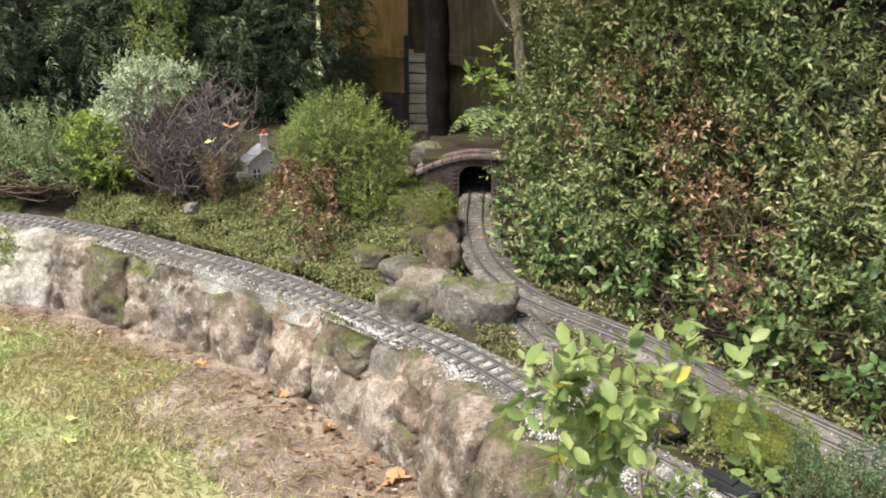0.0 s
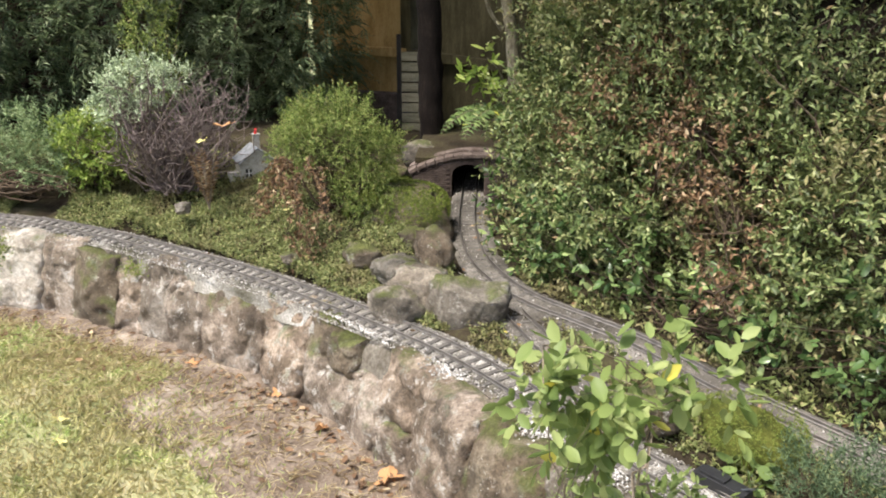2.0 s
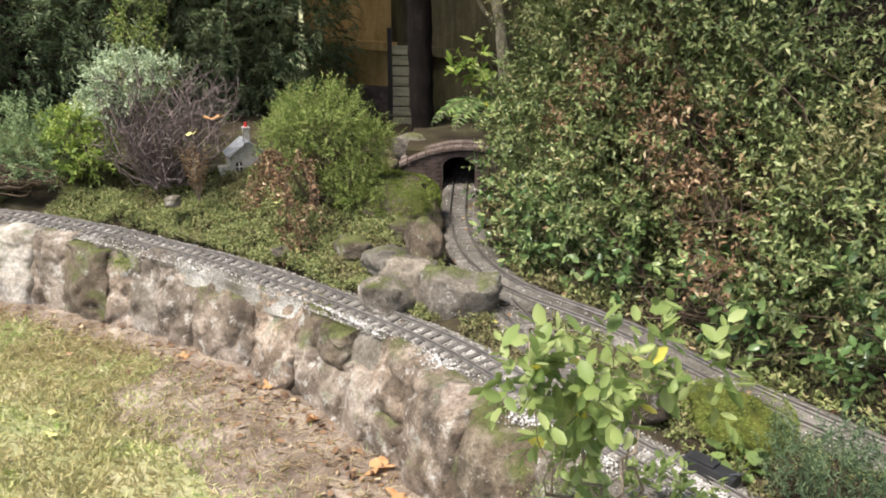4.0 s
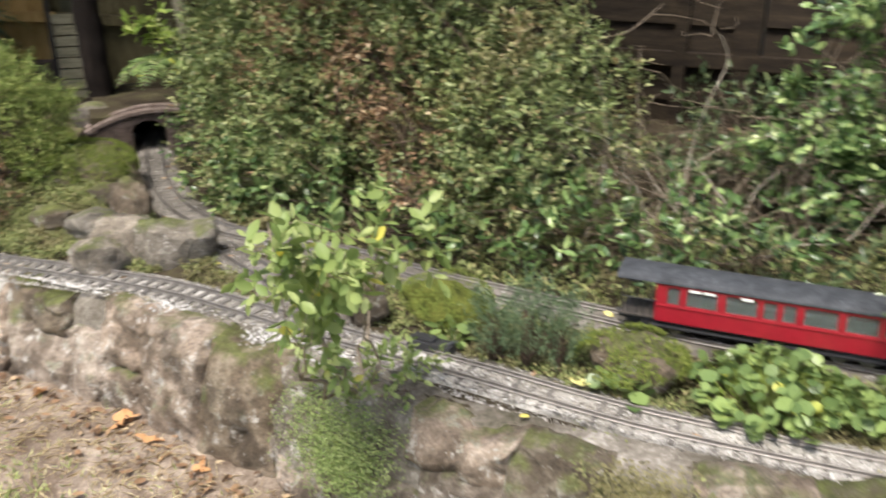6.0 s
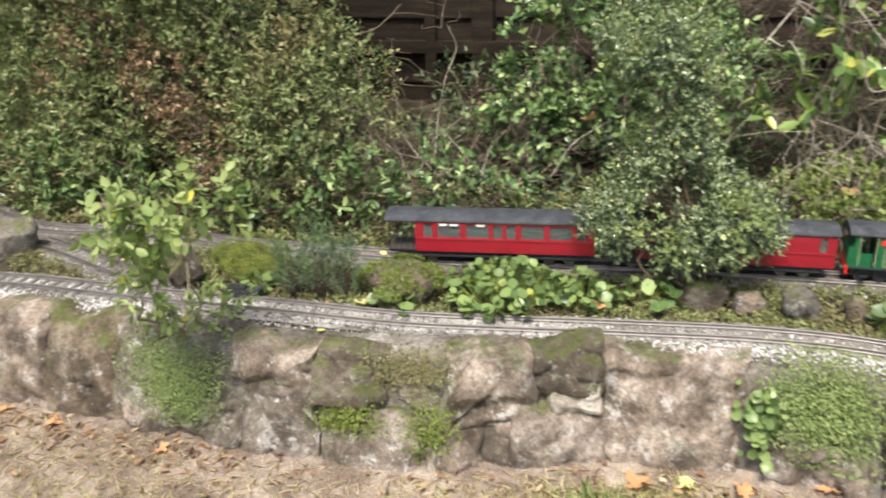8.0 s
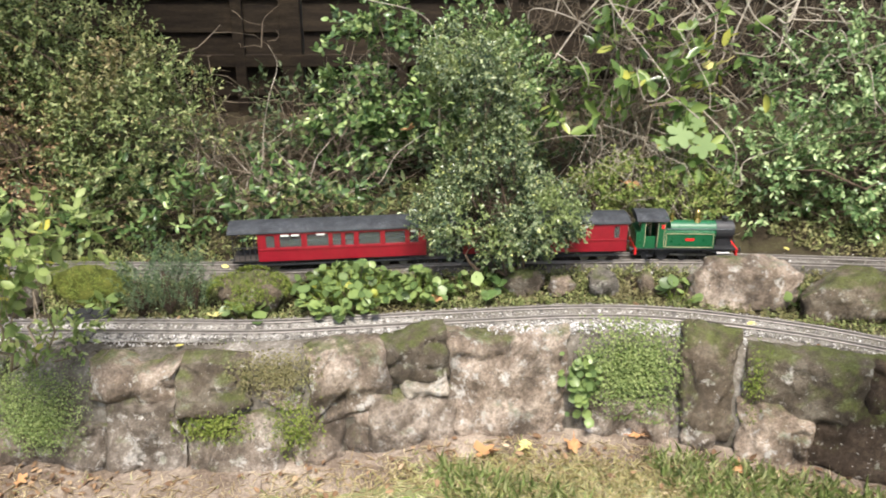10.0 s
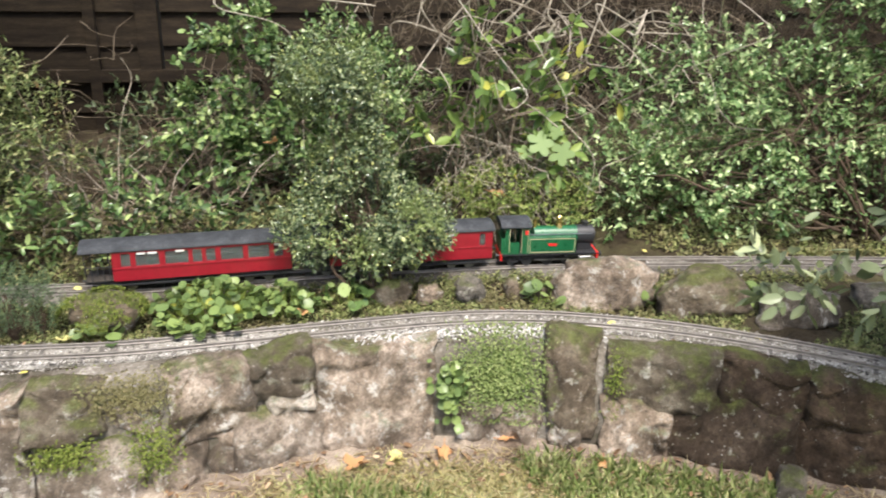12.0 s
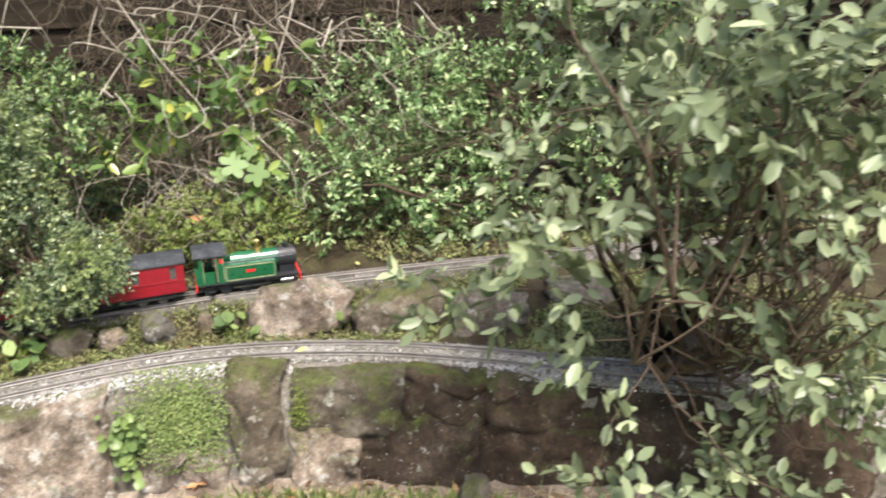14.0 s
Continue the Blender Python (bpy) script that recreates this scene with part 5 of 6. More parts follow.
part("bare_branchwork", tubes(paths, 4), TWIG_PURPLE, bush, "bare purple-grey twigs")
shrub("juniper_bush", "rounded yellow-green juniper bush on the bank", "shrub", (-0.33, 2.62, 0.33),
      [(-0.33, 2.66, 0.58, 0.17, 0.15, 0.08), (-0.43, 2.64, 0.54, 0.10, 0.11, 0.08), (-0.19, 2.64, 0.53, 0.10, 0.1, 0.08), (-0.31, 2.62, 0.66, 0.11, 0.1, 0.05), (-0.42, 2.6, 0.62, 0.06, 0.06, 0.05), (-0.24, 2.56, 0.41, 0.10, 0.09, 0.09)],
      1900, 14, 0.012, JUNIPER, TWIG, 25, length=0.05, width=0.3, stems=16, stem=0.006, lift=0.5, rough=0.45, spread=0.8, shell=0.6)
shrub("lavender", "grey-green lavender clump beside the track", "shrub", (-1.5, 2.98, 0.3), [(-1.5, 3.0, 0.44, 0.2, 0.15, 0.14), (-1.72, 3.0, 0.42, 0.18, 0.14, 0.13), (-1.4, 2.94, 0.4, 0.12, 0.1, 0.1), (-2.0, 3.05, 0.42, 0.2, 0.14, 0.14)],
      900, 10, 0.026, LAVENDER, TWIG, 26, length=0.07, width=0.2, stems=18, stem=0.003, lift=1.2)
shrub("lime_shrub", "bright yellow-green leafy shrub beside the lavender", "shrub", (-1.28, 2.98, 0.34), [(-1.28, 2.98, 0.47, 0.12, 0.1, 0.11), (-1.2, 2.95, 0.43, 0.08, 0.08, 0.08)], 300, 9, 0.028, LIME, TWIG, 27, length=0.05, width=0.33, stems=8, lift=0.8)
fern("dead_fern", "dry brown dead fern standing on the bank", (-0.745, 2.63, 0.34), 9, 0.25, DEAD, 31, 0.15, out_by=0.22, leaflet=0.1)


def hanging_fern(label, crown, foot, fronds, seed):
    """Dead fronds hanging limp from a crown, their leaflets shrivelled."""
    r = np.random.default_rng(seed)
    ob = thing("dead_fern", label, "fern")
    P, A, U, S = [], [], [], []
    for k in range(fronds):
        a = np.array(crown) + r.normal(size=3) * [0.03, 0.03, 0.02]
        b = np.array(foot) + r.normal(size=3) * [0.022, 0.02, 0.035]
        p = bent(r, a, b, 16, 0.1)
        p[:, 2] += 0.05 * np.sin(np.linspace(0, np.pi, 16))
        part("frond", tubes([(p, 0.002, 0.0008)], 4), TWIG, ob)
        for j in range(5):
            P.append(p + r.normal(size=p.shape) * 0.005)
            A.append(r.normal(size=p.shape) * 0.7 + [0, 0, -0.8])
            U.append(r.normal(size=p.shape))
            S.append(r.uniform(0.008, 0.019, 16))
    tagged(part("foliage", leaf_mesh(np.vstack(P), np.vstack(A), np.vstack(U), np.concatenate(S), 0.35, False, 0.3, 0.3), DEAD, ob), "shrivelled brown leaflets", kind="stuff")
    return ob


hanging_fern("dry rust-brown fern drooping over the track bank", (-0.42, 2.44, 0.53), (-0.385, 2.33, 0.28), 9, 32)
hanging_fern("dry rust-brown fern hanging below the juniper", (-0.44, 2.46, 0.52), (-0.55, 2.46, 0.37), 6, 33)
brush = thing("brushwood", "small heap of dead brown twigs on the bank", "twigs")
part("branchwork", tubes([(bent(rb, (-1.62 + rb.normal() * 0.06, 2.9 + rb.normal() * 0.03, 0.31 + 0.03 * rb.random()), (-1.36 + rb.normal() * 0.06, 2.86 + rb.normal() * 0.03, 0.34 + 0.03 * rb.random()), 7, 0.1), 0.004, 0.0015) for k in range(40)], 4), TWIG, brush)


# ---- plants low on the ground ----
def cover(name, label, material, n, inside, leaf, seed, count=5, spread=1.1, width=0.5, lift=1.0, length=0.018, full=False, zone=(-3.2, 2.6, -1.6, 4.2), sink=0.002, mound=0.0):
    """Small leaves over the part of the bed where inside(x, y, rng) holds."""
    r = np.random.default_rng(seed)
    q = np.c_[r.uniform(zone[0], zone[1], n), r.uniform(zone[2], zone[3], n)]
    q = q[inside(q, r)]
    at = np.c_[q, bed(q[:, 0], q[:, 1]) - sink]
    at[:, 2] += mound * np.maximum(0, wobble(np.c_[q, q[:, :1] * 0], 16.0, seed + 3)) * r.random(len(q))**0.5
    way = r.normal(size=at.shape) * 0.35 + [0, 0, lift]
    P, A, U, S = sprigs(r, at, way, np.full(len(at), length) * r.uniform(0.5, 1.5, len(at)), count, leaf, spread)
    ob = part(name, leaf_mesh(P, A, U, S, width, full), material)
    return tagged(ob, label, "ground cover", kind="stuff")


def clear(q, extra=0.0):
    """True off the tracks and behind the wall."""
    return (np.abs(NEAR.near(q)[1]) > 0.062 + extra) & (np.abs(REAR.near(q)[1]) > 0.06 + extra) & (FOOT.near(q)[1] > 0.13)


def patches(q, scale, seed, level):
    return wobble(np.c_[q, np.zeros(len(q))], scale, seed) > level


def bank(q, r):
    n = NEAR.near(q)[1]
    return clear(q) & (n > 0.06) & (n < 0.75) & (q[:, 0] < 0.05) & patches(q, 11.0, 50, -0.75) & (r.random(len(q)) < 1.2 - n)


def strip(q, r):
    n, rr = NEAR.near(q)[1], REAR.near(q)[1]
    return clear(q, -0.005) & (n > 0.05) & (rr < -0.05) & (np.abs(SPUR.near(q)[1]) > 0.055) & (q[:, 0] > 0.08) & (q[:, 1] < 2.3) & patches(q, 9.0, 51, -0.6)


def verge(q, r):
    n = NEAR.near(q)[1]
    return (n < -0.045) & (FOOT.near(q)[1] > 0.10) & patches(q, 6.0, 52, -0.3) & (q[:, 1] < 2.5)


def behind(q, r):
    rr = REAR.near(q)[1]
    return (rr > 0.06) & (rr < 0.65) & (q[:, 1] < 2.4) & patches(q, 6.0, 53, -0.3)


cover("ground_cover", "creeping green ground cover on the bank above the track", GROUNDLEAF, 130000, bank, 0.0115, 61, 5, zone=(-3.0, 0.1, 1.9, 4.0), mound=0.055)
cover("ground_cover", "low green weeds and moss between the two tracks", GROUNDLEAF, 70000, strip, 0.012, 62, 5, zone=(0.05, 2.3, -1.5, 2.3))
cover("moss_tufts", "yellow-green moss along the wall top", MOSSLEAF, 40000, verge, 0.0075, 63, 5, zone=(-1.8, 1.8, -1.2, 2.6), length=0.006)
cover("ground_cover", "mixed low leaves along the foot of the hedge", GROUNDLEAF, 30000, behind, 0.02, 64, 4, zone=(0.1, 2.8, -1.4, 2.5), length=0.03)


def clump(name, label, base, radius, height, n, leaf, material, seed, width=1.0, count=1, category="plant"):
    """A low plant of round leaves on upright stalks."""
    r = np.random.default_rng(seed)
    ob = thing(name, label, category)
    a, d = r.uniform(0, 6.28, n), np.sqrt(r.random(n)) * radius
    x, y = base[0] + d * np.cos(a), base[1] + d * np.sin(a)
    foot = np.c_[base[0] + (x - base[0]) * 0.6, base[1] + (y - base[1]) * 0.6, np.full(n, base[2])]
    tip = np.c_[x, y, base[2] + height * (1 - 0.55 * (d / radius)**2) * r.uniform(0.5, 1.1, n)]
    part("stalk", tubes([(bent(r, f, t, 4, 0.08), 0.0013, 0.0009) for f, t in zip(foot, tip)], 4), LIME, ob)
    out = np.c_[np.cos(a), np.sin(a), np.zeros(n)] * 0.7 + r.normal(size=(n, 3)) * 0.5
    up = np.array([0, 0, 1]) + r.normal(size=(n, 3)) * 0.4 + out * 0.25
    part("foliage", leaf_mesh(tip - unit(out) * leaf * 0.4, out, up, leaf * r.uniform(0.6, 1.2, n), width, True, 0.08, 0.15), material, ob)
    return ob


clump("saxifrage", "lush clump of round bright green leaves between the tracks", (1.0, 0.80, 0.25), 0.15, 0.09, 250, 0.029, BROADLEAF, 71)
clump("saxifrage", "lush clump of round bright green leaves between the tracks", (1.13, 0.66, 0.25), 0.09, 0.075, 100, 0.028, BROADLEAF, 72)
clump("round_leaved_plant", "small plant with round green leaves beside the mossy boulder", (0.77, 0.945, 0.25), 0.06, 0.05, 26, 0.036, BROADLEAF, 73)
clump("round_leaved_plant", "small plant with round green leaves behind the lever box", (0.55, 1.27, 0.25), 0.06, 0.045, 22, 0.032, BROADLEAF, 74)
clump("round_leaved_plant", "dark round leaves under the small-leaved bush", (1.24, 0.56, 0.25), 0.08, 0.06, 34, 0.036, GLOSSY, 75)
clump("round_leaved_plant", "small leafy weed on the moss bank", (1.545, 0.10, 0.25), 0.05, 0.06, 18, 0.034, BROADLEAF, 76)
clump("round_leaved_plant", "trailing leafy weed at the foot of the boulder", (1.70, -0.13, 0.25), 0.07, 0.05, 26, 0.032, BROADLEAF, 77)
clump("round_leaved_plant", "leafy weed beside the rear track", (1.86, -0.36, 0.25), 0.06, 0.06, 24, 0.034, BROADLEAF, 78)


def wall_plant(name, label, s, z, w, h, n, leaf, material, seed, width=1.0, full=True, fwd=0.03):
    """Leaves over a patch of the wall's face."""
    r = np.random.default_rng(seed)
    ob = thing(name, label, "wall plant")
    u, v = r.normal(size=n).clip(-2.3, 2.3) * 0.5, (r.normal(size=n) * 0.55).clip(-1.2, 1.2)
    P = []
    for a, b in zip(u, v):
        zz = z + b * h / 2
        P.append((*FOOT.at(S0 + s + a * w / 2, 0.02 + 0.25 * max(zz, 0) - fwd * r.random()), zz))
    P = np.array(P)
    k = [int((S0 + s) / FOOT.step)]
    nrm = np.r_[-FOOT.n[k[0]], 0.25]
    A = r.normal(size=(n, 3)) * 0.7 + nrm * 0.4 + [0, 0, -0.35]
    U = nrm + r.normal(size=(n, 3)) * 0.35 + [0, 0, 0.4]
    part("foliage", leaf_mesh(P, A, U, leaf * r.uniform(0.55, 1.2, n), width, full), material, ob)
    part("branchwork", tubes([(bent(r, (*FOOT.at(S0 + s, 0.07), z - h * 0.3), p, 5, 0.1), 0.0014, 0.0008) for p in P[:14]], 4), TWIG_PALE, ob) if full else None
    return ob


wall_plant("trailing_plant", "small ivy-like plant growing out of the wall", 4.49, 0.15, 0.1, 0.13, 90, 0.026, BROADLEAF, 81)
wall_plant("moss_mat", "bright green creeping mat spilling over the wall", 3.17, 0.18, 0.26, 0.19, 5200, 0.0062, MATGREEN, 82, 0.55, False, 0.05)
wall_plant("moss_mat", "bright green creeping mat spilling over the wall", 3.20, 0.12, 0.16, 0.1, 2000, 0.0062, MATGREEN, 83, 0.55, False, 0.05)
wall_plant("moss_mat", "green creeping mat between the stones of the wall", 4.61, 0.19, 0.22, 0.2, 6000, 0.0085, MATGREEN, 84, 0.55, False, 0.02)
wall_plant("moss_mat", "yellow-green moss on the wall stones", 3.61, 0.12, 0.16, 0.07, 1100, 0.008, MOSSLEAF, 85, 0.5, False, 0.025)
wall_plant("moss_mat", "yellow-green moss on the wall stones", 3.80, 0.11, 0.12, 0.12, 900, 0.008, MOSSLEAF, 86, 0.5, False, 0.03)
wall_plant("moss_mat", "green moss over the wall top between two stones", 3.76, 0.23, 0.2, 0.09, 1900, 0.008, GROUNDLEAF, 87, 0.5, False, 0.0)
wall_plant("moss_mat", "yellow-green moss tufts on the end of the wall", 4.88, 0.2, 0.05, 0.16, 300, 0.008, MOSSLEAF, 88, 0.5, False, 0.02)
wall_plant("moss_mat", "moss and grass hanging over the far end of the wall", 0.85, 0.2, 0.12, 0.12, 500, 0.012, MOSSLEAF, 89, 0.4, False, 0.03)
wall_plant("moss_mat", "yellow moss cap on a wall stone", 1.42, 0.22, 0.1, 0.05, 300, 0.008, MOSSLEAF, 90, 0.5, False, 0.03)


def spruce(base, h, seed):
    r = np.random.default_rng(seed)
    ob = thing("dwarf_conifer", "little feathery blue-green conifer between the tracks", "shrub")
    b = np.array(base)
    n = 110
    u = r.random(n)
    a = r.uniform(0, 6.28, n)
    out = np.c_[np.cos(a), np.sin(a), np.full(n, 1.5)]
    st = b + np.c_[r.normal(size=(n, 2)) * 0.016, u * h * 0.75]
    P, A, U, S = sprigs(r, st + unit(out) * (0.01 + 0.03 * r.random((n, 1))), out, np.full(n, 0.045), 14, 0.012, 0.8)
    part("foliage", leaf_mesh(P, A, U, S, 0.16), BLUEGREEN, ob)
    tagged(part("twigwork", tubes([(bent(r, b, p, 5, 0.1), 0.002, 0.0008) for p in st[:40]], 4), TWIG, ob), kind="stuff")
    return ob


spruce((0.655, 1.105, 0.25), 0.19, 91)
spruce((0.715, 1.08, 0.25), 0.15, 92)
spruce((0.61, 1.16, 0.25), 0.13, 93)


# ---- the hedge along the rear track ----
hedge = []
for k, u in enumerate(np.linspace(0, 1, 9)):
    s = s_a(REAR, (0.105, 2.75)) + u * 1.5
    w = 0.24 + 0.04 * math.sin(k * 2.1)
    c = REAR.at(s, 0.13 + w + (0.05 if u < 0.1 else 0))
    hedge.append((c[0], c[1], 0.56, 0.27, w, 0.33))
    c2 = REAR.at(s, 0.2 + w)
    if u < 0.8:
        hedge.append((c2[0], c2[1], 0.98, 0.27, w * 1.1, 0.36))
privet = shrub("privet_hedge", "overgrown mixed green hedge with browned dead patches", "hedge", (0.8, 2.2, 0.28), hedge, 18500, 7, 0.021, PRIVET, TWIG, 101, length=0.06, width=0.42, stems=36, stem=0.007, shell=0.45, rough=0.24, lift=0.45, twigs=240, gaps=-0.6)
rp = np.random.default_rng(104)
brown = [(0.50, 2.17, 0.81, 0.14, 0.14, 0.14), (0.43, 2.27, 0.66, 0.12, 0.12, 0.12), (0.64, 1.98, 0.72, 0.14, 0.14, 0.14), (0.59, 2.14, 0.88, 0.12, 0.12, 0.12), (0.66, 1.77, 0.58, 0.09, 0.09, 0.09), (0.60, 1.62, 0.46, 0.05, 0.05, 0.05)]
at, out = in_blobs(rp, brown, 700, 0.5, 0.35, 104)
P, A, U, S = sprigs(rp, at, out + rp.normal(size=at.shape) * 0.5 + [0, 0, -0.2], np.full(len(at), 0.05), 6, 0.019)
part("dead_foliage", leaf_mesh(P, A, U, S, 0.42), DEAD, privet, "browned dead leaves")
part("twigwork", tubes([(bent(rp, p - q * 0.12, p + q * 0.05, 5, 0.15), 0.0022, 0.0008) for p, q in zip(at[:220], out[:220])], 4), TWIG, privet, "bare brown twigs")
low = [(*REAR.at(s_a(REAR, (0.105, 2.75)) + u * 2.1, 0.2), 0.38, 0.14, 0.09, 0.12) for u in np.linspace(0.05, 1, 10)]
shrub("ivy", "dark glossy leaves trailing at the foot of the hedge", "ground plant", (0.6, 1.9, 0.28), low, 480, 5, 0.036, GLOSSY, TWIG, 102, length=0.05, width=0.52, full=True, stems=30, stem=0.003, shell=0.6, twigs=40)
low = [(*REAR.at(s_a(REAR, (0.88, 1.22)) + u * 0.75, 0.2 + 0.06 * math.sin(9 * u)), 0.37, 0.12, 0.09, 0.11) for u in np.linspace(0, 1, 6)]
shrub("laurel_seedlings", "broad glossy dark leaves crowding behind the rear track", "shrub", (1.3, 1.15, 0.28), low, 60, 6, 0.042, DARKLEAF, TWIG, 103, length=0.05, width=0.4, full=True, stems=20, stem=0.003, shell=0.6, twigs=10)

# glossy bush before the fence
shrub("glossy_bush", "loose evergreen bush with small glossy leaves before the fence", "shrub", (1.62, 1.42, 0.3),
      [(1.66, 1.38, 0.62, 0.17, 0.16, 0.22), (1.74, 1.3, 0.8, 0.13, 0.12, 0.15), (1.63, 1.3, 0.45, 0.15, 0.12, 0.13), (1.78, 1.2, 0.5, 0.2, 0.14, 0.2)], 900, 8, 0.03, GLOSSY, TWIG_PALE, 111, length=0.05, width=0.68, full=True, stems=24, stem=0.005, lift=0.5, twigs=60, rough=0.35, gaps=0.0, split=True)
# bare twigs in the gap
rb = np.random.default_rng(112)
gap = thing("bare_shrub", "tangle of bare grey-brown dead twigs in front of the fence", "shrub")
paths = []
for k in range(64):
    foot = np.array([1.36 + rb.normal() * 0.13, 1.5 + rb.normal() * 0.1, 0.3])
    tip = foot + [rb.normal() * 0.24, rb.normal() * 0.18 - 0.05, abs(rb.normal()) * 0.2 + 0.06]
    p = bent(rb, foot, tip, 12, 0.12)
    part("stem", tubes([(smooth_line(p[::2], 0.006), 0.0028, 0.0009)], 5), TWIG_PALE if k % 3 else TWIG_WHITE, gap)
    for j in range(5):
        q = p[rb.integers(3, 12)]
        paths.append((bent(rb, q, q + rb.normal(size=3) * [0.1, 0.1, 0.06], 6, 0.15), 0.0014, 0.0005))
tagged(part("twigwork", tubes(paths, 4), TWIG_BROWN, gap), "fine brown twigs", kind="stuff")

# Added dark leaves stand in for deep shade between the shrubs.
shrub("dark_gap_filler", "dark leaves added below the fence to darken the gaps", "shrub", (1.75, 1.6, 0.3), [(1.35, 1.75, 0.38, 0.2, 0.2, 0.1), (1.6, 1.5, 0.4, 0.2, 0.2, 0.12), (1.85, 1.3, 0.42, 0.2, 0.2, 0.12), (2.1, 0.95, 0.42, 0.2, 0.25, 0.12), (2.35, 0.6, 0.42, 0.25, 0.25, 0.14), (1.15, 2.0, 0.42, 0.2, 0.2, 0.14), (1.7, 1.75, 0.5, 0.2, 0.2, 0.12), (2.0, 1.45, 0.5, 0.25, 0.25, 0.12)],
      900, 6, 0.032, DARKLEAF, TWIG, 113, length=0.06, width=0.45, full=True, stems=40, stem=0.003, twigs=90, lift=0.4, rough=0.35)
# small-leaved bush standing between the tracks
shrub("box_bush", "tall small-leaved grey-green box bush leaning over the rear track", "shrub", (1.335, 0.535, 0.255),
      [(1.40, 0.70, 0.84, 0.13, 0.12, 0.09), (1.43, 0.69, 0.74, 0.13, 0.13, 0.12), (1.40, 0.64, 0.60, 0.12, 0.12, 0.12), (1.37, 0.57, 0.47, 0.15, 0.12, 0.09), (1.41, 0.45, 0.44, 0.11, 0.1, 0.07), (1.29, 0.66, 0.43, 0.11, 0.1, 0.08), (1.36, 0.54, 0.37, 0.08, 0.07, 0.06)],
      5200, 9, 0.0135, BOXLEAF, TWIG, 121, length=0.035, width=0.55, stems=8, stem=0.006, shell=0.55, rough=0.34, lift=0.5, twigs=30, gaps=-0.35)

# climbers and twigs behind
shrub("rhododendron", "straggling shrub with large green and yellow leaves on bare stems", "shrub", (2.25, 0.62, 0.3),
      [(2.0, 0.52, 0.82, 0.16, 0.16, 0.18), (2.12, 0.3, 0.76, 0.14, 0.16, 0.2), (1.9, 0.62, 0.66, 0.12, 0.12, 0.06), (2.0, 0.3, 0.56, 0.1, 0.1, 0.08)], 92, 5, 0.058, RHODO, TWIG_PALE, 131, length=0.05, width=0.5, full=True, stems=26, stem=0.006, lift=0.1, twigs=60, shell=0.8, droop=0.3, split=True)
shrub("privet_shrub", "leafy green shrub filling the back of the bed", "shrub", (2.05, 1.0, 0.3), [(1.9, 1.05, 0.8, 0.17, 0.15, 0.14), (1.8, 0.85, 0.72, 0.14, 0.12, 0.14), (2.1, 1.0, 0.55, 0.2, 0.2, 0.2)], 620, 7, 0.024, GLOSSY, TWIG_PALE, 132, length=0.05, width=0.5, full=True, stems=20, stem=0.005, twigs=50)
rb = np.random.default_rng(133)
dead = thing("dead_climber", "mass of dry pale hanging climber stems", "climber")
paths = []
for k in range(70):
    a = np.array([rb.uniform(1.85, 2.5), 0, rb.uniform(0.6, 1.2)])
    a[1] = 1.05 - (a[0] - 1.75) * 1.35 + rb.normal() * 0.12
    b = a + [rb.normal() * 0.2, rb.normal() * 0.2 - 0.05, -abs(rb.normal()) * 0.22 - 0.05]
    b[2] = max(b[2], 0.4)
    paths.append((bent(rb, a, b, 11, 0.4), rb.uniform(0.0012, 0.0042), 0.001))
for p, r0, r1 in paths:
    part("stem", tubes([(smooth_line(p[::2], 0.006), r0, r1)], 5), TWIG_WHITE, dead)
paths = []
for k in range(1500):
    x = rb.uniform(2.0, 3.2)
    a = np.array([x, 1.2 - (x - 1.75) * 1.25 + rb.normal() * 0.14, rb.uniform(0.5, 1.3)])
    b = a + rb.normal(size=3) * [0.1, 0.1, 0.08] + [0, 0, -0.1]
    paths.append((smooth_line(bent(rb, a, b, 6, 0.35), 0.008), rb.uniform(0.0007, 0.0018), 0.0005))
part("tangle", tubes(paths, 3), TWIG_BROWN, dead, "brown matted climber stems")
straw = []
for k in range(150):
    a = np.array([1.9 + rb.normal() * 0.09, 0.42 + rb.normal() * 0.09, rb.uniform(0.34, 0.62)])
    straw.append((bent(rb, a, a + [rb.normal() * 0.09, rb.normal() * 0.09, -0.07 - abs(rb.normal()) * 0.06], 6, 0.2), 0.0012, 0.0005))
part("straw", tubes(straw, 3), TWIG_WHITE, dead, "dry straw-coloured stems")
def palmate(parent, at, size, yaw, tilt, material):
    """A five-lobed leaf, slightly cupped."""
    bm = bmesh.new()
    c = bm.verts.new((0, 0, 0))
    ring = []
    for k in range(40):
        t = 2 * math.pi * k / 40
        lobe = abs(math.cos(2.5 * t))
        rad = size * (0.3 + 0.24 * lobe**1.3) * (0.25 if abs(t - math.pi) < 0.12 else 1.0)
        ring.append(bm.verts.new((rad * math.cos(t), rad * math.sin(t), size * (0.06 * lobe - 0.22 * (rad / size)**2))))
    for k in range(40):
        bm.faces.new((c, ring[k], ring[(k + 1) % 40])).smooth = True
    ob = part("leaf", bm, material, parent)
    ob.matrix_basis = pose(*at, tilt, 0, yaw)
    return ob


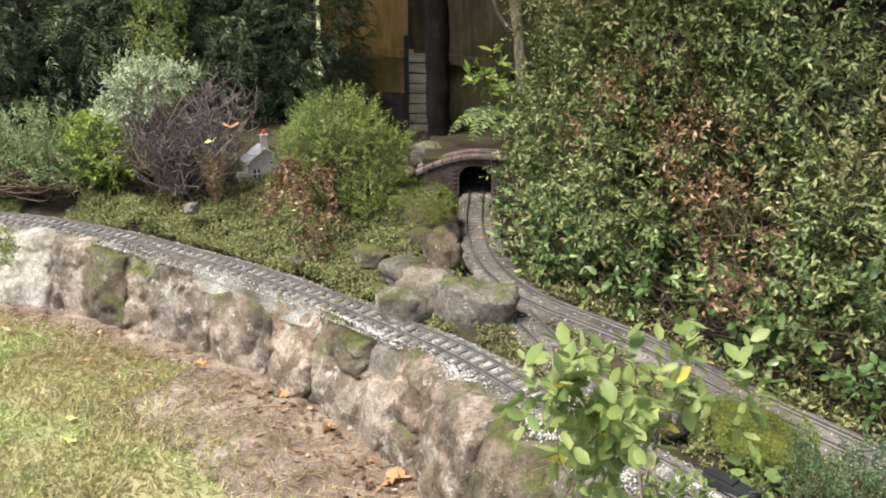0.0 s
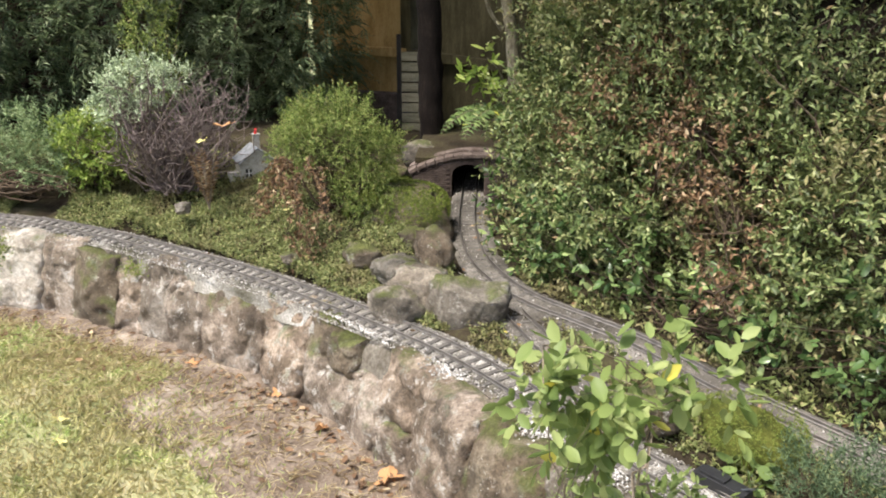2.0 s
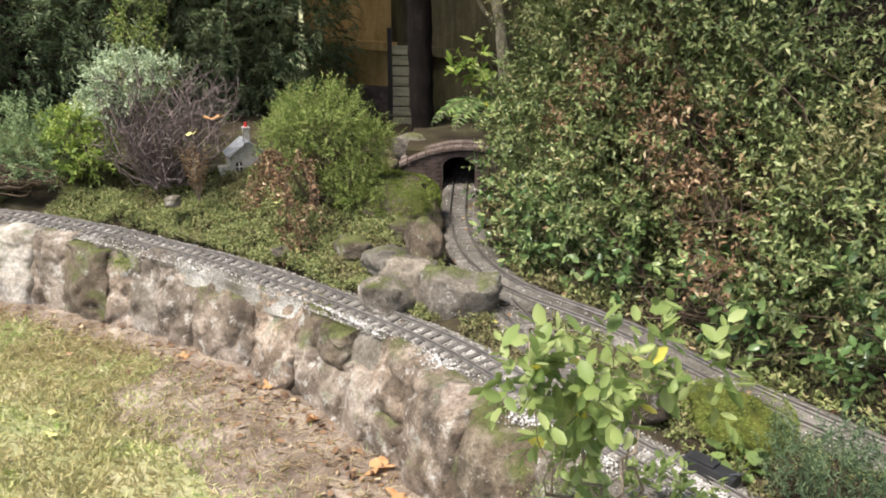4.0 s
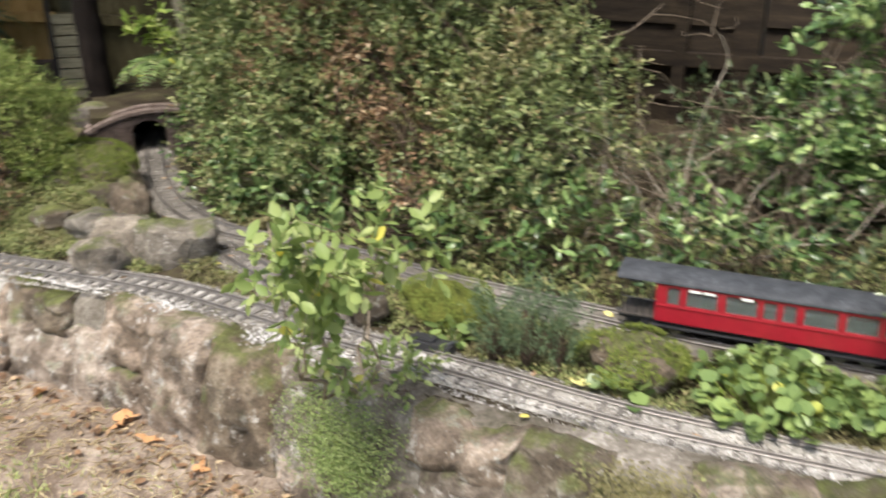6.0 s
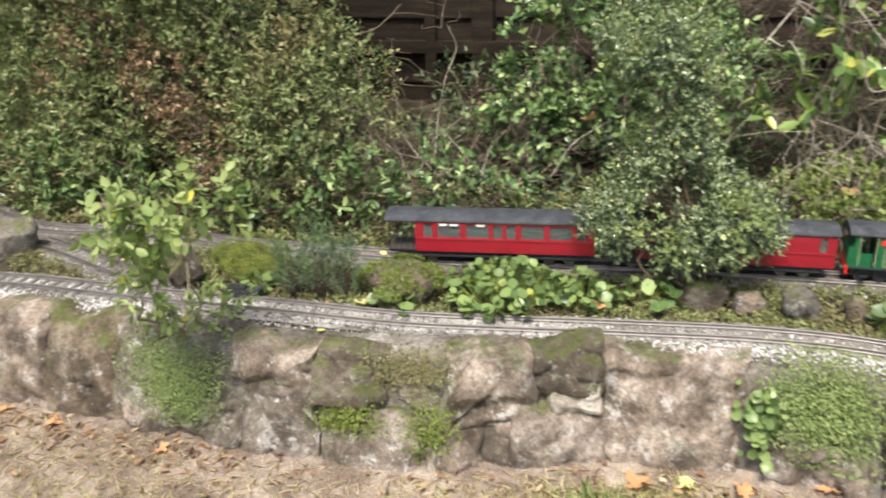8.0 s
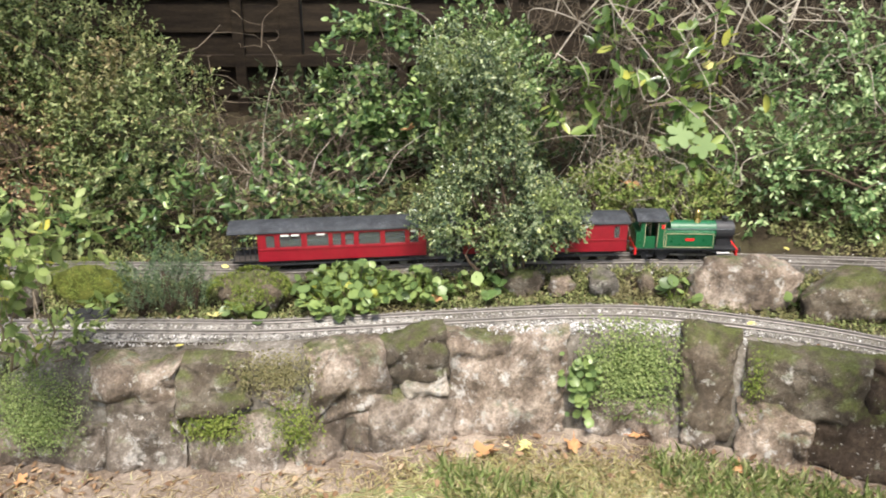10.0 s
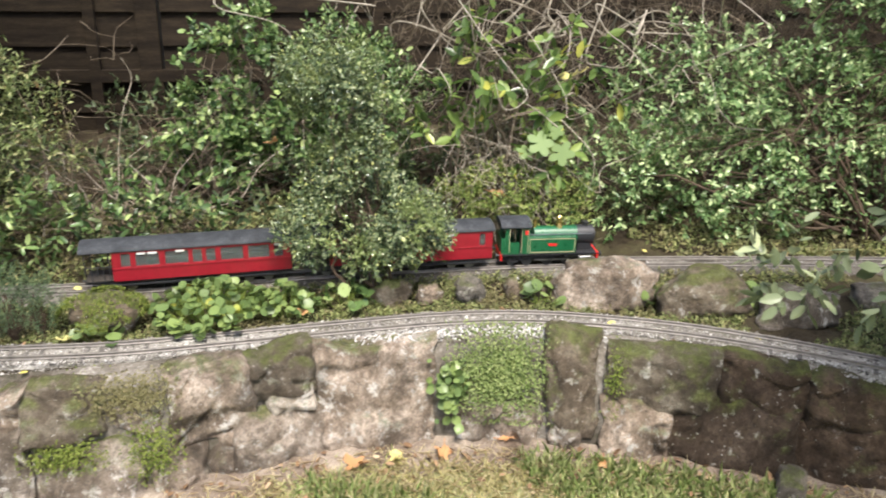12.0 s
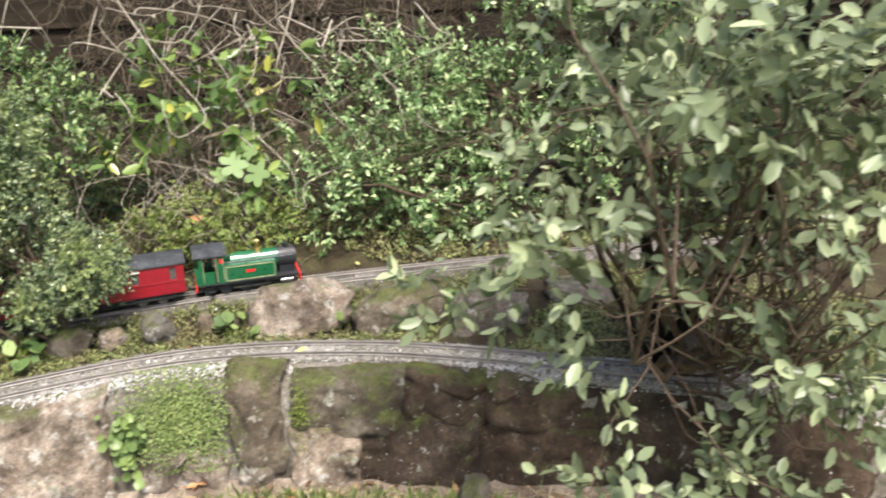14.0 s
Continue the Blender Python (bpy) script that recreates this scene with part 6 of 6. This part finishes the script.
maple = thing("maple_seedling", "maple seedling with pale green lobed leaves", "shrub")
rm = np.random.default_rng(134)
for at, size, yaw, tilt in (((1.905, 0.29, 0.60), 0.085, -50, 50), ((1.92, 0.225, 0.575), 0.08, -85, 55), ((1.90, 0.335, 0.565), 0.06, -30, 40), ((1.95, 0.26, 0.63), 0.055, -100, 45)):
    palmate(maple, at, size, yaw, tilt, MAPLE)
    part("stalk", tubes([(bent(rm, (2.0, 0.33, 0.3), at, 6, 0.08), 0.0016, 0.001)], 5), TWIG_PALE, maple)
shrub("low_yellow_shrub", "low yellow-green small-leaved shrub behind the rear track", "shrub", (1.78, 0.55, 0.28), [(1.78, 0.52, 0.38, 0.14, 0.12, 0.1), (1.95, 0.28, 0.38, 0.16, 0.12, 0.1), (1.88, 0.42, 0.42, 0.12, 0.12, 0.1)], 650, 8, 0.018, JUNIPER, TWIG, 135, length=0.04, width=0.45, stems=14, stem=0.003, twigs=30)
eu = []
for u in np.linspace(0, 1, 8):
    s = s_a(REAR, (1.98, -0.12)) + u * 1.25 - 0.08
    c = REAR.at(s, 0.34)
    eu.append((c[0], c[1], 0.46, 0.19, 0.17, 0.17))
    if u > 0.1:
        eu.append((*REAR.at(s, 0.42), 0.72, 0.19, 0.2, 0.17))
    if u > 0.5:
        eu.append((*REAR.at(s, 0.5), 1.15, 0.25, 0.25, 0.25))
shrub("euonymus_hedge", "dense bright evergreen hedge of glossy oval leaves", "hedge", (2.6, -0.6, 0.28), eu, 5600, 8, 0.026, EUONYMUS, TWIG, 141, length=0.055, width=0.5, full=True, stems=50, stem=0.007, shell=0.5, rough=0.32, lift=0.5, twigs=160, gaps=-0.3)

# shrub beside the wall at the end of the walk
gt = shrub("grey_leaved_tree", "small many-stemmed tree with grey-green oval leaves beside the track", "tree", (1.70, -0.97, 0.25),
           [(1.20, -1.04, 1.04, 0.16, 0.16, 0.11), (1.35, -1.22, 0.98, 0.2, 0.2, 0.2), (1.17, -0.76, 0.80, 0.1, 0.1, 0.08), (1.40, -0.86, 0.86, 0.16, 0.14, 0.14), (1.30, -0.52, 0.56, 0.05, 0.06, 0.05), (1.20, -0.88, 0.47, 0.06, 0.05, 0.09), (1.07, -0.92, 0.37, 0.035, 0.04, 0.07),
            (1.32, -0.75, 0.62, 0.1, 0.1, 0.08), (1.45, -1.1, 0.62, 0.15, 0.15, 0.14), (1.35, -1.28, 0.5, 0.16, 0.16, 0.2), (1.6, -0.9, 1.1, 0.2, 0.26, 0.16), (1.55, -1.4, 0.95, 0.22, 0.22, 0.3), (1.32, -1.18, 0.24, 0.12, 0.12, 0.14), (1.75, -1.05, 0.8, 0.2, 0.25, 0.25)],
           760, 6, 0.045, GREYLEAF, TWIG, 151, length=0.085, width=0.54, full=True, stems=14, stem=0.009, shell=0.85, rough=0.3, lift=0.0, twigs=150, droop=0.25, split=True)
for k, (r0, way) in enumerate([(0.016, [(1.70, -0.97, 0.2), (1.71, -0.95, 0.42), (1.69, -0.88, 0.7), (1.66, -0.82, 1.0), (1.64, -0.8, 1.6)]),
                               (0.014, [(1.71, -0.97, 0.28), (1.74, -1.06, 0.46), (1.76, -1.16, 0.66), (1.74, -1.2, 1.0), (1.72, -1.2, 1.5)]),
                               (0.011, [(1.70, -0.98, 0.3), (1.6, -1.08, 0.5), (1.46, -1.14, 0.75), (1.36, -1.16, 1.1), (1.3, -1.16, 1.5)]),
                               (0.008, [(1.70, -0.96, 0.25), (1.58, -0.86, 0.5), (1.44, -0.8, 0.74), (1.3, -0.76, 0.86), (1.16, -0.74, 0.85)])]):
    part("trunk" if k == 0 else "limb", tubes([(smooth_line(way), r0, r0 * 0.6)], 9), BARK_DARK, gt)

# rose by the wall
shrub("rose_bush", "young rose bush with fresh yellow-green leaves leaning out over the wall", "shrub", (0.325, 1.15, 0.25),
      [(0.21, 0.92, 0.63, 0.08, 0.07, 0.045), (0.12, 0.87, 0.65, 0.04, 0.05, 0.04), (0.28, 0.98, 0.60, 0.06, 0.05, 0.035), (0.385, 0.97, 0.60, 0.06, 0.03, 0.025), (0.21, 0.96, 0.55, 0.055, 0.06, 0.05), (0.23, 1.04, 0.46, 0.04, 0.05, 0.05), (0.26, 1.14, 0.35, 0.035, 0.035, 0.06)],
      94, 6, 0.033, ROSE, TWIG_PALE, 161, length=0.05, width=0.6, full=True, stems=5, stem=0.0035, shell=0.8, rough=0.3, lift=0.2, twigs=16, droop=0.15, split=True)
shrub("rose_shoots", "low green shoots at the foot of the rose", "shrub", (0.39, 1.13, 0.25), [(0.38, 1.12, 0.29, 0.08, 0.05, 0.04)], 40, 5, 0.024, ROSE, TWIG, 162, length=0.03, width=0.5, full=True, stems=5, stem=0.002, twigs=6)


# ---- grass, gravel, fallen leaves ----
def grass():
    r = np.random.default_rng(201)
    n = 300000
    q = np.c_[r.uniform(-2.2, 1.6, n), r.uniform(-0.9, 2.75, n)]
    f = FOOT.near(q)[1]
    reach = 0.1 + 0.36 * sstep(-0.75, -0.35, q[:, 0])
    worn = sstep(0.0, 1.0, (-f - 0.02) / reach) * (0.4 + 0.6 * sstep(-0.5, 0.3, wobble(np.c_[q, q[:, :1] * 0], 5.0, 77) + 0.9 * (q[:, 0] < -0.3)))
    worn = np.maximum(worn, 0.8 * (q[:, 0] > 0.75) * sstep(0.01, 0.06, -f))
    q = q[(f < -0.01) & (f > -2.6) & (r.random(n) < 0.12 + 0.8 * worn)]
    at = np.c_[q, np.full(len(q), 0.0)]
    way = r.normal(size=at.shape) * [0.9, 0.9, 0.1] + [0, 0, 0.6]
    up = r.normal(size=at.shape)
    ob = part("grass", leaf_mesh(at, way, up, r.uniform(0.016, 0.038, len(at)), 0.1, False, 0.02, 0.25), GRASS)
    tagged(ob, "short worn lawn grass, green with straw-coloured blades", "grass", kind="stuff")


grass()


def dry_grass():
    r = np.random.default_rng(203)
    n = 9000
    s, o = S0 + 0.4 + r.random(n) * 5.4, -np.abs(r.normal(size=n)) * 0.16 - 0.01
    q = np.array([FOOT.at(a, b) for a, b in zip(s, o)])
    at = np.c_[q, 0.012 + 0.01 * r.random(n)]
    way = r.normal(size=at.shape) * [1, 1, 0.16] + [0, 0, 0.08]
    ob = part("dry_grass", leaf_mesh(at, way, np.array([0, 0, 1.0]) + 0.3 * r.normal(size=at.shape), r.uniform(0.015, 0.05, n), 0.05, False, 0.02, 0.1), STRAW)
    tagged(ob, "dead straw-coloured grass wisps lying along the wall foot", "dry grass", kind="stuff")


dry_grass()


def gravel():
    r = np.random.default_rng(202)
    pts = []
    for line, z, n, lo, hi in ((NEAR, NEAR_Z, 30000, -0.078, 0.072), (REAR, REAR_Z, 3600, -0.08, 0.09), (SPUR, 0.2555, 1500, -0.06, 0.06)):
        s = r.uniform(0.3, line.length - 0.1, n)
        o = np.clip(r.normal(size=n) * 0.05 - 0.02, lo, hi)
        for a, b in zip(s, o):
            if abs(abs(b) - GAUGE / 2) < 0.006:
                continue
            x, y = line.at(a, b)
            pts.append((x, y, z + (0.001 if abs(b) < 0.06 else -0.006)))
    p = np.array(pts)
    base = np.array([(1, 0, 0), (0, 1, 0), (-1, 0, 0), (0, -1, 0), (0, 0, 1), (0, 0, -1)], float)
    f = np.array([(0, 1, 4), (1, 2, 4), (2, 3, 4), (3, 0, 4), (1, 0, 5), (2, 1, 5), (3, 2, 5), (0, 3, 5)])
    n = len(p)
    size = r.uniform(0.001, 0.0029, n) * np.where(r.random(n) < 0.04, 1.9, 1.0)
    v = p[:, None] + base[None] * size[:, None, None] * r.uniform(0.6, 1.3, (n, 6, 1)) + r.normal(size=(n, 6, 3)) * 0.0004
    ob = part("gravel", mesh_np("gravel", v.reshape(-1, 3), [(f[None] + (np.arange(n) * 6)[:, None, None]).reshape(-1, 3)]), PEBBLE)
    tagged(ob, "loose pale grit and pebbles scattered along the tracks", "gravel", kind="stuff")


gravel()


def white_grit():
    """Pale crushed stone on the lawn side of the near track."""
    r = np.random.default_rng(204)
    n = 15000
    s = r.uniform(s_a(NEAR, (-1.0, 2.56)), s_a(NEAR, (1.5, -0.1)), n)
    o = -0.07 + r.normal(size=n) * 0.024
    q = np.array([NEAR.at(a, b) for a, b in zip(s, o)])
    w = wobble(np.c_[q, q[:, :1] * 0], 7.0, 78)
    keep = (FOOT.near(q)[1] > 0.1) & (r.random(n) < sstep(-0.4, 0.6, w + 0.5 * (q[:, 0] < 0.3) - 0.35 - 0.7 * ((q[:, 0] > 0.35) & (q[:, 0] < 0.85)))) & (np.abs(o) > 0.048)
    q = q[keep]
    n = len(q)
    base = np.array([(1, 0, 0), (0, 1, 0), (-1, 0, 0), (0, -1, 0), (0, 0, 1), (0, 0, -1)], float)
    f = np.array([(0, 1, 4), (1, 2, 4), (2, 3, 4), (3, 0, 4), (1, 0, 5), (2, 1, 5), (3, 2, 5), (0, 3, 5)])
    size = r.uniform(0.0015, 0.0042, n)
    v = np.c_[q, np.full(n, NEAR_Z + 0.0005)][:, None] + base[None] * size[:, None, None] * r.uniform(0.6, 1.3, (n, 6, 1))
    ob = part("white_grit", mesh_np("white_grit", v.reshape(-1, 3), [(f[None] + (np.arange(n) * 6)[:, None, None]).reshape(-1, 3)]), WHITE_GRIT)
    tagged(ob, "white crushed stone spilled between the track and the wall", "gravel", kind="stuff")


white_grit()


def grass_tufts():
    r = np.random.default_rng(205)
    n = 4200
    s, o = S0 + r.uniform(4.1, 5.6, n), -0.02 - np.abs(r.normal(size=n)) * 0.14
    q = np.array([FOOT.at(a, b) for a, b in zip(s, o)])
    keep = wobble(np.c_[q, q[:, :1] * 0], 12.0, 79) > -0.15
    q = q[keep]
    at = np.c_[q, np.full(len(q), 0.005)]
    way = r.normal(size=at.shape) * [0.5, 0.5, 0.1] + [0, 0, 0.8]
    ob = part("grass_tufts", leaf_mesh(at, way, r.normal(size=at.shape), r.uniform(0.02, 0.055, len(at)), 0.07, False, 0.02, 0.3), GRASS_GREEN)
    tagged(ob, "longer green grass tufts against the wall foot", "grass", kind="stuff")


grass_tufts()


def litter(label, n, seed, place, leaf, material):
    r = np.random.default_rng(seed)
    P = place(r, n)
    A = r.normal(size=P.shape) * [1, 1, 0.25]
    U = np.array([0, 0, 1]) + r.normal(size=P.shape) * 0.4
    ob = part("leaf_litter", leaf_mesh(P, A, U, leaf * r.uniform(0.5, 1.2, len(P)), 0.55, True, 0.18, 0.2), material)
    return tagged(ob, label, "leaf litter", kind="stuff")


def foot_strip(r, n):
    s = S0 + 0.8 + r.random(n) * 4.7
    w = np.where((s - S0 > 1.9) & (s - S0 < 3.4), 1.0, 0.35)
    keep = r.random(n) < w
    s = s[keep]
    o = -np.abs(r.normal(size=len(s))) * 0.09 + 0.01
    q = np.array([FOOT.at(a, b) for a, b in zip(s, o)])
    return np.c_[q, np.full(len(q), 0.02) + r.random(len(q)) * 0.008]


def bed_scatter(r, n):
    q = np.c_[r.uniform(-1.2, 2.2, n), r.uniform(-1.0, 2.9, n)]
    q = q[FOOT.near(q)[1] > 0.14]
    return np.c_[q, bed(q[:, 0], q[:, 1]) + 0.012]


litter("dry brown leaves gathered along the foot of the wall", 1000, 211, foot_strip, 0.022, DEAD)
litter("scattered fallen leaves on the bed", 420, 212, bed_scatter, 0.024, DEAD)
litter("scattered yellow fallen leaves on the bed", 60, 213, bed_scatter, 0.026, YELLOWLEAF)


def fallen(label, x, y, z, size, material, seed):
    """One curled, lobed fallen leaf."""
    r = np.random.default_rng(seed)
    ang = np.linspace(0, 2 * np.pi, 26, endpoint=False)
    rad = size * (0.42 + 0.13 * np.cos(5 * ang) + 0.05 * r.normal(size=26))
    bm = bmesh.new()
    c = bm.verts.new((0, 0, 0.004))
    ring = [bm.verts.new((a * math.cos(t), 0.75 * a * math.sin(t), 0.004 + 0.3 * size * (0.5 * math.sin(2 * t + seed) + 0.5)**2 * r.uniform(0.4, 1))) for t, a in zip(ang, rad)]
    for k in range(26):
        f = bm.faces.new((c, ring[k], ring[(k + 1) % 26]))
        f.smooth = True
    rod(bm, (size * 0.4, 0, 0.006), (size * 0.8, 0.1 * size, 0.012), 0.0012, sides=5)
    ob = part("fallen_leaf", bm, material)
    ob.matrix_basis = pose(x, y, z, r.normal() * 10, r.normal() * 10, r.uniform(0, 360))
    return tagged(ob, label, "leaf", "fallen leaves")


for k, (x, y, sz) in enumerate([(-0.10, 1.60, 0.075), (0.03, 1.34, 0.05), (0.933, 0.297, 0.075), (1.08, 0.149, 0.06), (1.218, 0.04, 0.05), (-0.42, 1.98, 0.045), (-0.70, 2.15, 0.04), (-0.06, 1.5, 0.05), (0.2, 1.07, 0.04), (-0.28, 1.8, 0.05), (1.24, -0.2, 0.04)]):
    fallen("curled orange-brown leaf fallen on the lawn by the wall", x, y, 0.02, sz, ORANGE, 220 + k)
for k, (x, y, sz) in enumerate([(1.01, 0.234, 0.06), (-0.9, 1.75, 0.03), (-0.94, 1.85, 0.03)]):
    fallen("pale yellow leaf fallen on the lawn", x, y, 0.014, sz, YELLOWLEAF, 240 + k)
fallen("pale yellow leaf lying beside the track", 0.70, 0.985, 0.262, 0.05, YELLOWLEAF, 250)
fallen("orange-brown leaf caught in the bush", 1.53, 1.03, 0.575, 0.06, ORANGE, 251)
fallen("dry pink-brown leaf under the hanging climber", 1.855, 0.394, 0.423, 0.085, ORANGE, 254)
fallen("yellow leaf hanging on the bare climber", 2.10, 0.276, 0.775, 0.075, YELLOWLEAF, 255)
fallen("pale leaf resting on the dead fern", -0.75, 2.62, 0.565, 0.03, YELLOWLEAF, 256)
fallen("orange leaf caught on the silver bush", -0.70, 2.7, 0.60, 0.055, ORANGE, 252)
fallen("orange-brown leaf between the tracks", 1.13, 0.60, 0.262, 0.04, ORANGE, 253)


def mossy_coat(at, size, n, seed, leaf=0.008):
    """A coat of moss and small leaves over a boulder."""
    r = np.random.default_rng(seed)
    d = unit(r.normal(size=(n, 3)))
    d[:, 2] = np.abs(d[:, 2]) * 0.9 + 0.1
    d = np.sign(d) * np.abs(d)**0.72
    p = np.array(at) + d * np.array(size) * 0.5
    keep = wobble(p, 14.0, seed) > -0.4
    p, d = p[keep], d[keep]
    P, A, U, S = sprigs(r, p, d + r.normal(size=p.shape) * 0.4, np.full(len(p), 0.007), 4, leaf)
    ob = part("moss", leaf_mesh(P, A, U, S, 0.4), MOSSLEAF)
    return tagged(ob, "thick yellow-green moss coating a boulder", "moss", kind="stuff")


mossy_coat((0.60, 1.375, 0.28), (0.19, 0.19, 0.115), 1300, 301, 0.005)
mossy_coat((0.82, 0.985, 0.272), (0.19, 0.18, 0.125), 1300, 302)
mossy_coat((-0.13, 2.64, 0.325), (0.34, 0.32, 0.19), 4200, 303)
mossy_coat((-0.24, 2.93, 0.315), (0.29, 0.29, 0.19), 3200, 304)
